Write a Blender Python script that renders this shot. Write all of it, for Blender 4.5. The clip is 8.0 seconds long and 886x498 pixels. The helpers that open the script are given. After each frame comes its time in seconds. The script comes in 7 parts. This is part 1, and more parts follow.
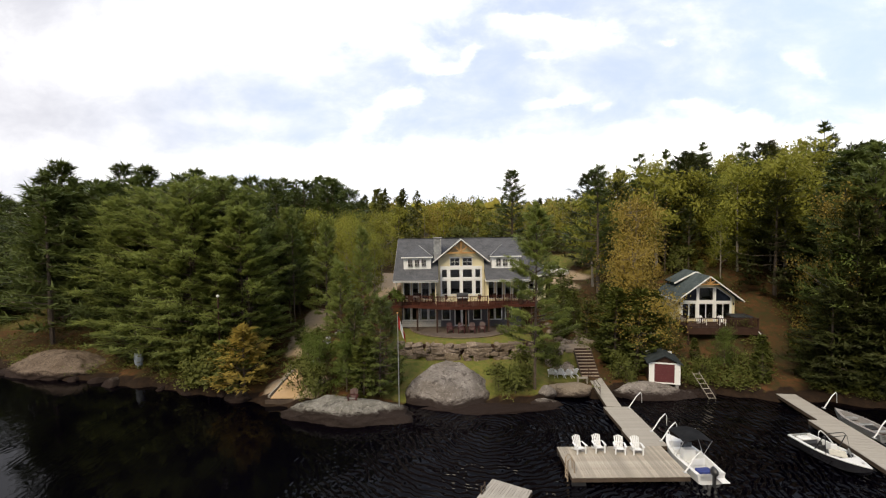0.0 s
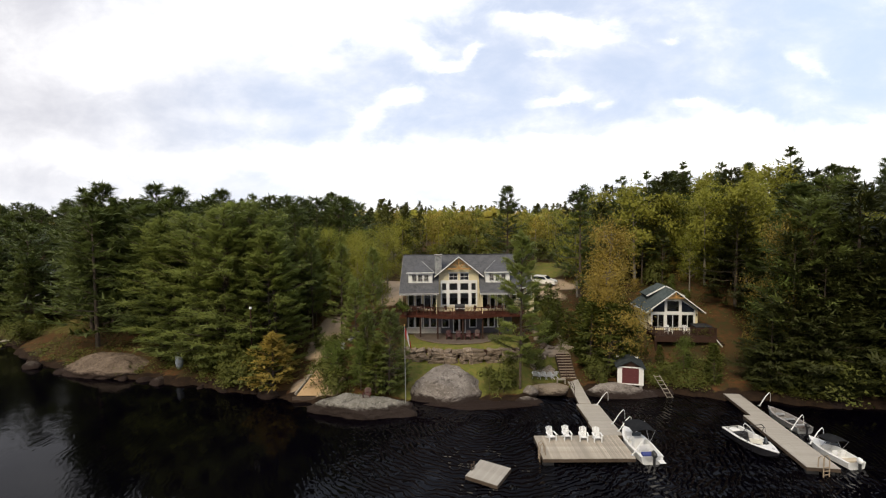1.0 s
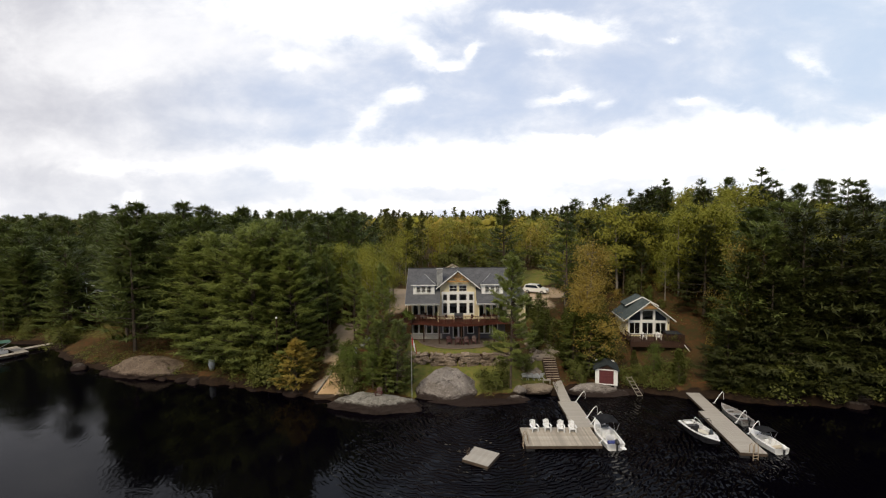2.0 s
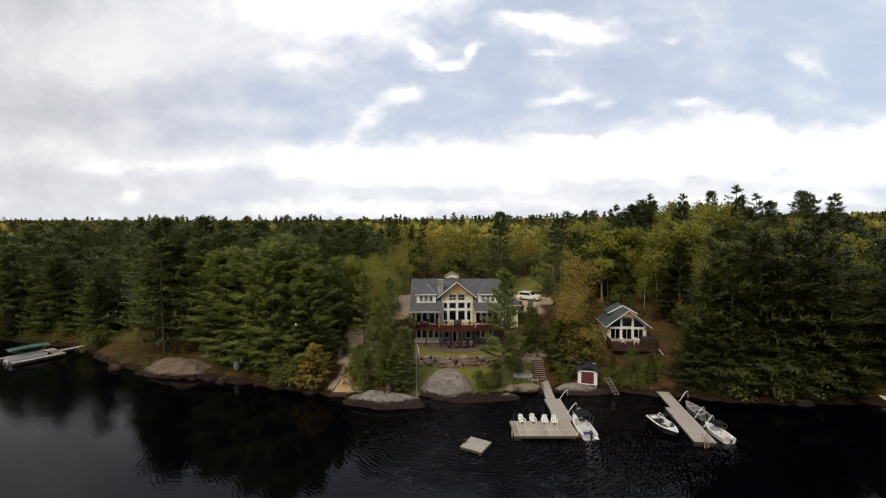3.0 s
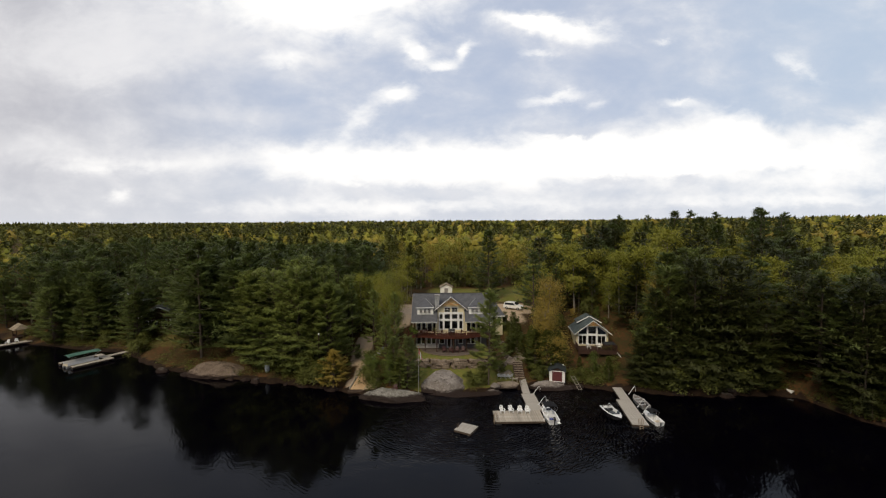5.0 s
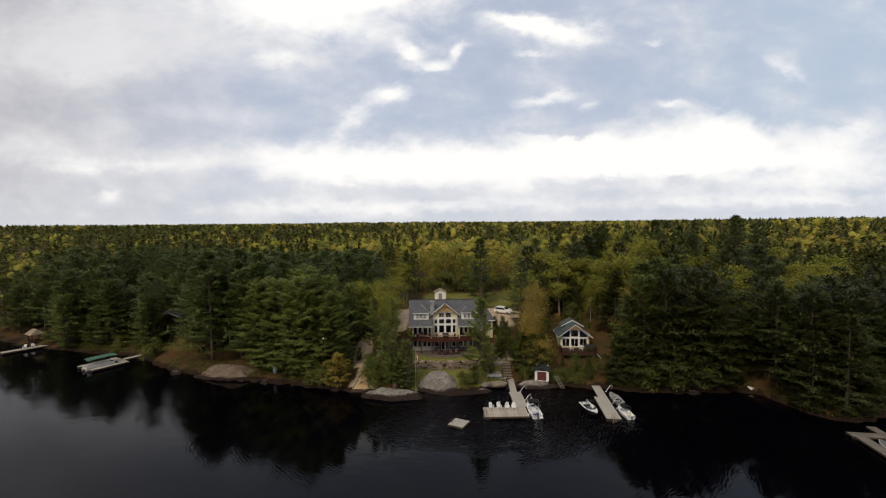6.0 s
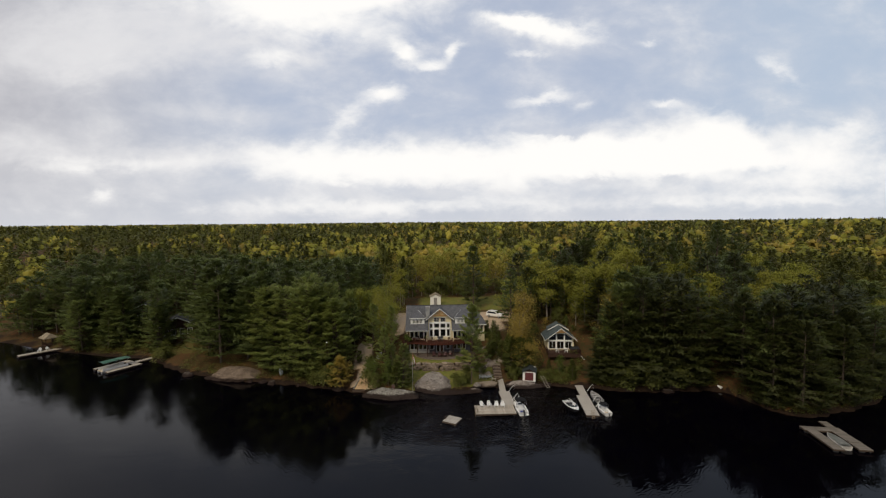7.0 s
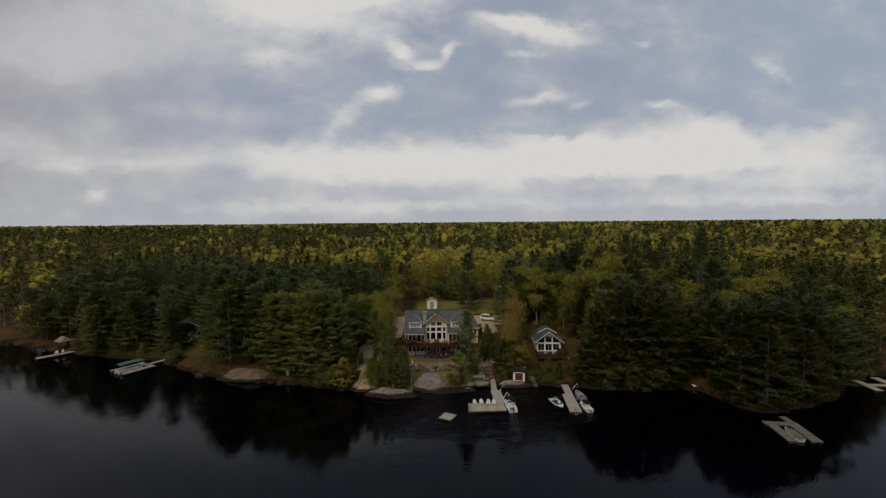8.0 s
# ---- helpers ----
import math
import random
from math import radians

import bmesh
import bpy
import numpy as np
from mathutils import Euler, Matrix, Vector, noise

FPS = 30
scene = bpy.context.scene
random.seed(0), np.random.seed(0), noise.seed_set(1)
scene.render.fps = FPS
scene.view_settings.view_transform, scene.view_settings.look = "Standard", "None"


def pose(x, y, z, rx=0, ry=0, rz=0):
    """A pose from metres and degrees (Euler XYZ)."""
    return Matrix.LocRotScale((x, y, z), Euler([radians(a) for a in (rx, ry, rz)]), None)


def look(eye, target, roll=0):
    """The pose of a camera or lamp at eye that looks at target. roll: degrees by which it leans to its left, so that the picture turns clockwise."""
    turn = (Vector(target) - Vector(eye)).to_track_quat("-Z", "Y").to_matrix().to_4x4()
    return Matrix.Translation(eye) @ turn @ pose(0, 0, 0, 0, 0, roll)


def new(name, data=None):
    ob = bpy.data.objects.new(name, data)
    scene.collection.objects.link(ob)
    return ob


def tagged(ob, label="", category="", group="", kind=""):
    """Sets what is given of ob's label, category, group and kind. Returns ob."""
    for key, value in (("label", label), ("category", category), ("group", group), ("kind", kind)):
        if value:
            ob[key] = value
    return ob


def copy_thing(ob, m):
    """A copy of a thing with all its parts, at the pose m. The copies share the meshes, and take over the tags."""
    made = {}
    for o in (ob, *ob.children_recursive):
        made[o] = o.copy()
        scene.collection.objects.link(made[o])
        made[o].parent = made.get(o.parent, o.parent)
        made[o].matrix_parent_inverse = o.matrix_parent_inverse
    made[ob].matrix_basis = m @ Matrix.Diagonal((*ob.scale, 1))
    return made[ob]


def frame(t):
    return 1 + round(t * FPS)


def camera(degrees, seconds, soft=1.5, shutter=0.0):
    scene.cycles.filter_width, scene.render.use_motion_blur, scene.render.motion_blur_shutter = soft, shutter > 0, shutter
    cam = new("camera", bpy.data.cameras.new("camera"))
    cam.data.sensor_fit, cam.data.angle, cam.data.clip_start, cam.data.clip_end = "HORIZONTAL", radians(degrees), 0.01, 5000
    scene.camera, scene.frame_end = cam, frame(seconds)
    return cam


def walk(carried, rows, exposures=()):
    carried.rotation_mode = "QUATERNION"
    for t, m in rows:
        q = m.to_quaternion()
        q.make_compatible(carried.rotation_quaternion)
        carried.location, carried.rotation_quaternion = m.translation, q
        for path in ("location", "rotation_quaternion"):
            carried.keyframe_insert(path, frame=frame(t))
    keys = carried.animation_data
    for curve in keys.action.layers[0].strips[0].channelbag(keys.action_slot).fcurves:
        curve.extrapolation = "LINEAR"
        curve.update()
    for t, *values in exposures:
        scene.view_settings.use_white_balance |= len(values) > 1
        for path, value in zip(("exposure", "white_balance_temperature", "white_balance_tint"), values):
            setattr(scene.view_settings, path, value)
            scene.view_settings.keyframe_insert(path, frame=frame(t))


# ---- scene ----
cam = camera(89.5, 8.0, 1.2)
PATH = [
    (0, (-0.038, 2.138, 14.368), (-0.054, 4.135, 14.262), -0.8),
    (0.5, (0.027, -1.085, 15.61), (0.01, 0.912, 15.498), -0.7),
    (1, (0.169, -4.373, 16.898), (0.148, -2.377, 16.785), -0.6),
    (1.5, (0.216, -7.674, 18.211), (0.193, -5.678, 18.095), -0.6),
    (3, (0.092, -17.688, 21.862), (0.072, -15.692, 21.744), -0.4),
    (3.5, (-0.179, -20.955, 23.096), (-0.188, -18.959, 22.975), -0.4),
    (4, (-0.195, -24.18, 24.082), (-0.202, -22.183, 23.965), -0.4),
    (4.5, (-0.261, -27.261, 25.186), (-0.262, -25.265, 25.066), -0.4),
    (6, (-0.567, -37.147, 28.66), (-0.526, -35.151, 28.542), -0.5),
    (6.5, (-0.608, -40.146, 29.769), (-0.559, -38.15, 29.651), -0.5),
    (7, (-0.576, -43.226, 31.022), (-0.514, -41.231, 30.902), -0.5),
    (7.5, (-0.726, -46.426, 32.244), (-0.652, -44.431, 32.123), -0.5),
    (8, (-0.745, -49.681, 33.404), (-0.666, -47.686, 33.283), -0.5),
]
EXPOSURES = [(0.0, 0.52), (1.5, 0.34), (3.0, 0.1), (4.5, 0.0), (7.0, -0.15), (7.4, -0.2), (8.0, -0.75)]
walk(cam, [(t, look(eye, target, roll)) for t, eye, target, roll in PATH], EXPOSURES)

# ---- world, sun ----
SUN_AZ, SUN_EL = radians(-150), radians(46)      # azimuth from +y towards +x, and elevation
world = bpy.data.worlds.new("sky")
scene.world = world
world.use_nodes = True
WT = world.node_tree
WT.nodes.clear()


def wnode(kind, *ins, **props):
    n = WT.nodes.new(kind)
    for k, v in props.items():
        setattr(n, k, v)
    for k, v in enumerate(ins):
        if v is None:
            continue
        if isinstance(v, bpy.types.NodeSocket):
            WT.links.new(v, n.inputs[k])
        else:
            n.inputs[k].default_value = v
    return n


def wm(op, a, b=None, c=None, clamp=False):
    return wnode("ShaderNodeMath", a, b, c, operation=op, use_clamp=clamp).outputs[0]


sky_dir = wnode("ShaderNodeTexCoord").outputs["Generated"]
sep = wnode("ShaderNodeSeparateXYZ", sky_dir)
dx, dy, dz = sep.outputs
plane_y = wm("MAXIMUM", dy, 0.22)
sky_u, sky_v = wm("DIVIDE", dx, plane_y), wm("DIVIDE", dz, plane_y)       # across and up, on an upright plane far ahead
plane = wnode("ShaderNodeCombineXYZ", sky_u, wm("MULTIPLY", sky_v, 1.7), 0.0).outputs[0]
flat = wm("ADD", wm("MAXIMUM", dz, 0.0), 0.16)
cloud_uv = wnode("ShaderNodeCombineXYZ", wm("DIVIDE", dx, flat), wm("DIVIDE", dy, flat), 0.0).outputs[0]


def wnoise(vec, scale, detail=6.0, rough=0.55, dist=0.0):
    n = wnode("ShaderNodeTexNoise")
    WT.links.new(vec, n.inputs["Vector"])
    for k, v in (("Scale", scale), ("Detail", detail), ("Roughness", rough), ("Distortion", dist)):
        n.inputs[k].default_value = v
    return n.outputs["Fac"]


n_big = wnoise(cloud_uv, 0.9, 6, 0.55, 0.3)
n_mid = wnoise(plane, 6.0, 7, 0.58, 0.2)
n_fine = wnoise(plane, 17.0, 6, 0.6, 0.3)
u_w = wm("ADD", sky_u, wm("MULTIPLY", wm("SUBTRACT", wnoise(plane, 9.0, 6, 0.6), 0.5), 0.09))
v_w = wm("ADD", sky_v, wm("MULTIPLY", wm("SUBTRACT", wnoise(plane, 11.0, 6, 0.62, 0.4), 0.5), 0.055))


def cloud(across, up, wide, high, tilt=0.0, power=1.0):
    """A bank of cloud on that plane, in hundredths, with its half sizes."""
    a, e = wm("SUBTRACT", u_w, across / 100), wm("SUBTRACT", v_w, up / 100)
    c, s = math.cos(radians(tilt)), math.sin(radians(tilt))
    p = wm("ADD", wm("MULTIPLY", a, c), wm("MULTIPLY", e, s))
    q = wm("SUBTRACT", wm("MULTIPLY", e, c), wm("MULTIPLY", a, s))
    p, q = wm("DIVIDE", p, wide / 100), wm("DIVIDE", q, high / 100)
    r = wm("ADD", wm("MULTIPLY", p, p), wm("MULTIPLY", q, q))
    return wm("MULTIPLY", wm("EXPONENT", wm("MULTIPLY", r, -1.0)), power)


def banks(rows):
    total = None
    for row in rows:
        b = cloud(*row)
        total = b if total is None else wm("ADD", total, b)
    return total


def ramp_up(v, lo, hi):
    return wnode("ShaderNodeMapRange", v, lo, hi, 0.0, 1.0, interpolation_type="SMOOTHSTEP").outputs[0]


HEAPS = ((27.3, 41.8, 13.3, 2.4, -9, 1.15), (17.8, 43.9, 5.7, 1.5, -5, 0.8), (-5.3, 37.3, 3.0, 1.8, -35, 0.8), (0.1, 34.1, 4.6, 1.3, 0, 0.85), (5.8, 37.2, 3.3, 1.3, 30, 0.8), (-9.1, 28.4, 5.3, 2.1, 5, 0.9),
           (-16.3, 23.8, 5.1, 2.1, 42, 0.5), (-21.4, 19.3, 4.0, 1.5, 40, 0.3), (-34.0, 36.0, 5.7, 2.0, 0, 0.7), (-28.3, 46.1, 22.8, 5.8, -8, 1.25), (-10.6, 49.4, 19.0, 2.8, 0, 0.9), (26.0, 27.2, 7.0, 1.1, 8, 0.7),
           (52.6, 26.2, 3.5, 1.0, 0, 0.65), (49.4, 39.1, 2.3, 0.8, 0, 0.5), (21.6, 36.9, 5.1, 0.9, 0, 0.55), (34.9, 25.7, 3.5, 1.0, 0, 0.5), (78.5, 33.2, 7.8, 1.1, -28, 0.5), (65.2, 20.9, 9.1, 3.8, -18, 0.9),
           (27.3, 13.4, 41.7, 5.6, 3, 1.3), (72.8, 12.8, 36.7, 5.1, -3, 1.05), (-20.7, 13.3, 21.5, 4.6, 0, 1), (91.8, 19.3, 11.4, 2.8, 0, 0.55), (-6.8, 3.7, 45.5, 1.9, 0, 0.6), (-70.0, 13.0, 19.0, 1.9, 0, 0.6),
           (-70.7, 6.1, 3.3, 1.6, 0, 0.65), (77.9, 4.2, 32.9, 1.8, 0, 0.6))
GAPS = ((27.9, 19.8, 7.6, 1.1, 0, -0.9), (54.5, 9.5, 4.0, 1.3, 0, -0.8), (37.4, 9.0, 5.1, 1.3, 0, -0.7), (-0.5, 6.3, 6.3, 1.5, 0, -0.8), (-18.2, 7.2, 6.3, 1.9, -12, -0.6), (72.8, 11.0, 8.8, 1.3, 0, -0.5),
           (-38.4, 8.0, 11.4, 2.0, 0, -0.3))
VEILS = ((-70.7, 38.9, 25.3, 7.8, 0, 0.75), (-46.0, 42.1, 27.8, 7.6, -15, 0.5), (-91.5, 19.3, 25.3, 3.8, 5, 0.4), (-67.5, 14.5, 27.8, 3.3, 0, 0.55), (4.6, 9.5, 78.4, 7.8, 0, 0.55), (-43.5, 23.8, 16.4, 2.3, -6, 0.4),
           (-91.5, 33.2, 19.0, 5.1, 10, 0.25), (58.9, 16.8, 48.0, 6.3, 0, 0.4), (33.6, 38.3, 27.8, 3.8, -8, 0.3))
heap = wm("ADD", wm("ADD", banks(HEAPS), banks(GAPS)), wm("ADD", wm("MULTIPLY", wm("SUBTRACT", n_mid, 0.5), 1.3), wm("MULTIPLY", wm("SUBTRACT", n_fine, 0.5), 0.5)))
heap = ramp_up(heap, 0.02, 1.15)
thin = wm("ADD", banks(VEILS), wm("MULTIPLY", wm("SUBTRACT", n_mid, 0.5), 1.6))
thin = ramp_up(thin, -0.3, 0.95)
ahead = ramp_up(dy, 0.12, 0.42)
haze = wm("POWER", wm("SUBTRACT", 1.0, wm("MAXIMUM", dz, 0.0)), 14.0)
nishita = wnode("ShaderNodeTexSky", sky_type="NISHITA", sun_disc=False, sun_elevation=SUN_EL, sun_rotation=SUN_AZ, air_density=1.0, dust_density=2.0, ozone_density=1.5)
sky_blue = wnode("ShaderNodeVectorMath", nishita.outputs[0], (0.10, 0.10, 0.10), operation="MULTIPLY").outputs[0]


def wmix(fac, a, b):
    n = WT.nodes.new("ShaderNodeMix")
    n.data_type = "RGBA"
    for k, v in ((0, fac), (6, a), (7, b)):
        if isinstance(v, bpy.types.NodeSocket):
            WT.links.new(v, n.inputs[k])
        else:
            n.inputs[k].default_value = v
    return n.outputs[2]


veil = wmix(0.85, sky_blue, (0.535, 0.605, 0.755, 1))
veil = wmix(ramp_up(sky_u, -0.25, -0.95), veil, (0.53, 0.53, 0.575, 1))
veil = wmix(wm("MULTIPLY", ramp_up(sky_u, 0.3, 0.9), 0.5), veil, (0.54, 0.66, 0.80, 1))
veil = wmix(wm("MULTIPLY", haze, 0.75), veil, (0.74, 0.76, 0.81, 1))
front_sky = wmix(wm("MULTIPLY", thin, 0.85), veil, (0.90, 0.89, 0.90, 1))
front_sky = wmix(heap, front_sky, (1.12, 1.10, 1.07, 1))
# Unseen cloud behind the camera, kept grey to lessen fill light on the trees.
unseen_cloud = wmix(ramp_up(n_big, 0.35, 0.68), (0.33, 0.34, 0.38, 1), (0.55, 0.55, 0.57, 1))
unseen_cloud = wmix(ramp_up(dz, 0.35, 0.95), unseen_cloud, (0.77, 0.78, 0.84, 1))
sky_col = wmix(ahead, unseen_cloud, front_sky)
background = wnode("ShaderNodeBackground", sky_col, 1.0)
WT.links.new(background.outputs[0], wnode("ShaderNodeOutputWorld").inputs[0])

sun = new("sun", bpy.data.lights.new("sun", "SUN"))
sun.data.energy, sun.data.angle, sun.data.color = 2.2, radians(24), (1.0, 0.86, 0.62)
sun.matrix_world = look((0, 0, 0), (-math.sin(SUN_AZ) * math.cos(SUN_EL), -math.cos(SUN_AZ) * math.cos(SUN_EL), -math.sin(SUN_EL)))


# ---- materials ----
class Mat:
    """A node material with a principled surface, and short ways to add nodes."""

    def __init__(self, name, rough=0.7, metal=0.0):
        self.m = bpy.data.materials.new(name)
        self.m.use_nodes = True
        self.t = self.m.node_tree
        self.b = self.t.nodes["Principled BSDF"]
        self.b.inputs["Roughness"].default_value = rough
        self.b.inputs["Metallic"].default_value = metal
        if rough > 0.6:
            self.b.inputs["Specular IOR Level"].default_value = 0.12
        self.obj = None

    def node(self, kind, **props):
        n = self.t.nodes.new(kind)
        for k, v in props.items():
            setattr(n, k, v)
        return n

    def put(self, sock, v):
        if isinstance(v, bpy.types.NodeSocket):
            self.t.links.new(v, sock)
        else:
            sock.default_value = v

    def coord(self, which="Object"):
        return self.node("ShaderNodeTexCoord").outputs[which] if which != "World" else self.node("ShaderNodeNewGeometry").outputs["Position"]

    def noise(self, scale, detail=5.0, rough=0.6, vec=None, stretch=None, dist=0.0):
        n = self.node("ShaderNodeTexNoise")
        v = vec if vec is not None else self.coord()
        if stretch:
            mp = self.node("ShaderNodeMapping")
            self.put(mp.inputs["Vector"], v)
            mp.inputs["Scale"].default_value = stretch
            v = mp.outputs[0]
        self.put(n.inputs["Vector"], v)
        for k, q in (("Scale", scale), ("Detail", detail), ("Roughness", rough), ("Distortion", dist)):
            n.inputs[k].default_value = q
        return n.outputs["Fac"]

    def math(self, op, a, b=0.0, clamp=False):
        n = self.node("ShaderNodeMath", operation=op, use_clamp=clamp)
        self.put(n.inputs[0], a)
        self.put(n.inputs[1], b)
        return n.outputs[0]

    def span(self, v, lo, hi, a=0.0, b=1.0):
        n = self.node("ShaderNodeMapRange")
        for k, q in enumerate((v, lo, hi, a, b)):
            self.put(n.inputs[k], q)
        return n.outputs[0]

    def mix(self, fac, a, b, blend="MIX"):
        n = self.node("ShaderNodeMix", data_type="RGBA", blend_type=blend)
        for k, q in ((0, fac), (6, a), (7, b)):
            self.put(n.inputs[k], q if isinstance(q, bpy.types.NodeSocket) or k == 0 else (*q, 1.0))
        return n.outputs[2]

    def colour(self, c):
        self.put(self.b.inputs["Base Color"], c if isinstance(c, bpy.types.NodeSocket) else (*c, 1.0))
        return self

    def bump(self, height, strength=0.3, distance=0.02):
        n = self.node("ShaderNodeBump")
        self.put(n.inputs["Height"], height)
        n.inputs["Strength"].default_value, n.inputs["Distance"].default_value = strength, distance
        self.put(self.b.inputs["Normal"], n.outputs[0])
        return self

    def random(self):
        return self.node("ShaderNodeObjectInfo").outputs["Random"]

    def island(self):
        return self.node("ShaderNodeNewGeometry").outputs["Random Per Island"]


def plain(name, a, b, scale=3.0, rough=0.6, metal=0.0, bump=0.15, fine=40.0, stretch=None, vary=0.12):
    """A surface of two near shades with stains at one scale and grain at another."""
    m = Mat(name, rough, metal)
    big = m.noise(scale, 4, 0.6, stretch=stretch)
    grain = m.noise(fine, 3, 0.6, stretch=stretch)
    c = m.mix(m.span(big, 0.3, 0.7), a, b)
    c = m.mix(m.span(grain, 0.35, 0.75, 0.0, 0.3), c, [k * 0.6 for k in a])
    c = m.mix(m.span(m.random(), 0, 1, 0.0, vary), c, [k * 0.45 for k in b])
    m.colour(c).bump(grain, bump, 0.01)
    return m.m


def leafy(name, dark, light, third, through_light=0.35, attr=False):
    m = Mat(name, 0.55)
    m.b.inputs["Specular IOR Level"].default_value = 0.15
    isl = m.island()
    if attr:
        tint = m.node("ShaderNodeAttribute", attribute_name="tint").outputs["Color"]
        c = m.mix(m.span(isl, 0, 1, 0.0, 0.2), tint, dark)
        c = m.mix(m.span(m.noise(0.06, 3, 0.6, m.coord("World")), 0.42, 0.7, 0.0, 0.35), c, third)
    else:
        c = m.mix(m.span(isl, 0, 1, 0.2, 0.8), dark, light)
        c = m.mix(m.span(m.random(), 0, 1, 0.0, 0.6), c, third)
        c = m.mix(m.span(m.noise(0.7, 2, 0.5, m.coord("World")), 0.45, 0.7, 0.0, 0.35), c, light)
    m.colour(c)
    tr = m.node("ShaderNodeBsdfTranslucent")
    m.put(tr.inputs["Color"], c)
    mx = m.node("ShaderNodeMixShader")
    mx.inputs[0].default_value = through_light
    m.t.links.new(m.b.outputs[0], mx.inputs[1])
    m.t.links.new(tr.outputs[0], mx.inputs[2])
    m.t.links.new(mx.outputs[0], m.t.nodes["Material Output"].inputs[0])
    return m.m


M_NEEDLE = leafy("pine_needles", (0.056, 0.077, 0.021), (0.126, 0.158, 0.044), (0.086, 0.102, 0.028), 0.34)
M_NEEDLE_PALE = leafy("pale_pine_needles", (0.165, 0.200, 0.052), (0.276, 0.318, 0.086), (0.205, 0.232, 0.062), 0.48)
M_NEEDLE_MID = leafy("young_pine_needles", (0.098, 0.126, 0.034), (0.190, 0.226, 0.062), (0.135, 0.156, 0.043), 0.40)
# Pine needles, their colour lowered for the dimness at the right of view.
M_NEEDLE_DIM = leafy("hemlock_needles", (0.027, 0.034, 0.010), (0.070, 0.078, 0.021), (0.044, 0.049, 0.013), 0.24)
M_CEDAR = leafy("cedar_sprays", (0.046, 0.058, 0.012), (0.104, 0.118, 0.023), (0.070, 0.080, 0.015), 0.28)
M_LEAF = leafy("spring_leaves", (0.185, 0.202, 0.033), (0.275, 0.278, 0.046), (0.245, 0.220, 0.038), 0.46)
M_LEAF_GREEN = leafy("green_leaves", (0.062, 0.090, 0.018), (0.135, 0.172, 0.034), (0.085, 0.115, 0.023), 0.36)
M_LEAF_OLIVE = leafy("olive_leaves", (0.062, 0.076, 0.018), (0.150, 0.160, 0.038), (0.100, 0.104, 0.025), 0.32)
M_LEAF_GOLD = leafy("golden_leaves", (0.270, 0.205, 0.042), (0.365, 0.275, 0.066), (0.310, 0.220, 0.052), 0.42)
M_FOREST = leafy("forest_leaves", (0.050, 0.055, 0.012), (0.1, 0.1, 0.03), (0.150, 0.135, 0.024), 0.3, True)


def bark(name, a, b):
    m = Mat(name, 0.9)
    n = m.noise(3.0, 6, 0.7, stretch=(4, 4, 0.7))
    m.colour(m.mix(m.span(n, 0.3, 0.7), a, b)).bump(n, 0.6, 0.05)
    return m.m


M_BARK = bark("pine_bark", (0.055, 0.042, 0.034), (0.16, 0.125, 0.10))
M_BARK_PALE = bark("pale_bark", (0.12, 0.10, 0.085), (0.34, 0.31, 0.27))


def ground_material():
    m = Mat("forest_floor", 0.95)
    w = m.coord("World")
    n1, n2, n3 = m.noise(0.22, 5, 0.6, w), m.noise(2.2, 6, 0.65, w), m.noise(18, 4, 0.7, w)
    litter = m.mix(m.span(n1, 0.35, 0.65), (0.108, 0.047, 0.020), (0.042, 0.026, 0.012))
    litter = m.mix(m.span(n2, 0.40, 0.66), litter, (0.034, 0.036, 0.013))
    lawn = m.mix(m.span(n2, 0.35, 0.65), (0.096, 0.116, 0.022), (0.18, 0.155, 0.042))
    lawn = m.mix(m.span(n3, 0.35, 0.7, 0, 0.5), lawn, (0.06, 0.08, 0.02))
    lawn = m.mix(m.span(m.noise(0.55, 4, 0.6, w), 0.48, 0.66, 0, 0.55), lawn, (0.17, 0.12, 0.05))
    gravel = m.mix(m.span(n3, 0.3, 0.7), (0.36, 0.27, 0.18), (0.46, 0.355, 0.245))
    gravel = m.mix(m.span(n2, 0.4, 0.7, 0, 0.5), gravel, (0.20, 0.16, 0.13))
    mud = m.mix(m.span(n2, 0.3, 0.7), (0.012, 0.008, 0.006), (0.030, 0.018, 0.011))
    zone = m.node("ShaderNodeSeparateColor")
    m.t.links.new(m.node("ShaderNodeAttribute", attribute_name="zone").outputs["Color"], zone.inputs[0])
    edge = m.math("MULTIPLY", m.math("SUBTRACT", n2, 0.5), 0.8)

    def mask(k):
        return m.span(m.math("ADD", zone.outputs[k], edge), 0.35, 0.65)
    c = m.mix(mask(0), litter, lawn)
    c = m.mix(mask(1), c, gravel)
    c = m.mix(mask(2), c, mud)
    m.colour(c).bump(m.math("ADD", n3, m.math("MULTIPLY", n2, 2.0)), 0.5, 0.06)
    return m.m


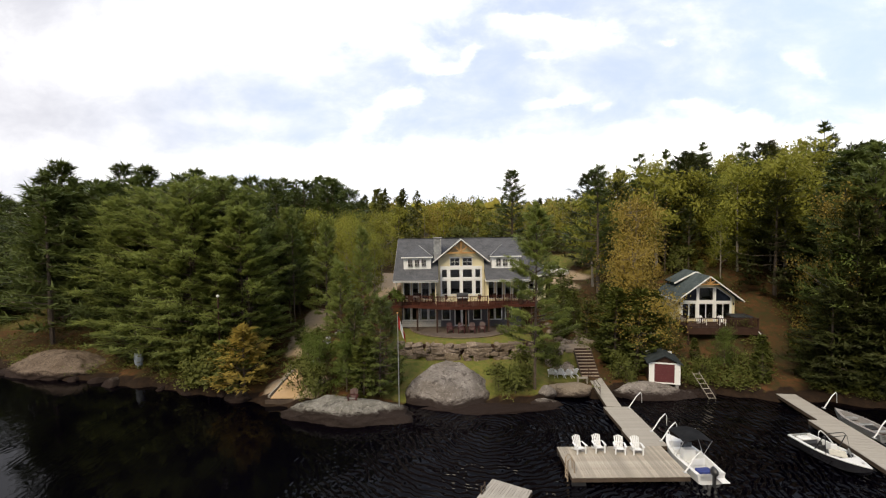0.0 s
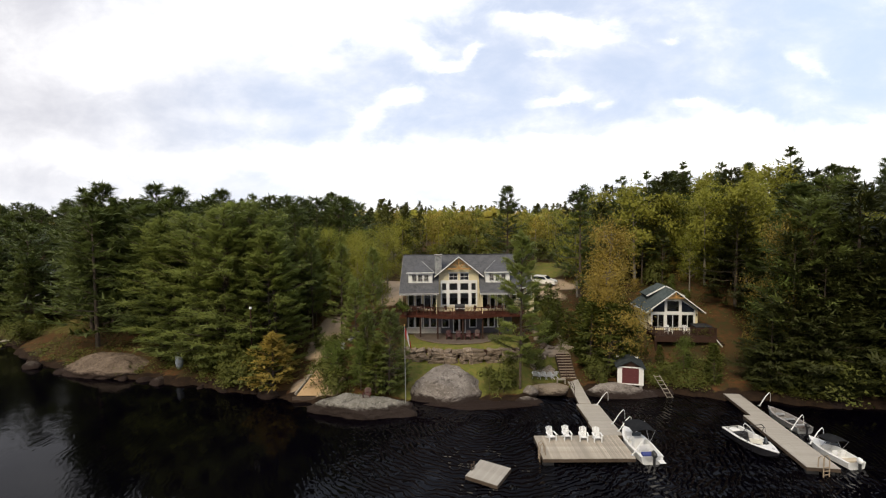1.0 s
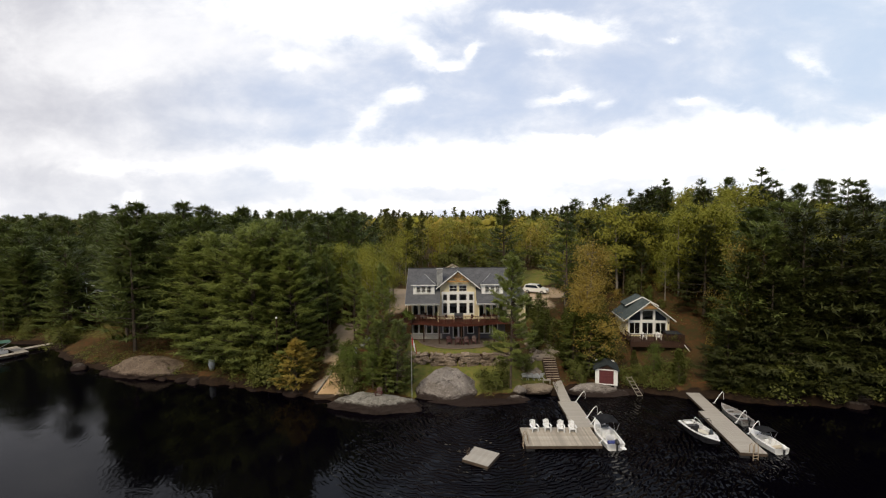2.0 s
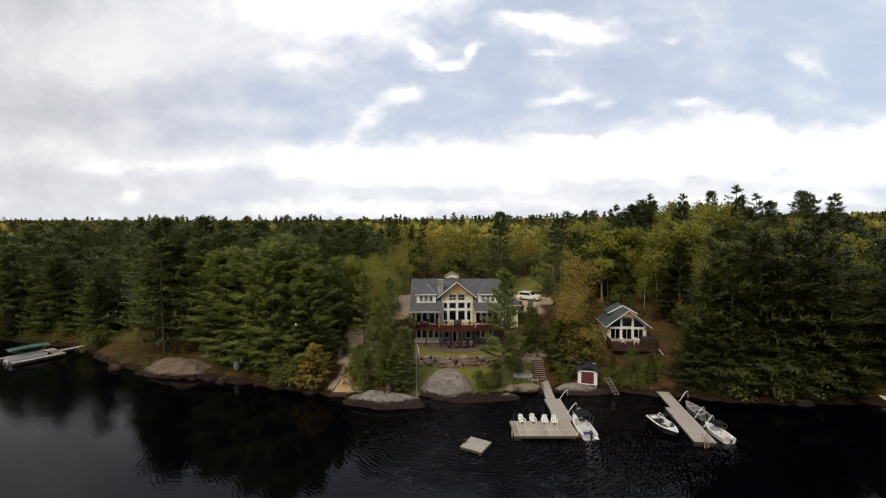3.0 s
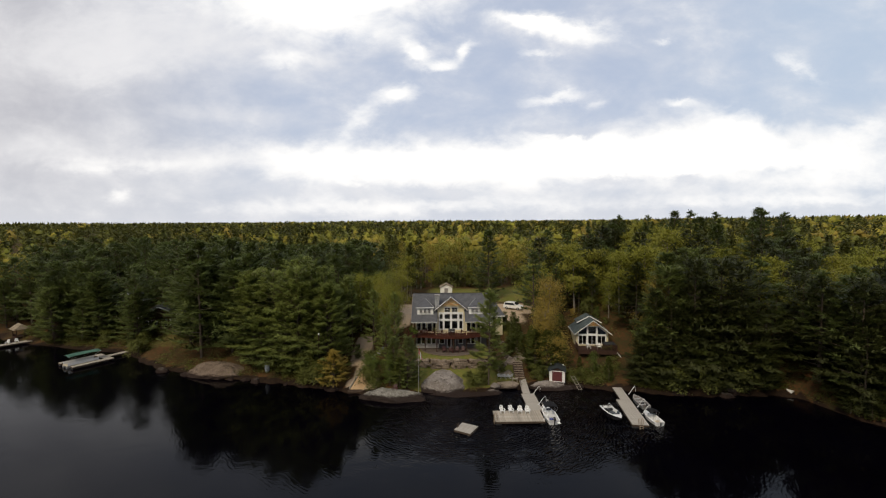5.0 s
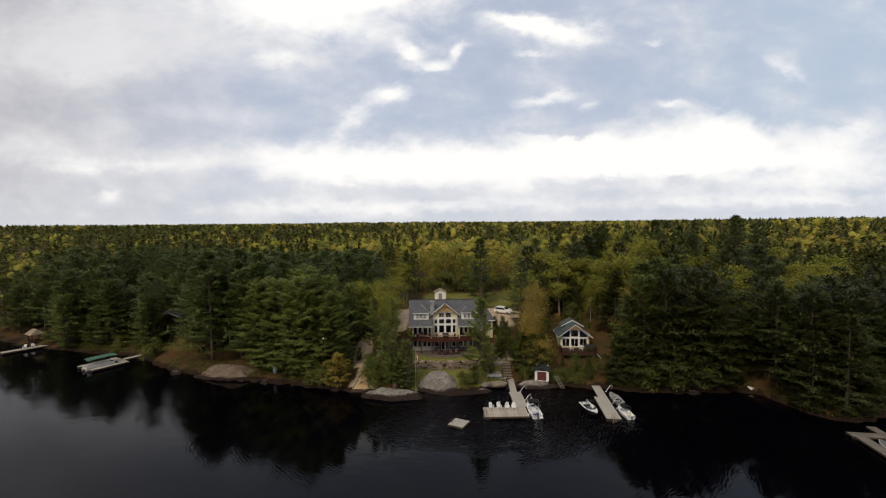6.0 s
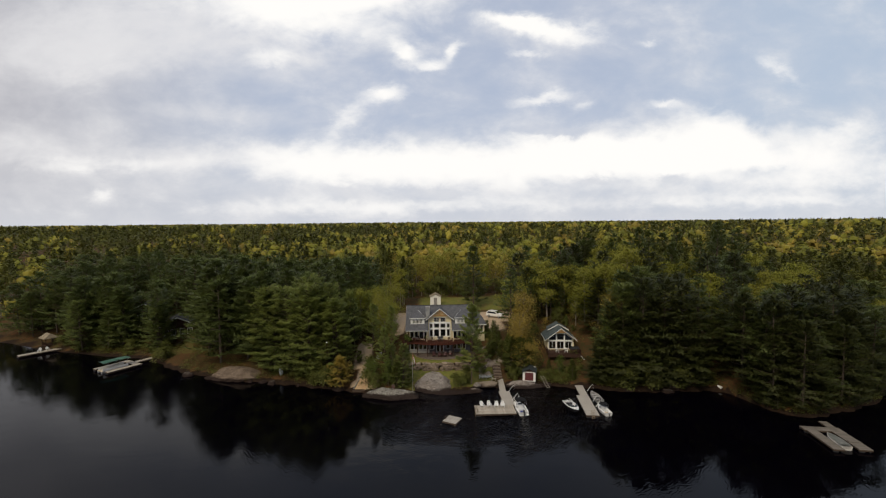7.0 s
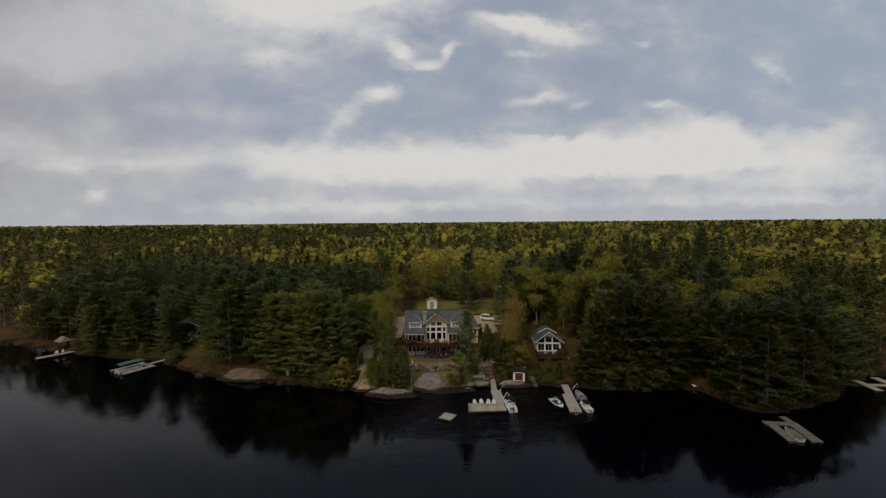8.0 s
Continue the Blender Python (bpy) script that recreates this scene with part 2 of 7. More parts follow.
def water_material():
    m = Mat("lake_water", 0.03)
    m.b.inputs["IOR"].default_value = 1.195
    w = m.coord("World")
    patch = m.noise(0.045, 3, 0.5, w)
    m.colour(m.mix(m.span(patch, 0.35, 0.7), (0.0005, 0.0003, 0.0011), (0.0010, 0.0007, 0.0022)))
    spot = m.node("ShaderNodeVectorMath", operation="SUBTRACT")
    m.put(spot.inputs[0], w)
    spot.inputs[1].default_value = (3.0, 33.0, 0.0)
    reach = m.node("ShaderNodeVectorMath", operation="DISTANCE")
    wide = m.node("ShaderNodeVectorMath", operation="MULTIPLY")
    m.put(wide.inputs[0], w)
    wide.inputs[1].default_value = (0.6, 1.0, 1.0)
    m.put(reach.inputs[0], wide.outputs[0])
    reach.inputs[1].default_value = (6.6, 27.5, 0.0)
    breeze = m.span(m.math("ADD", reach.outputs["Value"], m.math("MULTIPLY", patch, 12.0)), 10.0, 19.0, 1.0, 0.015)
    rings = m.node("ShaderNodeTexWave", wave_type="RINGS", rings_direction="SPHERICAL")
    m.put(rings.inputs["Vector"], spot.outputs[0])
    for k, v in (("Scale", 0.72), ("Distortion", 10.0), ("Detail", 2.0), ("Detail Scale", 0.9), ("Detail Roughness", 0.6)):
        rings.inputs[k].default_value = v
    r1 = m.noise(2.2, 3, 0.55, w, (0.7, 2.0, 1.0), 0.5)
    r2 = m.noise(0.28, 2, 0.5, w, (1.0, 1.8, 1.0), 0.3)
    calm = m.span(patch, 0.46, 0.70, 0.02, 0.08)
    ripple = m.math("MULTIPLY", m.math("MULTIPLY", rings.outputs["Fac"], breeze), m.span(m.noise(0.35, 2, 0.5, w), 0.35, 0.6, 0.5, 2.0))
    h = m.math("ADD", m.math("ADD", m.math("MULTIPLY", r1, calm), ripple), m.math("MULTIPLY", r2, 0.13))
    m.bump(h, 1.0, 0.10)
    return m.m


def rock_material(name="granite", a=(0.19, 0.165, 0.148), b=(0.37, 0.335, 0.31), c=(0.050, 0.040, 0.036), tide=0.55):
    """Weathered stone: broad shades, dark seams, pale lichen spots, and a dark stain up to the height that waves wash."""
    m = Mat(name, 0.9)
    w = m.coord("World")
    n1, n2, n3 = m.noise(0.6, 5, 0.65, w), m.noise(4.5, 8, 0.75, w, (2.2, 0.45, 2.2), 0.6), m.noise(22, 4, 0.7, w)
    col = m.mix(m.span(n1, 0.35, 0.65), a, b)
    col = m.mix(m.span(n2, 0.48, 0.68, 0.0, 0.6), col, c)
    col = m.mix(m.span(n3, 0.5, 0.75, 0, 0.3), col, [k * 1.25 for k in b])
    n4 = m.noise(1.3, 7, 0.72, w, (0.8, 0.6, 2.0), 1.2)
    col = m.mix(m.span(n4, 0.46, 0.38, 0, 0.75), col, c)
    lichen = m.noise(3.6, 7, 0.8, w, None, 0.4)
    col = m.mix(m.span(lichen, 0.55, 0.63, 0, 0.7), col, [min(0.62, k * 1.55) for k in b])
    col = m.mix(m.span(m.noise(7.5, 6, 0.75, w), 0.58, 0.66, 0, 0.65), col, c)
    col = m.mix(m.span(m.random(), 0, 1, 0, 0.7), col, [k * 0.55 for k in a])
    z = m.node("ShaderNodeSeparateXYZ")
    m.t.links.new(w, z.inputs[0])
    wet = m.span(m.math("ADD", z.outputs[2], m.math("MULTIPLY", m.math("SUBTRACT", n4, 0.5), 0.9)), tide - 0.15, tide + 0.12, 1.0, 0.0)
    col = m.mix(m.span(wet, 0, 1, 0, 0.95), col, (0.022, 0.014, 0.012))
    m.colour(col).bump(m.math("ADD", m.math("ADD", n3, m.math("MULTIPLY", n2, 1.6)), m.math("MULTIPLY", n4, 3.0)), 0.8, 0.08)
    return m.m


M_GROUND, M_WATER = ground_material(), water_material()
M_ROCK = rock_material()
M_LEDGE = rock_material("washed_granite_ledge", (0.13, 0.122, 0.105), (0.30, 0.285, 0.255), (0.040, 0.034, 0.030), 0.80)
M_ROCK_DARK = rock_material("dark_shore_stone", (0.085, 0.070, 0.060), (0.15, 0.13, 0.115), (0.04, 0.032, 0.028))
M_ROCK_BROWN = rock_material("brown_bank_granite", (0.15, 0.112, 0.085), (0.29, 0.225, 0.175), (0.05, 0.036, 0.028))
M_STONE_TAN = rock_material("tan_stone", (0.33, 0.27, 0.21), (0.42, 0.35, 0.28), (0.20, 0.16, 0.12))
M_STONE = rock_material("wall_stone", (0.185, 0.140, 0.106), (0.37, 0.300, 0.240), (0.035, 0.026, 0.021))
M_STONE_PALE = rock_material("pale_stone", (0.38, 0.39, 0.40), (0.55, 0.56, 0.57), (0.24, 0.24, 0.25))
M_SIDING = plain("cream_siding", (0.72, 0.63, 0.40), (0.78, 0.70, 0.47), 1.2, 0.6)
M_WHITE = plain("white_paint", (0.78, 0.78, 0.78), (0.82, 0.82, 0.80), 2.0, 0.45)
M_FRAME = plain("bright_white_frames", (0.86, 0.86, 0.85), (0.90, 0.90, 0.88), 2.0, 0.4)
M_TRIM_GREY = plain("light_grey_trim", (0.42, 0.42, 0.43), (0.50, 0.50, 0.50), 2.0, 0.5)
M_PALEWALL = plain("pale_grey_siding", (0.54, 0.52, 0.49), (0.62, 0.60, 0.57), 1.5, 0.7)
# Grey siding with the shade below the raised deck put into its colour.
M_LOWWALL = plain("deck_shaded_siding", (0.105, 0.100, 0.112), (0.150, 0.144, 0.156), 1.5, 0.8)
M_GREYWALL = plain("grey_foundation", (0.24, 0.225, 0.22), (0.30, 0.285, 0.28), 1.5, 0.8)
M_TIMBER = plain("gold_timber", (0.42, 0.22, 0.07), (0.52, 0.29, 0.10), 2.0, 0.6, stretch=(1, 1, 6))
M_REDWOOD = plain("red_stained_wood", (0.052, 0.017, 0.012), (0.084, 0.029, 0.019), 1.5, 0.65)
M_DARKWOOD = plain("dark_brown_wood", (0.040, 0.022, 0.017), (0.066, 0.037, 0.027), 1.5, 0.7)
M_PLANK = plain("weathered_planks", (0.33, 0.285, 0.235), (0.50, 0.455, 0.39), 1.6, 0.85, bump=0.3, vary=0.75)
M_PLANK_TAN = plain("tan_deck_boards", (0.325, 0.300, 0.268), (0.415, 0.388, 0.350), 0.8, 0.85, bump=0.2, vary=0.25)
M_PLANK_OLD = plain("old_grey_boards", (0.125, 0.108, 0.092), (0.225, 0.202, 0.175), 0.8, 0.9, bump=0.3, vary=0.8)
M_SHINGLE_DARK = plain("dark_green_roofing", (0.020, 0.026, 0.028), (0.045, 0.052, 0.055), 2.0, 0.85)
M_PLY = plain("tan_ramp_boards", (0.40, 0.27, 0.15), (0.50, 0.35, 0.21), 1.0, 0.8)
M_PLANK_DARK = plain("dock_frame_wood", (0.060, 0.044, 0.034), (0.10, 0.075, 0.058), 1.3, 0.85)
# Paving tone lowered: the deck's shade on the patio is in the colour.
M_PAVING = plain("deck_shaded_paving", (0.095, 0.074, 0.062), (0.14, 0.112, 0.095), 1.0, 0.9)
M_STEP = plain("worn_step_wood", (0.30, 0.235, 0.17), (0.40, 0.32, 0.24), 1.3, 0.85, bump=0.3, vary=0.45)
M_DOOR_RED = plain("dark_red_door", (0.10, 0.025, 0.028), (0.13, 0.035, 0.036), 1.5, 0.5)


def shingle_material(name, a, b):
    m = Mat(name, 0.92)
    br = m.node("ShaderNodeTexBrick")
    m.put(br.inputs["Vector"], m.coord("UV"))
    for k, v in (("Scale", 1.0), ("Mortar Size", 0.012), ("Brick Width", 0.32), ("Row Height", 0.16)):
        br.inputs[k].default_value = v
    br.inputs["Color1"].default_value, br.inputs["Color2"].default_value, br.inputs["Mortar"].default_value = (*a, 1), (*b, 1), (*[k * 0.5 for k in a], 1)
    n = m.noise(1.2, 5, 0.6, m.coord("World"))
    m.colour(m.mix(m.span(n, 0.35, 0.7, 0, 0.45), br.outputs["Color"], [k * 1.35 for k in b]))
    m.bump(br.outputs["Fac"], -0.4, 0.012)
    return m.m


M_SHINGLE = shingle_material("grey_shingles", (0.066, 0.068, 0.076), (0.098, 0.100, 0.110))
M_SHINGLE_TEAL = shingle_material("teal_shingles", (0.055, 0.070, 0.074), (0.080, 0.098, 0.102))
M_SHINGLE_PALE = shingle_material("tan_shingles", (0.20, 0.165, 0.12), (0.26, 0.215, 0.16))


def glass_material(name="window_glass", tint=(0.010, 0.013, 0.020)):
    m = Mat(name, 0.04)
    m.b.inputs["IOR"].default_value = 1.38
    n = m.noise(1.5, 3, 0.5, m.coord("World"))
    m.colour(m.mix(m.span(n, 0.4, 0.7), tint, [k * 2.2 for k in tint]))
    return m.m


M_GLASS = glass_material()


def tinted_pane():
    m = Mat("tinted_window_pane", 0.0)
    m.b.inputs["IOR"].default_value = 1.56
    m.b.inputs["Transmission Weight"].default_value = 1.0
    n = m.noise(0.8, 3, 0.5, m.coord("World"))
    # Grey tint stands for the dimness of the rooms behind the glass.
    m.colour(m.mix(m.span(n, 0.4, 0.7), (0.38, 0.41, 0.44), (0.48, 0.51, 0.54)))
    return m.m


M_PANE = tinted_pane()


# ---- building helpers ----
def link(name, me, material, parent=None, label=""):
    ob = new(name, me)
    if material is not None and not me.materials:
        me.materials.append(material)
    if parent is not None:
        ob.parent = parent
    if label:
        ob["label"] = label
    return ob


def part(name, bm, material, parent=None, label="", smooth=False):
    me = bpy.data.meshes.new(name)
    bmesh.ops.recalc_face_normals(bm, faces=bm.faces)
    if smooth:
        for f in bm.faces:
            f.smooth = True
    bm.to_mesh(me)
    bm.free()
    return link(name, me, material, parent, label)


def thing(name, label, category, m=None, group="", kind=""):
    ob = new(name)
    ob.empty_display_size = 0.2
    if m is not None:
        ob.matrix_world = m
    return tagged(ob, label, category, group, kind)


def hexa(bm, pts):
    """A solid of eight corners: four below, then four above, both going round."""
    v = [bm.verts.new(p) for p in pts]
    for f in ((3, 2, 1, 0), (4, 5, 6, 7), (0, 1, 5, 4), (1, 2, 6, 5), (2, 3, 7, 6), (3, 0, 4, 7)):
        bm.faces.new([v[k] for k in f])
    return v


def box(x0, x1, y0, y1, z0, z1, bm=None, bevel=0.0):
    b = bmesh.new() if bm is None or bevel else bm
    hexa(b, [(x0, y0, z0), (x1, y0, z0), (x1, y1, z0), (x0, y1, z0), (x0, y0, z1), (x1, y0, z1), (x1, y1, z1), (x0, y1, z1)])
    if bevel:
        bmesh.ops.bevel(b, geom=b.edges[:], offset=bevel, segments=1, affect="EDGES")
        if bm is not None:
            tmp = bpy.data.meshes.new("tmp")
            b.to_mesh(tmp)
            b.free()
            bm.from_mesh(tmp)
            bpy.data.meshes.remove(tmp)
            return bm
    return b


def beam(p, q, w, h, bm=None, up=(0, 0, 1)):
    """A bar from p to q of that width and height."""
    bm = bm or bmesh.new()
    p, q = Vector(p), Vector(q)
    d = (q - p).normalized()
    u = Vector(up)
    if abs(d.dot(u)) > 0.98:
        u = Vector((0, 1, 0))
    s = d.cross(u).normalized() * w / 2
    t = s.cross(d).normalized() * h / 2
    hexa(bm, [p - s - t, p + s - t, q + s - t, q - s - t, p - s + t, p + s + t, q + s + t, q - s + t])
    return bm


def tube(points, radius, n=8, bm=None):
    """A round bar along points; radius is a number or one for each point."""
    bm = bm or bmesh.new()
    pts = [Vector(p) for p in points]
    rad = [radius] * len(pts) if isinstance(radius, (int, float)) else radius
    rings = []
    for i, p in enumerate(pts):
        d = (pts[min(i + 1, len(pts) - 1)] - pts[max(i - 1, 0)]).normalized()
        a = d.cross(Vector((0, 0, 1)) if abs(d.z) < 0.95 else Vector((1, 0, 0))).normalized()
        b = d.cross(a)
        rings.append([bm.verts.new(p + (a * math.cos(k * math.tau / n) + b * math.sin(k * math.tau / n)) * rad[i]) for k in range(n)])
    for r0, r1 in zip(rings, rings[1:]):
        for k in range(n):
            bm.faces.new((r0[k], r0[(k + 1) % n], r1[(k + 1) % n], r1[k]))
    bm.faces.new(rings[0][::-1])
    bm.faces.new(rings[-1])
    return bm


def slab(poly, offset, bm=None):
    """The polygon pushed along offset into a solid."""
    bm = bm or bmesh.new()
    o = Vector(offset)
    a = [bm.verts.new(p) for p in poly]
    b = [bm.verts.new(Vector(p) + o) for p in poly]
    bm.faces.new(a[::-1])
    bm.faces.new(b)
    for i in range(len(a)):
        j = (i + 1) % len(a)
        bm.faces.new((a[i], a[j], b[j], b[i]))
    return bm


def boulder(size, seed, detail=3, rough=0.18, cuts=9):
    """A worn, cleft rock of that half size, as a bmesh about its middle."""
    bm = bmesh.new()
    bmesh.ops.create_icosphere(bm, subdivisions=detail, radius=1.0)
    off = Vector((seed * 7.3, seed * 3.1, seed * 1.7))
    r = random.Random(seed)
    planes = []
    for _ in range(cuts):
        n = Vector((r.uniform(-1, 1), r.uniform(-1, 1), r.uniform(-0.5, 1))).normalized()
        planes.append((n, r.uniform(0.62, 0.92)))
    for v in bm.verts:
        p = v.co * (1 + noise.fractal(v.co * 1.1 + off, 0.9, 2.1, 5) * rough)
        for n, d in planes:
            k = p.dot(n) - d
            if k > 0:
                p = p - n * k * 0.85
        p = p + v.co * noise.fractal(v.co * 4.5 + off, 0.8, 2.2, 4) * rough * 0.35
        v.co = Vector((p.x * size[0], p.y * size[1], p.z * size[2]))
    return bm


# ---- plan of the shore and the land ----
SHORE = np.array([(-4000, 900), (-300, 150), (-124, 82.6), (-92, 68), (-77, 63.5), (-65, 60), (-53, 50.5), (-44, 46.5), (-37, 44.5), (-28, 42), (-20, 39.5),
                  (-15.6, 38.2), (-12, 36.2), (-2.4, 36.2), (0.5, 36.2), (5, 36.5), (8.3, 37), (9.0, 38.3), (12, 38.5), (14.5, 39.0), (20, 39.3),
                  (22, 38.5), (27, 37.5), (37, 35), (49, 35), (52.8, 33.3), (54.6, 26), (57.5, 22.8), (65, 24.5), (75, 28), (82, 34), (92, 39), (130, 45), (300, 60), (4000, 100)], float)
RISE = np.array([(-40, -4), (-6, -2.2), (-1.5, -0.7), (0, 0.0), (0.7, 0.5), (3, 1.0), (7, 1.75), (10, 2.9), (14, 3.9), (20, 5.6), (26, 6.3), (45, 6.9), (90, 9), (200, 10.5), (5000, 12)], float)


def smooth_step(v, a, b):
    t = np.clip((v - a) / (b - a), 0, 1)
    return t * t * (3 - 2 * t)


def patch_mask(x, y, x0, x1, y0, y1, soft=1.5):
    return smooth_step(x, x0 - soft, x0 + soft) * (1 - smooth_step(x, x1 - soft, x1 + soft)) * smooth_step(y, y0 - soft, y0 + soft) * (1 - smooth_step(y, y1 - soft, y1 + soft))


def shore_y(x):
    x = np.asarray(x, float)
    return np.interp(x, SHORE[:, 0], SHORE[:, 1]) + 0.35 * np.sin(x * 0.9) * np.exp(-((x - 5) / 300) ** 2) + 0.25 * np.sin(x * 2.3 + 1)


LAWN = 3.25


def wall_line(x):
    """The line of the retaining wall below the lawn."""
    x = np.asarray(x, float)
    return 43.5 + 0.030 * (x - 1.5) ** 2 * np.where(x < 1.5, 1.0, 0.5)


def land(x, y):
    """The height of the ground, on arrays."""
    x, y = np.asarray(x, float), np.asarray(y, float)
    d = y - shore_y(x)
    h = np.interp(d, RISE[:, 0], RISE[:, 1])
    h = h + np.where(d > 1, np.minimum(d - 1, 8) / 8, 0) * (0.30 * np.sin(x * 0.35 + 1) * np.sin(y * 0.4) + 0.12 * np.sin(x * 1.1 + y * 0.7))
    h = h + 4.5 * np.exp(-((x - 46) / 18) ** 2 - ((y - 78) / 22) ** 2) + 2.5 * np.exp(-((x - 36) / 10) ** 2 - ((y - 58) / 9) ** 2)
    w = smooth_step(x, -5.6, -4.4) * (1 - smooth_step(x, 8.0, 9.4)) * smooth_step(y, wall_line(x) + 0.05, wall_line(x) + 0.55) * (1 - smooth_step(y, 52, 54))
    h = h * (1 - w) + LAWN * w
    low = smooth_step(x, -5.0, -3.8) * (1 - smooth_step(x, 7.0, 8.5)) * smooth_step(y, 41.0, 42.5) * (1 - w) * (y < wall_line(x) + 0.6)
    h = h * (1 - low) + 1.75 * low
    h = h - 1.5 * np.exp(-((x + 1.0) / 3.0) ** 2 - ((y - 37.4) / 1.5) ** 2)
    w = patch_mask(x, y, 10.2, 14.4, 42.9, 58, 0.6)
    h = h * (1 - w) + np.maximum(h, 2.62) * w
    w = patch_mask(x, y, -12, 22, 57, 84, 3)
    h = h * (1 - w) + 6.3 * w
    far = smooth_step(np.hypot(x, y), 150, 500)
    h = h + far * (3.0 * np.sin(x * 0.004 + 2) * np.sin(y * 0.006 + 1)) * (d > 10)
    return h


def grid_lines(a, b, step, far_a, far_b, grow=1.16):
    mid = np.arange(a, b + 1e-6, step)
    lo, hi, s = [], [], step
    p = a
    while p > far_a:
        s *= grow
        p -= s
        lo.append(p)
    p, s = b, step
    while p < far_b:
        s *= grow
        p += s
        hi.append(p)
    return np.array(lo[::-1] + list(mid) + hi)


def build_ground():
    xs, ys = grid_lines(-62, 66, 0.62, -4300, 4300), grid_lines(24, 84, 0.55, -1500, 4300)
    X, Y = np.meshgrid(xs, ys)
    Z = land(X, Y)
    nx, ny = len(xs), len(ys)
    V = np.stack([X, Y, Z], -1).reshape(-1, 3)
    i = np.arange(nx * ny).reshape(ny, nx)
    F = np.stack([i[:-1, :-1], i[:-1, 1:], i[1:, 1:], i[1:, :-1]], -1).reshape(-1, 4)
    me = bpy.data.meshes.new("ground")
    me.from_pydata(V.tolist(), [], F.tolist())
    me.polygons.foreach_set("use_smooth", np.ones(len(F), bool))
    x, y = V[:, 0], V[:, 1]
    d = y - shore_y(x)
    lawn = np.maximum.reduce([patch_mask(x, y, -5.5, 8.5, 37.6, 50, 1.0), patch_mask(x, y, -62, -52, 58, 72, 2.0) * 0.45, patch_mask(x, y, -96, -88, 70, 80, 3) * 0.3,
                              patch_mask(x, y, -4, 30, 80, 96, 3) * 0.8, patch_mask(x, y, 9, 15, 54, 70, 2) * 0.7, patch_mask(x, y, 8.4, 11.9, 39.8, 46, 0.5) * 0.75, patch_mask(x, y, 20, 30, 66, 76, 3) * 0.6])
    gravel = np.maximum.reduce([patch_mask(x, y, -14, 21, 66, 78, 2), patch_mask(x, y, 9, 17, 58, 72, 2), patch_mask(x, y, -14.8, -13.2, 40.5, 45, 0.7), patch_mask(x, y, -16.2, -12.8, 45, 54, 0.9), patch_mask(x, y, -9.6, -6.5, 56, 66, 1.0), patch_mask(x, y, -15.5, -10.5, 37.0, 41, 0.8)])
    col = np.stack([lawn, gravel, (d < 1.0).astype(float), np.ones_like(lawn)], -1).astype(np.float32)
    at = me.color_attributes.new("zone", "FLOAT_COLOR", "POINT")
    at.data.foreach_set("color", col.ravel())
    ob = link("ground", me, M_GROUND)
    return tagged(ob, "sloping shore with brown leaf litter, lawn and gravel", "ground", kind="structure")


build_ground()
bmw = bmesh.new()
for q in (((-4300, -1500), (4300, -1500), (4300, 1000), (-4300, 1000)),):
    bmw.faces.new([bmw.verts.new((*p, 0.0)) for p in q])
tagged(part("water", bmw, M_WATER), "dark rippled lake water reflecting trees and cloudy sky", "lake", kind="structure")


# ---- trees ----
def rand_dirs(rng, n):
    v = rng.normal(size=(n, 3))
    return v / np.linalg.norm(v, axis=1, keepdims=True)


def leaf_quads(rng, C, D, up, L, W):
    """Pointed sprays with their feet at C, pointing along D."""
    n = len(C)
    D = D / np.linalg.norm(D, axis=1, keepdims=True)
    N = rand_dirs(rng, n) * (1 - up) + np.array([0, 0, 1.0]) * up
    S = np.cross(D, N)
    S /= np.linalg.norm(S, axis=1, keepdims=True) + 1e-9
    L, W = L[:, None], W[:, None]
    return np.stack([C - S * W * 0.5, C + S * W * 0.5 + D * L * 0.12, C + D * L], 1)


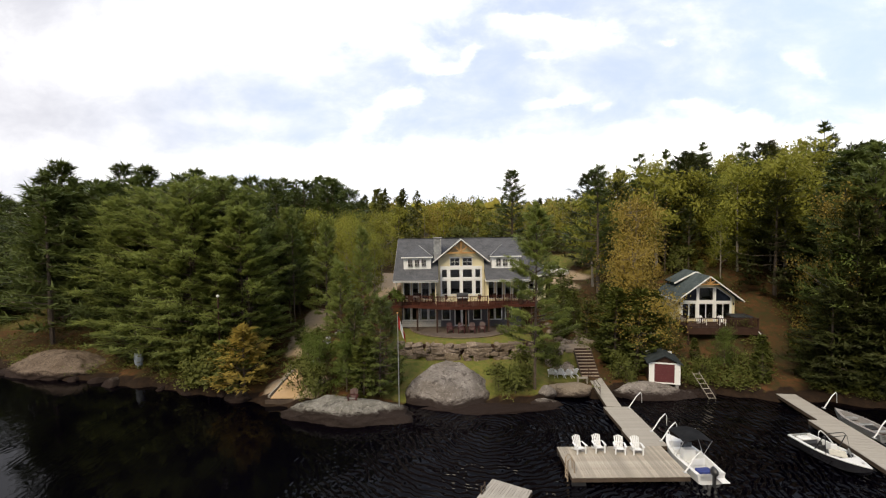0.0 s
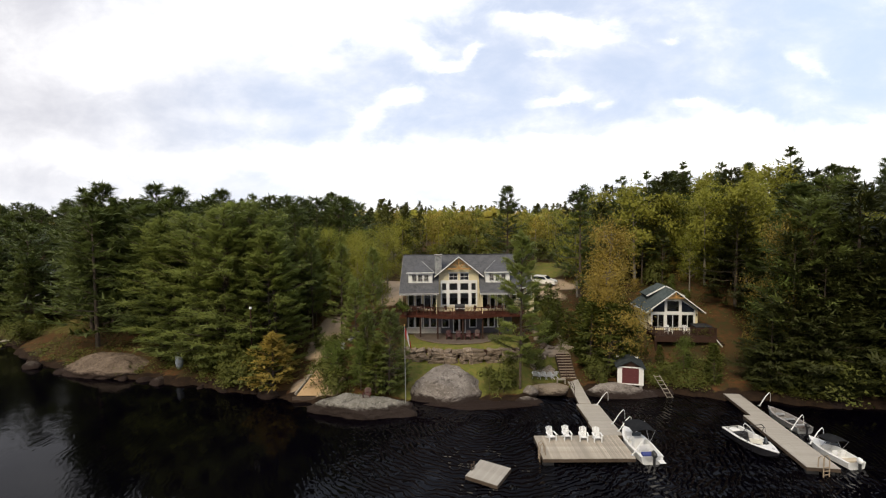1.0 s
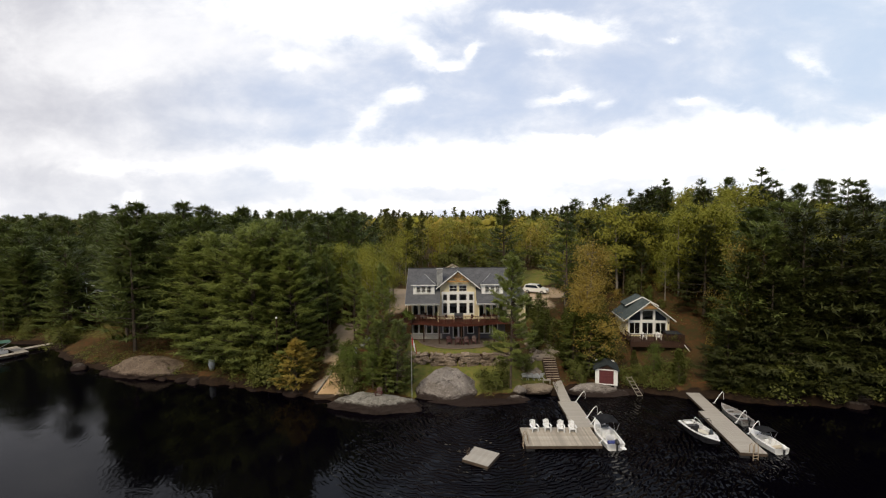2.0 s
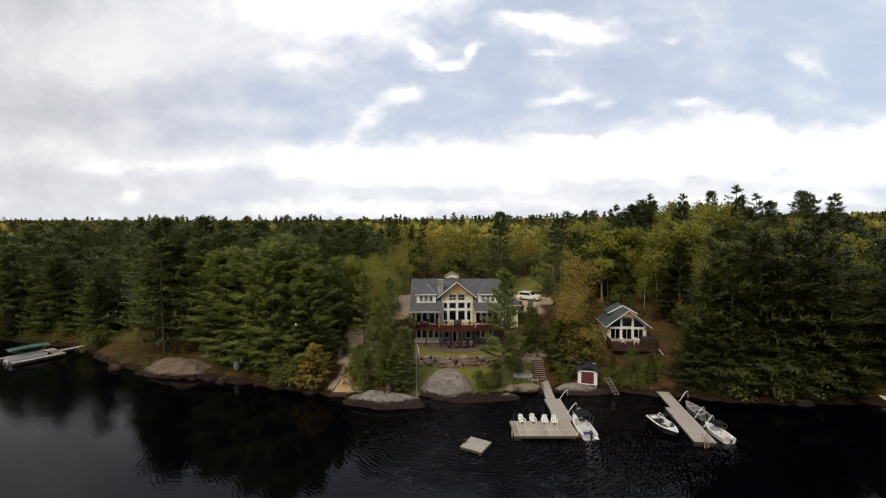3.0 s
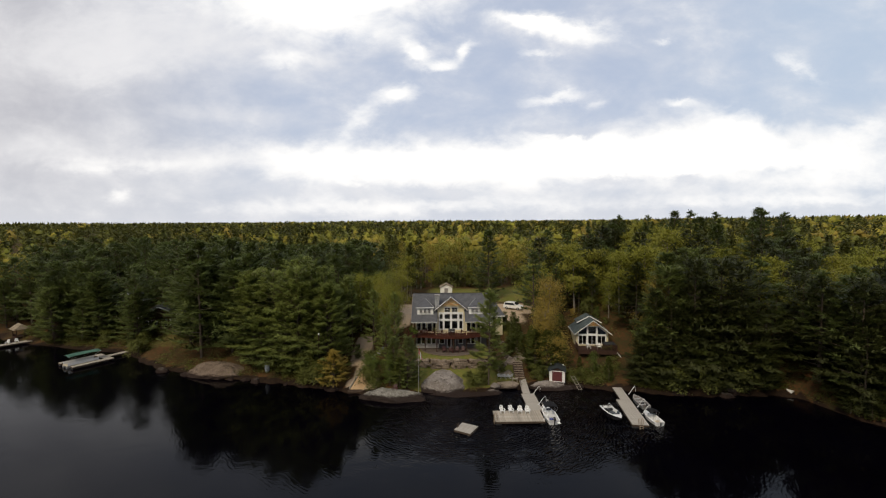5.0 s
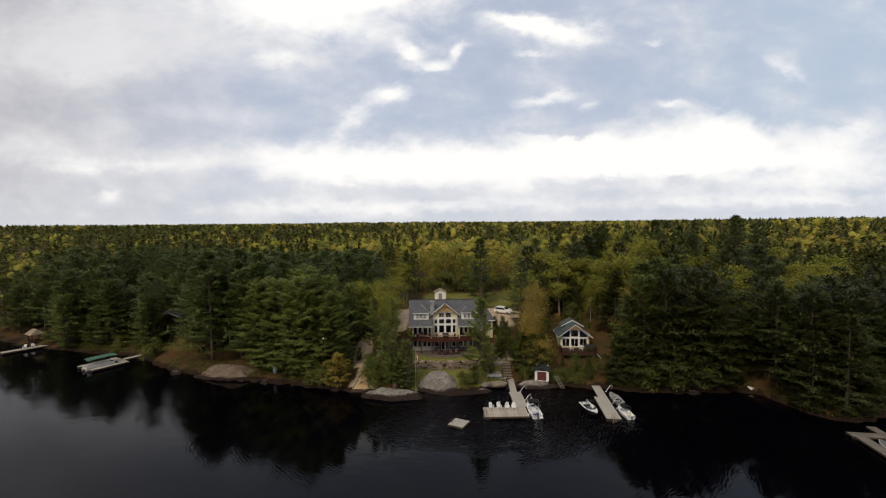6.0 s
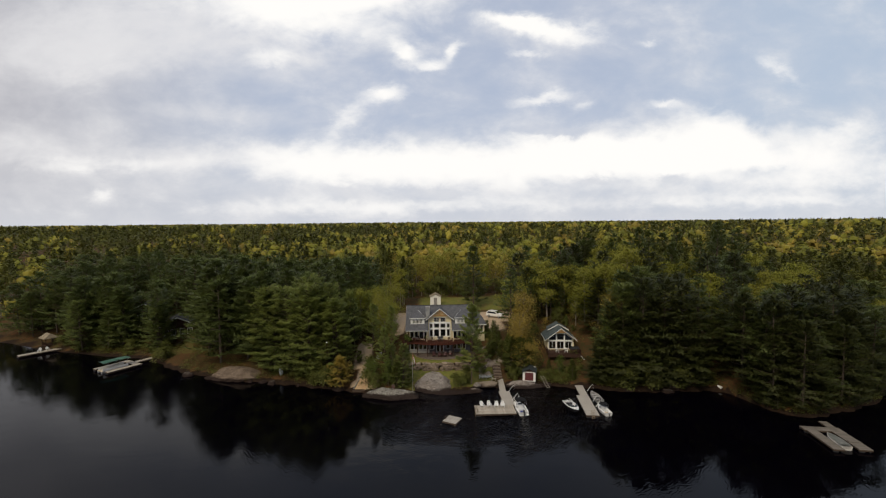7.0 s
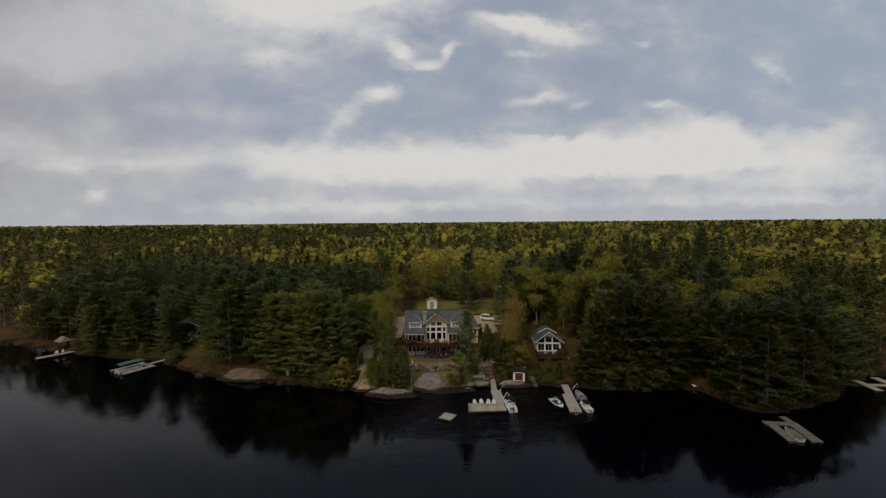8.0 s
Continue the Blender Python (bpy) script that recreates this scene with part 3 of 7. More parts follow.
def conifer(seed, H, R, base=0.18, gap=0.62, limbs=6, subs=5, droop=0.0, flat=0.72, size=0.6, slim=0.26, shape=0.75, ragged=0.45, sprays=9):
    """Limb lines and needle sprays of a conifer: (limbs, quads, lean). Each limb carries side branches with plumes of sprays."""
    rng = np.random.default_rng(seed)
    lines, C, D = [], [], []
    z = base * H
    lean = rng.normal(size=2) * 0.012
    while z < H * 0.975:
        rel = (z - base * H) / (H * (1 - base))
        prof = (1 - rel) ** shape * min(1.0, 0.55 + rel * 3.0)
        a0 = rng.uniform(0, math.tau)
        for k in range(limbs):
            if rng.random() < 0.08 + 0.2 * ragged:
                continue
            a = a0 + k * math.tau / limbs + rng.uniform(-0.4, 0.4)
            L = max(0.22, R * prof * (1 + ragged * rng.uniform(-1, 0.6)))
            el = -droop + (0.06 + 0.75 * rel ** 2) + rng.uniform(-0.12, 0.14)
            out = np.array([math.cos(a), math.sin(a), 0])
            side = np.array([-math.sin(a), math.cos(a), 0])
            z0 = z + rng.uniform(-0.3, 0.3) * gap
            root = np.array([lean[0] * z0, lean[1] * z0, z0])

            def at(s):
                return root + out * (L * s * math.cos(el)) + np.array([0, 0, L * (math.sin(el) * s + 0.14 * s * s - 0.05)])
            lines.append((root, at(0.5), at(0.95), 0.012 + 0.014 * L))
            n = max(2, int(round(subs * (0.4 + 0.8 * L / R))))
            for q in range(n):
                s = 0.28 + 0.72 * (q + rng.uniform(0.2, 0.9)) / n
                turn = rng.uniform(0.25, 0.9) * (1 if q % 2 else -1) * (1.15 - 0.7 * s)
                d = out * math.cos(turn) + side * math.sin(turn) + np.array([0, 0, rng.uniform(0.0, 0.22)])
                reach = min(1.6, (0.25 + 0.30 * L) * (1.15 - 0.55 * s))
                u = rng.uniform(0.0, 1.0, sprays)
                P = at(min(s, 0.97)) + d * (u * reach)[:, None] + rng.normal(size=(sprays, 3)) * np.array([0.10, 0.10, 0.06])
                C.append(P)
                D.append(d + rng.normal(size=(sprays, 3)) * np.array([0.45, 0.45, 0.28]) + np.array([0, 0, 0.12]))
        z += gap * rng.uniform(0.75, 1.25) * (1.0 - 0.3 * rel)
    n = 16
    C.append(np.array([lean[0] * H, lean[1] * H, H - 1.3]) + rng.uniform(0, 1, (n, 1)) * np.array([0, 0, 1.0]) + rng.normal(size=(n, 3)) * 0.08)
    D.append(np.array([[0, 0, 0.9]] * n) + rng.normal(size=(n, 3)) * 0.28)
    C, D = np.concatenate(C), np.concatenate(D)
    n = len(C)
    q = leaf_quads(rng, C, D, flat, size * rng.uniform(0.7, 1.35, n), size * slim * rng.uniform(0.7, 1.3, n))
    return lines, q, lean


def broadleaf(seed, H, R, base=0.28, limbs=9, ends=4, leaves=34, size=0.30, clump=0.75):
    rng = np.random.default_rng(seed)
    lines, C = [], []
    lean = rng.normal(size=2) * 0.02
    for k in range(limbs):
        rel = (k + rng.random()) / limbs
        z0 = H * (base + (0.86 - base) * rel)
        a = k * 2.4 + rng.uniform(-0.4, 0.4)
        L = R * (1.0 - 0.55 * rel ** 1.5) * rng.uniform(0.75, 1.15)
        el = 0.35 + 0.7 * rel
        out = np.array([math.cos(a) * math.cos(el), math.sin(a) * math.cos(el), math.sin(el)])
        root = np.array([lean[0] * z0, lean[1] * z0, z0])
        tip = root + out * L
        lines.append((root, root + out * L * 0.5 + np.array([0, 0, 0.1]), tip, 0.02 + 0.012 * L))
        for e in range(ends):
            s = rng.uniform(0.35, 1.05)
            p = root + out * L * s + rng.normal(size=3) * 0.28 * R * np.array([1, 1, 0.6])
            p[2] = min(p[2], H)
            lines.append((root + out * L * s * 0.7, (root + out * L * s * 0.8 + p) / 2, p, 0.022))
            n = int(leaves * rng.uniform(0.5, 1.4))
            C.append(p + rng.normal(size=(n, 3)) * clump * np.array([0.6, 0.6, 0.42]))
    n = leaves * 2
    C.append(np.array([lean[0] * H, lean[1] * H, H * 0.93]) + rng.normal(size=(n, 3)) * np.array([0.45, 0.45, 0.5]) * clump)
    C = np.concatenate(C)
    n = len(C)
    q = leaf_quads(rng, C, rand_dirs(rng, n) + np.array([0, 0, 0.2]), 0.35, size * rng.uniform(0.7, 1.4, n), size * 0.75 * rng.uniform(0.7, 1.3, n))
    return lines, q, lean


def soft_normals(Q, centre_z, rise=0.55, seed=0):
    """Turn each spray to face outwards, and give its corners a normal that follows the crown's round form."""
    rng = np.random.default_rng(seed)
    mid = Q.mean(1)
    out = mid.copy()
    out[:, 2] -= np.minimum(centre_z, mid[:, 2])
    out[:, 2] *= 0.6
    out /= np.linalg.norm(out, axis=1, keepdims=True) + 1e-6
    out[:, 2] += rise
    out += rng.normal(size=out.shape) * 0.14
    out /= np.linalg.norm(out, axis=1, keepdims=True)
    g = np.cross(Q[:, 1] - Q[:, 0], Q[:, 2] - Q[:, 0])
    g /= np.linalg.norm(g, axis=1, keepdims=True) + 1e-9
    flip = (g * out).sum(1) < 0
    Q = Q.copy()
    Q[flip] = Q[flip][:, ::-1]
    g[flip] *= -1
    n = out * 0.85 + g * 0.15
    n /= np.linalg.norm(n, axis=1, keepdims=True)
    return Q, np.repeat(n, 3, axis=0)


def quad_mesh(name, Q, material, normals=None):
    n, k = Q.shape[:2]
    me = bpy.data.meshes.new(name)
    me.vertices.add(n * k)
    me.loops.add(n * k)
    me.polygons.add(n)
    me.vertices.foreach_set("co", Q.reshape(-1).astype(np.float32))
    me.loops.foreach_set("vertex_index", np.arange(n * k, dtype=np.int32))
    me.polygons.foreach_set("loop_start", np.arange(0, n * k, k, dtype=np.int32))
    me.update(calc_edges=True)
    if normals is not None:
        me.polygons.foreach_set("use_smooth", np.ones(n, bool))
        me.normals_split_custom_set_from_vertices(normals.astype(np.float32))
    me.materials.append(material)
    return me


def trunk_bmesh(lines, lean, H, r, thin=False):
    bm = bmesh.new()
    zs = [-0.8, 0.15, H * 0.3, H * 0.62, H * 0.97]
    tube([(lean[0] * z, lean[1] * z, z) for z in zs], [r * 1.35, r, r * 0.8, r * 0.5, 0.02], 7, bm)
    for k, (a, b, c, w) in enumerate(lines):
        if thin and k % 3:
            continue
        tube([a, c] if w < 0.045 else [a, b, c], [w, w * 0.3] if w < 0.045 else [w, w * 0.7, w * 0.25], 3, bm)
    return bm


def tree_kind(name, label, category, made, H, r, leaf, wood):
    lines, q, lean = made
    t = thing(name, label, category)
    part("trunk", trunk_bmesh(lines, lean, H, r, "deeper" in label or "hemlock" in label), wood, t)
    q, nor = soft_normals(q, H * 0.35)
    link("crown", quad_mesh("crown", q, leaf, nor), None, t)
    return t


KINDS = {
    "pine_a": tree_kind("pine_tree", "tall white pine with layered dark green boughs", "tree", conifer(1, 17, 4.1, 0.10, 0.80, 6, 6, size=0.66, slim=0.28, shape=0.62, ragged=0.45, sprays=14), 17, 0.23, M_NEEDLE, M_BARK),
    "pine_b": tree_kind("pine_tree", "tall white pine with ragged open dark crown", "tree", conifer(2, 17, 4.0, 0.30, 0.95, 5, 6, size=0.60, slim=0.30, shape=0.85, ragged=0.5, sprays=17), 17, 0.24, M_NEEDLE, M_BARK),
    "pine_c": tree_kind("pine_tree", "full white pine with soft spreading green boughs", "tree", conifer(3, 15, 4.5, 0.04, 0.74, 6, 6, size=0.60, slim=0.28, shape=0.48, ragged=0.42, sprays=16), 15, 0.22, M_NEEDLE_MID, M_BARK),
    "pine_airy": tree_kind("pine_tree", "airy young white pine on the bank before the house", "tree", conifer(21, 16, 4.0, 0.20, 0.72, 5, 8, ragged=0.45, size=0.44, slim=0.26, sprays=32, shape=0.6), 16, 0.17, M_NEEDLE_PALE, M_BARK),
    "pine_soft": tree_kind("pine_tree", "feathery bright green white pine in the grove", "tree", conifer(22, 16, 4.6, 0.05, 0.70, 6, 7, size=0.46, slim=0.20, ragged=0.5, sprays=31, shape=0.42), 16, 0.2, M_NEEDLE_PALE, M_BARK),
    "larch": tree_kind("larch_tree", "small conical tree with golden brown spring foliage", "tree", conifer(23, 5.0, 1.9, 0.03, 0.34, 6, 5, droop=-0.25, shape=0.7, size=0.34, slim=0.34, ragged=0.5, sprays=9), 5.0, 0.06, M_LEAF_GOLD, M_BARK),
    "spruce": tree_kind("spruce_tree", "narrow dark spruce with drooping boughs", "tree", conifer(5, 13, 2.1, 0.05, 0.5, 6, 4, droop=0.25, shape=0.95, size=0.4, ragged=0.3, sprays=12), 13, 0.16, M_NEEDLE, M_BARK),
    "cedar": tree_kind("cedar_tree", "dense dark green cedar with rounded sides", "tree", conifer(6, 9, 1.9, 0.02, 0.50, 6, 4, droop=0.05, flat=0.3, shape=0.6, size=0.48, slim=0.40, ragged=0.35, sprays=9), 9, 0.13, M_CEDAR, M_BARK),
    "maple": tree_kind("maple_tree", "spring maple with sparse yellow-green young leaves", "tree", broadleaf(7, 13, 3.6, 0.2, 15, 6, 92, 0.20, 1.0), 13, 0.17, M_LEAF, M_BARK_PALE),
    "gold": tree_kind("maple_tree", "spring maple with golden brown young leaves", "tree", broadleaf(8, 14, 3.3, 0.12, 17, 6, 96, 0.19, 0.95), 14, 0.17, M_LEAF_GOLD, M_BARK_PALE),
    "green": tree_kind("broadleaf_tree", "leafy tree with fresh mid-green foliage", "tree", broadleaf(9, 10, 3.0, 0.06, 17, 6, 84, 0.19, 0.8), 10, 0.15, M_LEAF_GREEN, M_BARK),
    "shrub": tree_kind("shrub", "rounded green shrub on the bank", "shrub", broadleaf(10, 3.0, 1.6, 0.05, 9, 4, 44, 0.23, 0.6), 3.0, 0.05, M_LEAF_OLIVE, M_BARK),
    "shrub_gold": tree_kind("shrub", "twiggy shrub with golden brown spring leaves", "shrub", broadleaf(11, 4.4, 2.2, 0.04, 13, 5, 38, 0.21, 0.6), 4.4, 0.06, M_LEAF_GOLD, M_BARK),
    "juniper": tree_kind("juniper", "slim dark columnar juniper beside the steps", "shrub", conifer(12, 2.6, 0.5, 0.02, 0.2, 5, 3, flat=0.2, shape=0.45, size=0.22, slim=0.4, ragged=0.2, sprays=7), 2.6, 0.04, M_CEDAR, M_BARK),
    "pine_m": tree_kind("pine_tree", "white pine standing deeper in the grove", "tree", conifer(13, 16, 4.9, 0.10, 0.90, 6, 5, size=0.86, slim=0.30, shape=0.62, ragged=0.5, sprays=9), 16, 0.22, M_NEEDLE, M_BARK),
    "pine_n": tree_kind("pine_tree", "white pine with broad crown deeper in the grove", "tree", conifer(14, 16, 5.3, 0.12, 0.98, 6, 5, size=0.86, slim=0.30, shape=0.52, ragged=0.6, sprays=9), 16, 0.22, M_NEEDLE, M_BARK),
    # Pines of the right bank, darkened by colour to stand for shade there.
    "hemlock": tree_kind("hemlock_tree", "dense near-black hemlock with fine drooping sprays", "tree", conifer(31, 15, 4.6, 0.03, 0.72, 6, 6, droop=0.12, size=0.72, slim=0.28, shape=0.5, ragged=0.5, sprays=9), 15, 0.22, M_NEEDLE_DIM, M_BARK),
    "maple_m": tree_kind("maple_tree", "yellow-green spring maple deeper in the woods", "tree", broadleaf(15, 13, 3.8, 0.28, 11, 4, 70, 0.34, 1.0), 13, 0.17, M_LEAF, M_BARK_PALE),
}
for k, v in KINDS.items():
    v["tris"] = sum(len(p.vertices) - 2 for o in v.children for p in o.data.polygons)
HEIGHT = {"pine_a": 17, "pine_b": 17, "pine_c": 15, "pine_airy": 16, "pine_soft": 16, "spruce": 13, "larch": 5.0, "cedar": 9, "maple": 13, "gold": 14, "green": 10, "shrub": 3.0, "shrub_gold": 4.4, "juniper": 2.6, "pine_m": 16, "pine_n": 16, "hemlock": 15, "maple_m": 13}
used_kind = set()
tree_rng = np.random.default_rng(77)


PATH_LINE = ((27.9, 37.2), (29.4, 40.5), (31.0, 43.5), (32.4, 48.0), (34.2, 52.0))


def foot_path(x, y):
    """The distance to the brown path that climbs beside the cabin."""
    p, best = Vector((x, y)), 99.0
    for a, b in zip(PATH_LINE, PATH_LINE[1:]):
        a, b = Vector(a), Vector(b)
        k = min(1.0, max(0.0, (p - a).dot(b - a) / (b - a).length_squared))
        best = min(best, (a.lerp(b, k) - p).length)
    return best


GLADES = (((-63.5, 69.0), (-53.0, 50.0), 2.2), ((-78.5, 80.0), (-65.0, 58.0), 1.7))


def in_glade(x, y):
    """The open strips through which the neighbour's cottages look out on the lake."""
    for a, b, w in GLADES:
        a, b, p = Vector(a), Vector(b), Vector((x, y))
        k = min(1.0, max(0.0, (p - a).dot(b - a) / (b - a).length_squared))
        if (a.lerp(b, k) - p).length < w:
            return True
    return False


def plant(kind, x, y, top, wide=1.0, turn=None):
    """Set a tree of that kind on the ground with its tip at height top."""
    z = float(land(x, y))
    if foot_path(x, y) < 1.5 or math.hypot(x - 52.2, y - 34.4) < 2.6:
        return
    if top - z > 4 and in_glade(x, y):
        return
    s = max(0.25, (top - z) / HEIGHT[kind])
    a = tree_rng.uniform(0, 360) if turn is None else turn
    m = pose(x, y, z - 0.05, 0, 0, a)
    if kind not in used_kind:
        used_kind.add(kind)
        t = KINDS[kind]
        t.matrix_world = m
    else:
        t = copy_thing(KINDS[kind], m)
    t.scale = (s * wide, s * wide, s)
    return t


# ---- trees near the shore, one by one ----
for kind, x, y, top, wide in (
        ("pine_airy", 7.1, 38.5, 15.9, 0.82), ("pine_airy", -9.3, 40.6, 11.4, 0.7), ("pine_c", -5.7, 38.2, 8.6, 0.95), ("green", -8.4, 38.2, 5.6, 0.8), ("pine_c", -8.0, 39.4, 8.2, 0.85),
        ("green", -10.8, 38.9, 5.4, 0.9), ("shrub", -10.8, 37.6, 2.9, 1.1), ("shrub", -12.1, 38.6, 3.4, 1.0), ("green", -12.3, 40.8, 5.0, 0.8), ("shrub", -12.4, 43.5, 4.6, 0.9), ("cedar", -6.9, 37.7, 5.6, 1.1), ("maple", -10.2, 58.0, 14.5, 0.75), ("maple", -12.5, 61.0, 16.5, 0.9), ("maple_m", -9.0, 84.0, 18.0, 1.0), ("pine_soft", -18.9, 44.4, 16.0, 1.05), ("pine_soft", -24.6, 45.8, 19.2, 1.15), ("pine_soft", -29.6, 47.6, 18.4, 1.15), ("pine_soft", -34.4, 50.2, 18.2, 1.1), ("pine_soft", -21.2, 50.5, 18.6, 1.05), ("pine_soft", -26.8, 52.5, 20.0, 1.05), ("pine_c", -22.0, 43.6, 12.5, 1.2), ("pine_c", -27.2, 45.2, 13.0, 1.2), ("pine_c", -32.2, 47.4, 12.0, 1.2), ("pine_m", -40.0, 53.5, 19.5, 1.15), ("pine_n", -46.5, 57.0, 20.0, 1.15), ("pine_airy", -8.5, 46.5, 14.3, 0.62), ("pine_airy", -19.5, 44.0, 16.5, 1.0), ("maple", -14.0, 60.5, 15.5, 0.85), ("maple", -9.4, 66.0, 16.5, 0.9), ("maple", 33.0, 45.5, 14.5, 0.75), ("shrub", 32.8, 42.5, 4.6, 1.0), ("shrub_gold", 33.4, 48.0, 7.5, 1.0), ("green", 33.0, 51.5, 12.5, 0.8), ("maple", 32.0, 54.5, 15.5, 0.8), ("cedar", 29.2, 40.2, 4.6, 0.9), ("shrub", 29.0, 46.0, 4.8, 1.0), ("shrub", 31.9, 40.0, 3.2, 0.9), ("hemlock", 33.4, 38.6, 15.5, 0.8), ("hemlock", 32.2, 38.4, 5.2, 1.2), ("hemlock", 35.0, 37.0, 14.0, 0.9), ("pine_b", 31.0, 60.5, 21.0, 0.8), ("pine_b", 24.5, 61.5, 20.0, 0.8), ("pine_b", 22.6, 57.8, 18.5, 0.7), ("pine_b", 27.5, 58.6, 19.0, 0.65), ("pine_b", 29.6, 57.0, 17.5, 0.6), ("maple", 35.2, 54.5, 15.0, 0.7), ("shrub", 23.0, 56.5, 8.0, 1.0), ("shrub_gold", 26.0, 57.5, 9.0, 0.9), ("shrub", 29.5, 56.0, 8.4, 1.0), ("pine_m", 37.0, 56.0, 21.0, 0.9),
        ("pine_b", -50.5, 58.0, 21.6, 1.0), ("pine_b", -46.0, 57.5, 21.0, 1.0), ("pine_a", -48.5, 58.4, 23.2, 1.0), ("pine_a", -43.8, 63.3, 23.4, 1.0), ("pine_b", -53.0, 63.0, 22.8, 1.0), ("pine_a", -38.8, 60.0, 22.6, 1.0), ("pine_b", -57.5, 66.5, 23.2, 1.1), ("pine_a", -33.6, 62.0, 22.4, 0.95), ("pine_n", -45.5, 52.6, 19.5, 1.1), ("pine_a", -63.0, 70.0, 23.4, 1.1), ("pine_a", -20.0, 74.0, 22.6, 0.9), ("pine_b", -30.5, 66.0, 22.0, 0.9),
        ("larch", -17.6, 39.8, 5.9, 1.45), ("shrub", -20.6, 40.6, 3.2, 1.0), ("shrub", -22.5, 41.3, 2.8, 1.0), ("shrub", 4.1, 38.2, 2.7, 1.1), ("shrub", 5.4, 37.8, 2.7, 1.25), ("shrub", 6.2, 39.6, 3.4, 0.9),
        ("cedar", 8.6, 43.5, 4.8, 0.8), ("shrub", 9.3, 42.2, 3.4, 0.8),
        ("pine_b", 17.2, 53.0, 21.0, 0.9), ("gold", 17.9, 45.6, 17.3, 0.95), ("gold", 17.5, 43.4, 13.0, 1.05), ("cedar", 16.0, 43.8, 9.4, 1.1), ("cedar", 15.2, 42.6, 8.6, 1.0), ("cedar", 17.0, 42.0, 8.6, 1.1), ("cedar", 18.9, 43.4, 8.2, 1.1),
        ("cedar", 15.2, 45.6, 8.6, 0.8), ("green", 20.2, 43.5, 6.5, 0.8), ("shrub", 15.3, 40.0, 2.6, 0.8),
        ("shrub", 15.0, 41.0, 2.9, 0.9), ("green", 24.6, 41.6, 5.0, 0.85), ("shrub", 22.4, 40.6, 2.4, 0.9), ("cedar", 26.4, 39.3, 4.9, 0.9), ("cedar", 23.0, 43.4, 3.2, 1.0), ("shrub", 31.0, 53.5, 8.0, 1.1), ("shrub_gold", 32.2, 56.5, 9.5, 1.0), ("green", 30.0, 55.2, 9.5, 0.8), ("shrub", 22.0, 54.5, 7.0, 1.0),
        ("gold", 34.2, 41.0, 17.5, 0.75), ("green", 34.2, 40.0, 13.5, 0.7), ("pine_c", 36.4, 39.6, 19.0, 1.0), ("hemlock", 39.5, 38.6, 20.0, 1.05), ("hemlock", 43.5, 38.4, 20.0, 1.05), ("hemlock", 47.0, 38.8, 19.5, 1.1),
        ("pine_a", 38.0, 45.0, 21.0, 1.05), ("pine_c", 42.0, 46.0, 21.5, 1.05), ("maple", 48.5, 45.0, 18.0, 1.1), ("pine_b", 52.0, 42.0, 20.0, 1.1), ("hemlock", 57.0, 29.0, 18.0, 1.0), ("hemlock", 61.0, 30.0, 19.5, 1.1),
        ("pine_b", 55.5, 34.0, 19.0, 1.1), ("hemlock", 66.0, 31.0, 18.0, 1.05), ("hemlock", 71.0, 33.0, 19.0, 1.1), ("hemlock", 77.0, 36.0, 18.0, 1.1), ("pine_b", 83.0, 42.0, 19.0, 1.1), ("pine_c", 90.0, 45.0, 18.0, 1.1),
        ("pine_b", 33.0, 70.0, 25.2, 0.8), ("pine_a", 38.5, 74.0, 25.0, 0.8), ("pine_b", 43.6, 79.0, 27.8, 0.85), ("pine_b", 50.6, 79.0, 27.8, 0.8), ("pine_b", 55.2, 68.4, 28.6, 0.95), ("pine_a", 63.0, 90.0, 29.0, 0.8), ("pine_b", 78.5, 97.0, 28.8, 0.9), ("pine_b", 95.0, 102.0, 29.4, 0.9), ("pine_a", 101.5, 112.0, 30.4, 0.9), ("pine_b", 99.0, 106.0, 29.4, 0.8), ("pine_b", 91.0, 88.6, 28.0, 0.9), ("pine_b", 97.6, 96.0, 28.6, 0.9), ("pine_a", 71.0, 92.0, 27.4, 0.85),
        ("pine_b", 27.0, 65.0, 24.0, 0.8), ("pine_a", 60.0, 66.0, 25.5, 0.9), ("pine_a", 12.0, 84.0, 24.3, 1.0), ("pine_b", 64.5, 62.0, 26.0, 0.9),
        ("juniper", 14.2, 47.5, 6.6, 0.9), ("juniper", 13.6, 50.0, 7.2, 0.9), ("juniper", 13.0, 52.4, 7.6, 1.0), ("juniper", 14.2, 54.5, 8.0, 0.9), ("juniper", 12.2, 55.4, 8.2, 0.9), ("juniper", 12.4, 58.0, 8.4, 0.9),
        ("juniper", 13.9, 57.0, 8.6, 0.9), ("juniper", 11.4, 47.4, 6.0, 0.9), ("juniper", 12.1, 48.5, 6.4, 0.9), ("juniper", -15.0, 47.0, 5.0, 0.9), ("pine_airy", -17.2, 50.4, 16.6, 0.8), ("maple", -16.2, 57.0, 16.6, 0.85), ("pine_airy", -12.2, 46.6, 14.8, 0.75), ("maple", -10.2, 50.5, 15.0, 0.62), ("maple", -12.0, 55.5, 15.6, 0.75), ("maple", -8.4, 53.5, 13.6, 0.55), ("pine_b", -16.4, 49.4, 15.5, 0.6), ("pine_soft", -18.0, 55.5, 16.5, 0.85), ("pine_soft", -14.6, 57.5, 15.5, 0.75), ("maple", -11.8, 56.8, 13.5, 0.65), ("pine_airy", -17.0, 53.0, 14.0, 0.7), ("juniper", -4.4, 39.4, 3.6, 0.8), ("spruce", -19.5, 46.0, 14.0, 1.0)):
    plant(kind, x, y, top, wide)

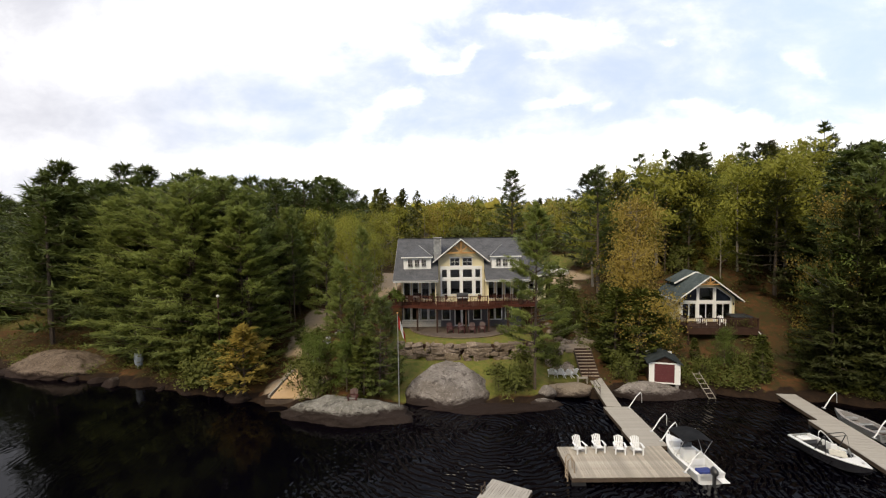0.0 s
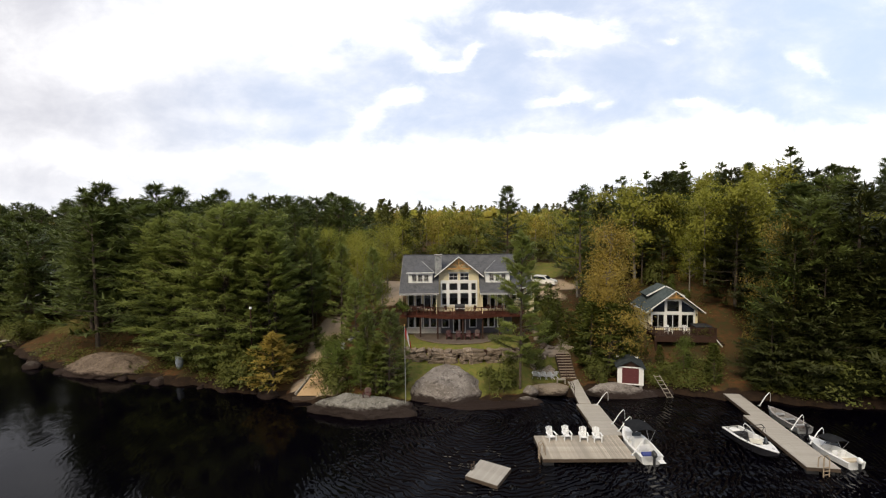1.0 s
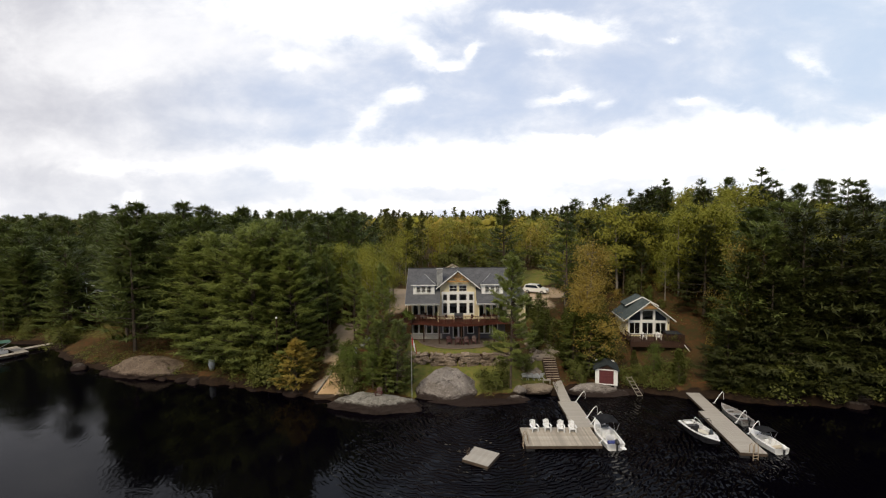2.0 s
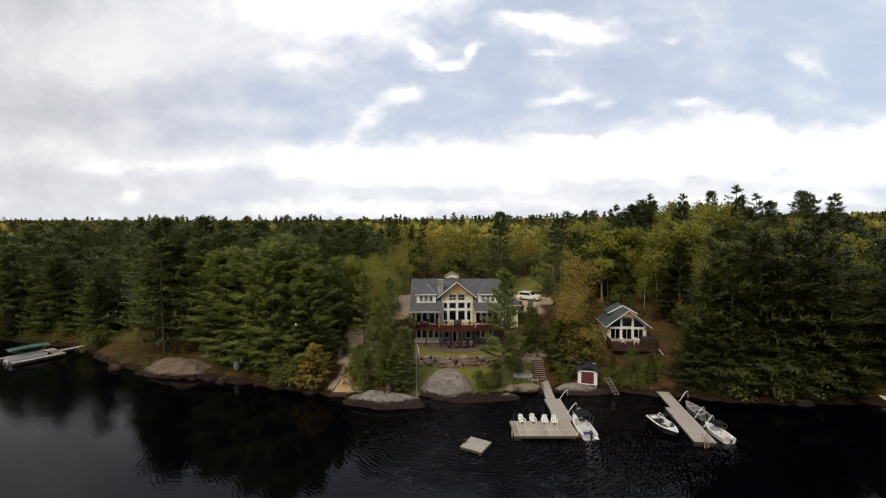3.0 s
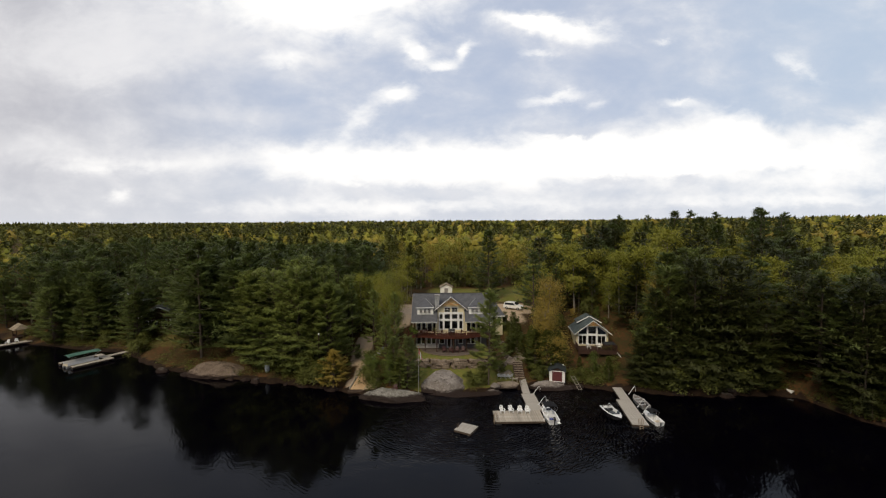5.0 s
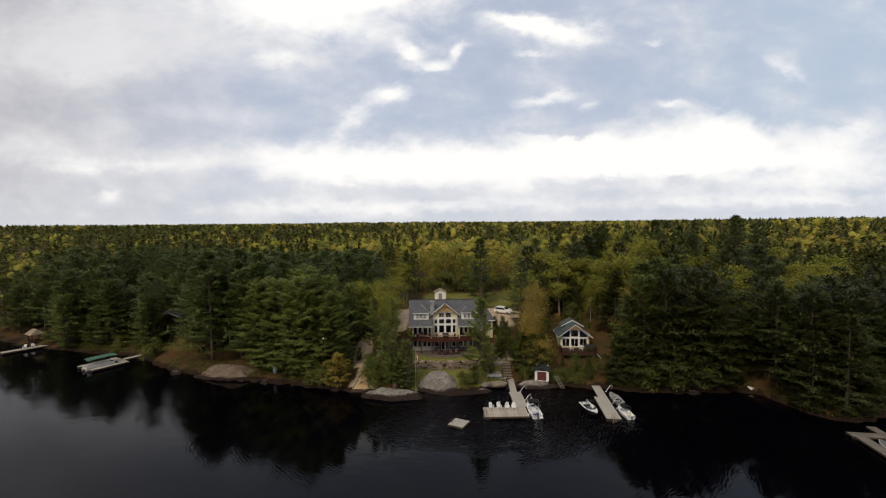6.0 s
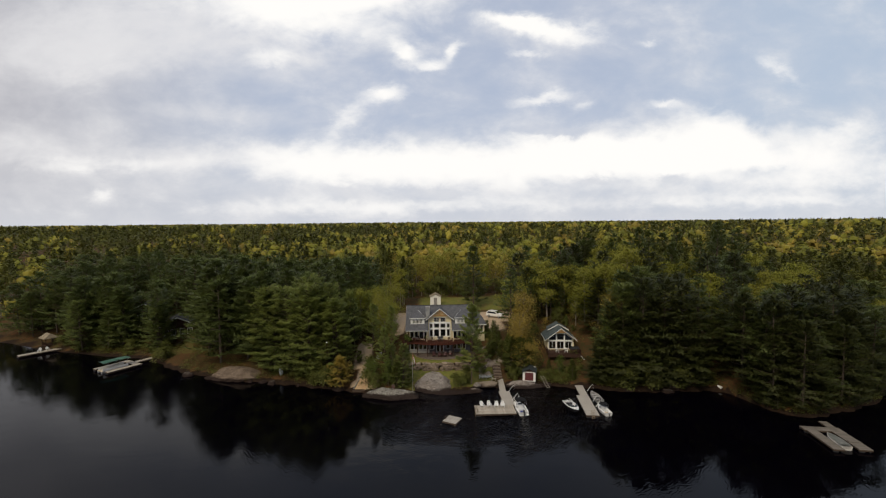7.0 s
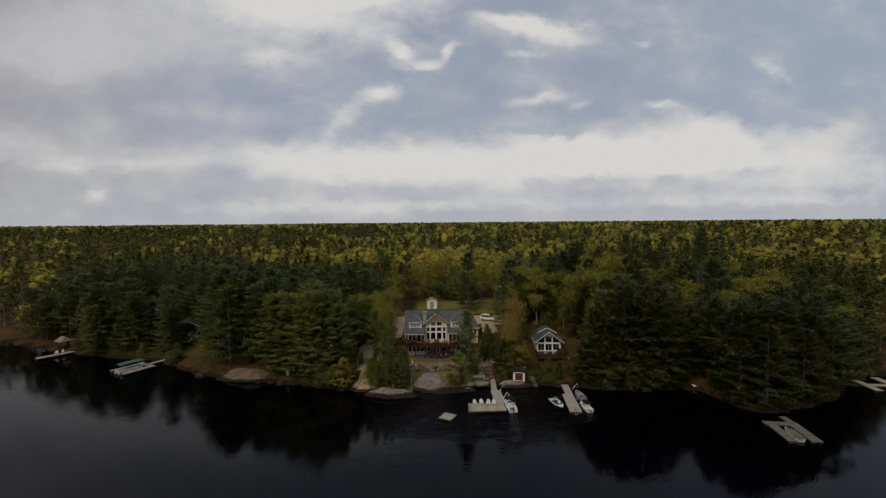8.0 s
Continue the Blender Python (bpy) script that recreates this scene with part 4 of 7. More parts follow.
CLEAR = ((-6.8, 13.5, 30, 64), (-14, 22, 63, 82), (-5, 25, 80, 96), (-18.0, -7.0, 36, 57), (-14.6, -7.0, 36, 66), (8.5, 15, 38, 64), (15.0, 31.0, 38, 57), (-60, -53, 57, 68), (-104, -92, 66, 76), (-83, -74, 78, 87), (-68, -59, 68, 76))


def is_clear(x, y, grow=0.0):
    return any(a - grow < x < b + grow and c - grow < y < e + grow for a, b, c, e in CLEAR)


near_spots = []
for k in range(9000):
    if len(near_spots) >= 196:
        break
    x, y = tree_rng.uniform(-112, 92), tree_rng.uniform(26, 108)
    d = y - float(shore_y(x))
    if d < (8.0 if -60 < x < -38 else 3.0) or d > 48 or is_clear(x, y, 1.0) or (30 < x < 52 and d < 10):
        continue
    if any((x - a) ** 2 + (y - b) ** 2 < 3.4 ** 2 for a, b in near_spots):
        continue
    near_spots.append((x, y))
    r = tree_rng.random()
    front = d < 11 and x > -36
    if x < -11:
        kind = (("pine_soft", "pine_c", "pine_soft", "pine_b", "pine_a", "pine_c", "pine_soft") if front else ("pine_m", "pine_n", "pine_m", "pine_n", "pine_m", "pine_m", "pine_n"))[int(r * 7)]
        up = tree_rng.uniform(14.0, 17.5)
    elif x < 22:
        kind = (("maple", "maple", "green", "maple", "pine_airy", "pine_a") if front else ("maple_m", "maple_m", "green", "maple_m", "pine_m", "maple_m"))[int(r * 6)]
        up = tree_rng.uniform(10, 13.5)
    else:
        kind = ("maple_m", "hemlock", "pine_n", "pine_m", "maple_m", "hemlock")[int(r * 6)]
        up = tree_rng.uniform(12, 15.5)
    plant(kind, x, y, min(float(land(x, y)) + up, 27.0 if x > 22 else tree_rng.uniform(20.6, 22.6)), tree_rng.uniform(0.9, 1.15))


# ---- the woods behind, to the horizon ----
def clump_form():
    """Triangles of a small round form, as an array."""
    bm = bmesh.new()
    bmesh.ops.create_icosphere(bm, subdivisions=1, radius=1.0)
    tri = np.array([[v.co[:] for v in f.verts] for f in bm.faces])
    bm.free()
    return tri


CLUMP = clump_form()


def unit(v):
    return v / (np.linalg.norm(v, axis=-1, keepdims=True) + 1e-9)


def far_broadleaf(rng, n, H, R, size, clumps, core):
    """A crown of lumpy masses, each clad in sprays: triangles and their corner normals."""
    Q, N = [], []
    for k in range(clumps):
        rel = (k + 0.5) / clumps
        a = k * 2.4 + rng.uniform(-0.5, 0.5)
        out = R * 0.62 * math.sqrt(1 - rel) * rng.uniform(0.8, 1.15)
        c = np.array([out * math.cos(a), out * math.sin(a), H * (0.36 + 0.50 * rel) + rng.uniform(-0.05, 0.05) * H])
        r = R * rng.uniform(0.34, 0.56) * np.array([1, 1, 0.85])
        T = CLUMP
        bump = 1 + 0.30 * np.sin(T[..., :1] * 5.1 + k) * np.sin(T[..., 1:2] * 4.3 + 2 * k) + 0.15 * np.sin(T[..., 2:] * 6.0 + k)
        body = T * bump * r * core
        m = max(4, n // clumps)
        D = rand_dirs(rng, m)
        D[:, 2] = np.abs(D[:, 2]) * 1.1 - 0.35
        foot = unit(D) * r * rng.uniform(0.62, 0.98, (m, 1))
        spray = leaf_quads(rng, foot, D + rng.normal(size=(m, 3)) * 0.5 + np.array([0, 0, 0.0 if core else 0.7]), 0.4, size * rng.uniform(0.6, 1.25, m), size * 0.62 * rng.uniform(0.7, 1.3, m))
        for part_q in (body, spray) if core else (spray,):
            mid = part_q if part_q is body else np.repeat(part_q.mean(1)[:, None], 3, 1)
            nor = unit(unit(mid) * 0.6 + unit(mid + c - np.array([0, 0, H * 0.40])) * 0.6 + np.array([0, 0, 0.2]) + np.repeat(rng.normal(size=(len(part_q), 1, 3)) * 0.09, 3, 1))
            g = np.cross(part_q[:, 1] - part_q[:, 0], part_q[:, 2] - part_q[:, 0])
            flip = (g * nor[:, 0]).sum(1) < 0
            part_q, nor = part_q.copy(), nor.copy()
            part_q[flip], nor[flip] = part_q[flip][:, ::-1], nor[flip][:, ::-1]
            Q.append(part_q + c)
            N.append(nor)
    return np.concatenate(Q), np.concatenate(N).reshape(-1, 3)


def far_conifer(rng, n, H, R, size):
    """A ragged pine seen from afar, in uneven tiers."""
    rel = rng.uniform(0.0, 1.0, n) ** 0.85
    tiers = 0.72 + 0.28 * np.sin(rel * rng.uniform(22, 30) + rng.uniform(0, 6))
    a = rng.uniform(0, math.tau, n)
    lop = 1 + 0.3 * np.sin(a * 2 + rng.uniform(0, 6)) * np.sin(rel * 9 + rng.uniform(0, 6))
    rad = R * (1 - rel) ** 0.6 * tiers * lop * rng.uniform(0.3, 1.0, n)
    C = np.stack([rad * np.cos(a), rad * np.sin(a), H * (0.16 + 0.82 * rel)], -1)
    D = np.stack([np.cos(a), np.sin(a), rng.uniform(-0.15, 0.6, n)], -1) + rng.normal(size=(n, 3)) * 0.4
    C[:2], D[:2] = np.array([0, 0, H * 0.92]) + rng.normal(size=(2, 3)) * 0.1, (0, 0, 1)
    return soft_normals(leaf_quads(rng, C - D * size * 0.3, D, 0.5, size * rng.uniform(0.7, 1.3, n), size * 0.55 * rng.uniform(0.7, 1.3, n)), H * 0.4)


TINTS = {True: ((0.068, 0.078, 0.019), (0.088, 0.096, 0.024), (0.115, 0.120, 0.030)),
         False: ((0.300, 0.290, 0.040), (0.360, 0.310, 0.050), (0.225, 0.230, 0.036), (0.330, 0.250, 0.050), (0.165, 0.176, 0.032))}


def leafy_share(x, y):
    """How much of the woods at a place is young maple: most behind the house, little on the west shore."""
    belt = math.exp(-((x - 32) / 100) ** 2) * float(smooth_step(y, 82, 104)) * (1 - float(smooth_step(y, 240, 560)))
    shade = 0.22 * math.exp(-((x - 75) / 35) ** 2 - ((y - 70) / 35) ** 2)
    west = 0.46 * float(smooth_step(-x, 35, 90)) * (1 - float(smooth_step(y, 400, 1300)))
    return 0.46 + 0.50 * belt - west - shade + 1.35 * noise.noise((x * 0.017, y * 0.017, 3.0)) + 0.5 * noise.noise((x * 0.006, y * 0.006, 8.0))


def woods(name, label, count, near, far, n, size, H, R, seed, clumps, core, log_spread=False, trunks=True):
    rng = np.random.default_rng(seed)
    forms = {True: [far_conifer(rng, n, H, R * 0.95, size) for _ in range(7)], False: [far_broadleaf(rng, int(n * (0.85 if core else 1.25)), H, R * (1.3 if core else 1.05), size * (0.85 if core else 0.66), clumps, core) for _ in range(7)]}
    Q, T, N, wood = [], [], [], []
    made = 0
    for _ in range(count * 12):
        if made >= count:
            break
        u = rng.random()
        dist = near * (far / near) ** u if log_spread else math.sqrt(near ** 2 + u * (far ** 2 - near ** 2))
        ang = radians(rng.uniform(-56, 56))
        x, y = dist * math.sin(ang), -50 + dist * math.cos(ang)
        d = y - float(shore_y(x))
        if d < 5 or is_clear(x, y, 1.5) or (-112 < x < 92 and d < 46):
            continue
        con = rng.random() > leafy_share(x, y)
        s = rng.uniform(0.78, 1.15) * (1.0 + (dist / 1500 if log_spread else 0)) * (1.08 if con else 0.92)
        a = rng.uniform(0, math.tau)
        c, sn = math.cos(a) * s, math.sin(a) * s
        q, nor = forms[con][rng.integers(7)]
        z = float(land(x, y))
        v = np.stack([q[..., 0] * c - q[..., 1] * sn, q[..., 0] * sn + q[..., 1] * c, q[..., 2] * min(s, 1.25)], -1) + np.array([x, y, z])
        Q.append(v)
        ca, sa = math.cos(a), math.sin(a)
        N.append(np.stack([nor[:, 0] * ca - nor[:, 1] * sa, nor[:, 0] * sa + nor[:, 1] * ca, nor[:, 2]], -1))
        t = TINTS[con][rng.integers(len(TINTS[con]))]
        T.append(np.tile(np.array([*t, 1.0]) * np.array([*([rng.uniform(0.75, 1.2)] * 3), 1]), (len(v) * 3, 1)))
        wood.append(np.zeros(len(v), np.int32))
        if trunks:
            r = 0.16
            for k in range(3):
                a0, a1 = k * math.tau / 3, (k + 1) * math.tau / 3
                p = np.array([(x + r * math.cos(b), y + r * math.sin(b), zz) for b, zz in ((a0, z - 0.5), (a1, z - 0.5))] + [(x, y, z + H * 0.85)])
                Q.append(p[None])
                N.append(np.tile([math.cos((a0 + a1) / 2), math.sin((a0 + a1) / 2), 0.0], (3, 1)))
                T.append(np.tile([0.1, 0.1, 0.1, 1.0], (3, 1)))
                wood.append(np.ones(1, np.int32))
        made += 1
    me = quad_mesh(name, np.concatenate(Q), M_FOREST, np.concatenate(N))
    me.materials.append(M_BARK_PALE)
    me.polygons.foreach_set("material_index", np.concatenate(wood))
    at = me.color_attributes.new("tint", "FLOAT_COLOR", "POINT")
    at.data.foreach_set("color", np.concatenate(T).astype(np.float32).ravel())
    return tagged(link(name, me, None), label, "forest", kind="stuff")


woods("woods", "mixed spring woods of pine and yellow-green broadleaf trees", 480, 95, 165, 540, 0.60, 13.0, 3.3, 5, 13, 0)
woods("middle_woods", "mixed woods beyond the house, pine and young maple", 1000, 162, 285, 210, 0.90, 13.0, 3.5, 8, 8, 0.62)
woods("far_woods", "distant mixed forest canopy, dark green and yellow-green", 2500, 240, 800, 66, 1.7, 14, 4.8, 6, 3, 0.8, False, False)
woods("horizon_woods", "forest stretching flat to the horizon", 3600, 700, 4000, 26, 4.0, 14, 7.5, 7, 2, 0.85, True, False)


# undergrowth along the water
brush_rng = np.random.default_rng(31)
for x0, x1, count in ((-30, -19, 8), (-62, -58, 1), (30, 52, 26), (53, 92, 30)):
    for k in range(count):
        x = brush_rng.uniform(x0, x1)
        y = float(shore_y(x)) + (brush_rng.uniform(0.7, 3.2) if x < 34 else brush_rng.uniform(0.3, 1.8))
        plant(("shrub", "cedar", "shrub", "shrub")[k % 4] if x < 0 else ("hemlock", "cedar", "shrub", "hemlock")[k % 4], x, y, float(land(x, y)) + brush_rng.uniform(1.6, 4.2), brush_rng.uniform(1.0, 1.5))

for k in range(12):
    x = -61.0 + 2.7 * k + brush_rng.uniform(-0.8, 0.8)
    y = float(shore_y(x)) + (brush_rng.uniform(6.0, 9.0) if x > -38 else brush_rng.uniform(9.0, 11.5))
    if not is_clear(x, y):
        plant(("pine_m", "pine_soft", "pine_n", "pine_c")[k % 4] if x > -38 else ("pine_b", "pine_m")[k % 2], x, y, float(land(x, y)) + brush_rng.uniform(9, 15), brush_rng.uniform(1.0, 1.25))
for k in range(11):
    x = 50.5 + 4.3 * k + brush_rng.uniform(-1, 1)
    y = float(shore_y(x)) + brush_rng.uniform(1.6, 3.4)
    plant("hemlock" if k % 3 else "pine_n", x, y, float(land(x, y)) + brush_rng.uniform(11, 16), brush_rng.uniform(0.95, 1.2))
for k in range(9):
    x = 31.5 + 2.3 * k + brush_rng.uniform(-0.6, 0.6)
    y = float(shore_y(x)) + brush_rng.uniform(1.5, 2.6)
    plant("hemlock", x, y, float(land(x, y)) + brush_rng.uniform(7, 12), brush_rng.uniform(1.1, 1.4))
for k in range(9):
    x = -112 + 6.0 * k + brush_rng.uniform(-1.5, 1.5)
    y = float(shore_y(x)) + brush_rng.uniform(3.0, 6.0)
    if not is_clear(x, y):
        plant("pine_n" if k % 2 else "pine_m", x, y, float(land(x, y)) + brush_rng.uniform(11, 15), brush_rng.uniform(0.95, 1.2))
for k in range(15):
    x = -104 + 3.2 * k + brush_rng.uniform(-1.0, 1.0)
    y = float(shore_y(x)) + brush_rng.uniform(1.6, 4.0)
    if not is_clear(x, y):
        plant(("pine_c", "shrub", "pine_m")[k % 3], x, y, float(land(x, y)) + (brush_rng.uniform(9, 13) if k % 3 != 1 else 2.5), 1.1)
for k in range(16):
    x = -9.0 + 2.7 * k + brush_rng.uniform(-0.8, 0.8)
    y = 97.5 + brush_rng.uniform(-1.0, 2.0)
    plant(("shrub", "green", "maple_m", "shrub")[k % 4], x, y, float(land(x, y)) + brush_rng.uniform(2.5, 6.0), brush_rng.uniform(1.1, 1.5))
for k in range(22):
    x, y = brush_rng.uniform(19, 42), brush_rng.uniform(57, 70)
    if not is_clear(x, y):
        plant("shrub" if k % 3 else "shrub_gold", x, y, float(land(x, y)) + brush_rng.uniform(1.5, 3.5), brush_rng.uniform(0.9, 1.4))

for k in range(12):
    x, y = brush_rng.uniform(30, 42), brush_rng.uniform(53, 66)
    if not is_clear(x, y):
        plant(("maple_m", "pine_n", "maple_m")[k % 3], x, y, float(land(x, y)) + brush_rng.uniform(10, 14), brush_rng.uniform(0.7, 1.0))



def undergrowth(count, seed):
    """Low leafy tufts and saplings over the banks and the forest floor."""
    rng = np.random.default_rng(seed)
    C, D, L = [], [], []
    made = 0
    while made < count:
        x = rng.uniform(-112, 92) if made % 5 else rng.uniform(19, 42)
        y = float(shore_y(x)) + 0.4 + rng.exponential(7.0)
        d = y - float(shore_y(x))
        if d > 30 or (-6.8 < x < 12.6 and y < 82) or (-15.8 < x < -10.4) or (12 < x < 20 and 39 < y < 43) or (20.8 < x < 28.5 and 43 < y < 54) or foot_path(x, y) < 1.2 or y > 68:
            continue
        if -60 < x < -33 and d < 7 and made % 3:
            if rng.random() < 0.97:
                continue
        if noise.noise((x * 0.22, y * 0.22, 5.0)) < -0.18:
            continue
        made += 1
        tall = rng.uniform(0.2, 0.9) * (1.6 if rng.random() < 0.12 else 1.0)
        n = int(rng.integers(7, 13))
        foot = np.array([x, y, float(land(x, y))])
        C.append(foot + rng.normal(size=(n, 3)) * np.array([0.30, 0.30, 0.0]) * (0.5 + tall) + np.array([0, 0, 1]) * rng.uniform(0.05, tall, (n, 1)))
        D.append(rng.normal(size=(n, 3)) * np.array([1, 1, 0.4]) + np.array([0, 0, 0.35]))
        L.append(rng.uniform(0.14, 0.28, n))
    C, D, L = np.concatenate(C), np.concatenate(D), np.concatenate(L)
    q = leaf_quads(rng, C, D, 0.6, L, L * 0.7)
    g = np.cross(q[:, 1] - q[:, 0], q[:, 2] - q[:, 0])
    q[g[:, 2] < 0] = q[g[:, 2] < 0][:, ::-1]
    nor = np.repeat(np.array([[0.0, -0.25, 1.0]]), len(q) * 3, axis=0) + np.repeat(rng.normal(size=(len(q), 3)) * 0.2, 3, axis=0)
    nor /= np.linalg.norm(nor, axis=1, keepdims=True)
    return tagged(link("undergrowth", quad_mesh("undergrowth", q, M_LEAF_OLIVE, nor), None), "low green undergrowth scattered over brown leaf litter", "undergrowth", kind="stuff")


undergrowth(7000, 44)

# ---- rocks ----
def rock(name, label, centre, size, seed, turn=0.0, detail=4, material=None, cuts=9, rough=0.18):
    bm = boulder(size, seed, detail, rough, cuts)
    ob = part(name, bm, material or M_ROCK, smooth=True)
    ob.matrix_world = pose(*centre, 0, 0, turn)
    return tagged(ob, label, "rock")


rock("rock", "large smooth grey granite dome rising from the water", (-0.5, 39.7, -2.0), (5.3, 4.6, 4.45), 1, 8, 5, M_ROCK, 3, 0.13)
rock("rock", "low dark wet ledge along the waterline", (2.2, 36.6, -0.35), (6.6, 1.5, 0.80), 12, 2, 5, M_ROCK_DARK)
rock("rock", "leaning grey boulder under the bank pine", (8.0, 38.3, 0.5), (0.9, 0.7, 0.7), 14, 30, 3)
rock("rock", "low pale lichen-spotted granite ledge at the waterline", (-7.2, 35.6, -0.35), (5.9, 2.5, 1.80), 2, 3, 5, M_LEDGE, 6, 0.2)
rock("rock", "sloping bare granite slab on the bank", (-39.0, 46.6, 0.1), (6.2, 2.9, 2.1), 3, -12, 5, M_ROCK_BROWN, 12)
rock("rock", "flat dark boulder beside the beach", (7.6, 37.0, 0.0), (1.5, 0.8, 0.55), 4, 0, 3)
rock("rock", "grey ledge below the small shed", (17.3, 38.75, -0.05), (3.7, 1.35, 1.12), 5, 0, 4)
rng_rock = np.random.default_rng(9)
for k in range(24):
    x = rng_rock.choice([rng_rock.uniform(-62, -11), rng_rock.uniform(13, 52)])
    s = rng_rock.uniform(0.35, 1.1)
    rock("shore_rock", "small rounded shore rock at the waterline", (x, float(shore_y(x)) + rng_rock.uniform(-0.3, 0.7), rng_rock.uniform(-0.22, 0.05)), (s * 1.6, s * 1.1, s * 0.75), k + 20, rng_rock.uniform(0, 180), 3, M_ROCK_DARK)


# ---- docks, boats and what stands on them ----
M_CHAIR_RED = plain("red_chair_paint", (0.040, 0.007, 0.008), (0.060, 0.010, 0.010), 2.0, 0.5)
M_GEL = plain("white_gelcoat", (0.74, 0.75, 0.76), (0.80, 0.80, 0.80), 1.5, 0.25, bump=0.02)
M_GEL_BLACK = plain("black_gelcoat", (0.012, 0.012, 0.016), (0.03, 0.03, 0.035), 1.5, 0.2, bump=0.02)
M_BLACK = plain("black_plastic", (0.012, 0.012, 0.014), (0.03, 0.03, 0.032), 3.0, 0.45)
M_CANVAS = plain("dark_canvas", (0.022, 0.024, 0.028), (0.045, 0.046, 0.052), 2.0, 0.85)
M_GREEN = plain("green_canvas", (0.10, 0.22, 0.17), (0.16, 0.30, 0.24), 1.0, 0.8)
M_ALU = plain("brushed_aluminium", (0.50, 0.51, 0.52), (0.62, 0.62, 0.63), 1.0, 0.42, 0.7)
M_BLUE = plain("blue_seat_vinyl", (0.02, 0.03, 0.16), (0.03, 0.05, 0.22), 2.0, 0.5)
M_TAN = plain("tan_seat_vinyl", (0.45, 0.38, 0.28), (0.55, 0.48, 0.38), 2.0, 0.6)
M_CLEAR = glass_material("windscreen_glass", (0.05, 0.06, 0.07))
M_TYRE = plain("tyre_rubber", (0.014, 0.014, 0.015), (0.03, 0.03, 0.03), 4.0, 0.9)


def plank_deck(owner, x0, x1, y0, y1, z, along="y", width=0.14, gap=0.014, thick=0.04, material=None):
    """Planks side by side over a rectangle of the owner's own space."""
    n = max(1, round(((x1 - x0) if along == "y" else (y1 - y0)) / width))
    w = ((x1 - x0) if along == "y" else (y1 - y0)) / n
    L = (y1 - y0) if along == "y" else (x1 - x0)
    me = None
    for k in range(n):
        if me is None:
            b = box(-w / 2 + gap / 2, w / 2 - gap / 2, -L / 2, L / 2, -thick, 0) if along == "y" else box(-L / 2, L / 2, -w / 2 + gap / 2, w / 2 - gap / 2, -thick, 0)
            ob = part("plank", b, material or M_PLANK, owner)
            me = ob.data
        else:
            ob = link("plank", me, None, owner)
        c = (k + 0.5) * w
        ob.location = (x0 + c, (y0 + y1) / 2, z + (k * 7 % 5) * 0.0012) if along == "y" else ((x0 + x1) / 2, y0 + c, z + (k * 7 % 5) * 0.0012)


def dock_section(owner, x0, x1, y0, y1, z=0.5, along="y", width=0.14, posts=True, material=None):
    plank_deck(owner, x0, x1, y0, y1, z, along, width, material=material)
    bm = bmesh.new()
    for a, b in (((x0, y0 + 0.03), (x1, y0 + 0.03)), ((x0, y1 - 0.03), (x1, y1 - 0.03)), ((x0 + 0.03, y0 + 0.07), (x0 + 0.03, y1 - 0.07)), ((x1 - 0.03, y0 + 0.07), (x1 - 0.03, y1 - 0.07)), (((x0 + x1) / 2, y0 + 0.07), ((x0 + x1) / 2, y1 - 0.07))):
        beam((*a, z - 0.16), (*b, z - 0.16), 0.06, 0.22, bm)
    part("frame", bm, M_PLANK_DARK, owner, "dark weathered frame under the planks")
    if posts:
        for px, py in ((x0 + 0.15, y0 + 0.15), (x1 - 0.15, y0 + 0.15), (x0 + 0.15, y1 - 0.15), (x1 - 0.15, y1 - 0.15)):
            part("float", box(px - 0.14, px + 0.5 * (1 if px < (x0 + x1) / 2 else -1) + 0.14, py - 0.12, py + 0.12, -0.25, z - 0.27, bevel=0.03), M_BLACK, owner, "black plastic float")


main_dock = thing("dock", "L-shaped weathered wooden dock with wide swimming platform", "dock", pose(0.2, 0, 0))
dock_section(main_dock, 6.45, 12.9, 25.9, 29.3, 0.5, "y", 0.15)
dock_section(main_dock, 11.35, 13.35, 29.31, 31.6, 0.5, "x", 0.15, False, M_PLANK_TAN)
dock_section(main_dock, 11.45, 13.40, 31.61, 35.3, 0.5, "x", 0.15, True, M_PLANK_TAN)
ramp = thing("gangway", "narrow plank gangway from the dock to the shore steps", "gangway", pose(12.45, 35.31, 0.5, 3.2, 0, -3.5))
dock_section(ramp, -0.55, 0.55, 0, 5.5, 0.04, "x", 0.15, False, M_PLANK_TAN)
for sx in (-0.6,):
    bm = bmesh.new()
    for p, q in (((sx, 1.6, 0.0), (sx, 1.6, 0.95)), ((sx, 3.4, 0.0), (sx, 3.4, 0.95)), ((sx, 5.2, 0.0), (sx, 5.2, 0.95)), ((sx, 1.6, 0.95), (sx, 5.2, 0.95)), ((sx, 1.6, 0.55), (sx, 5.2, 0.55))):
        tube([p, q], 0.022, 6, bm)
    part("handrail", bm, M_DARKWOOD, ramp, "thin dark metal handrail")


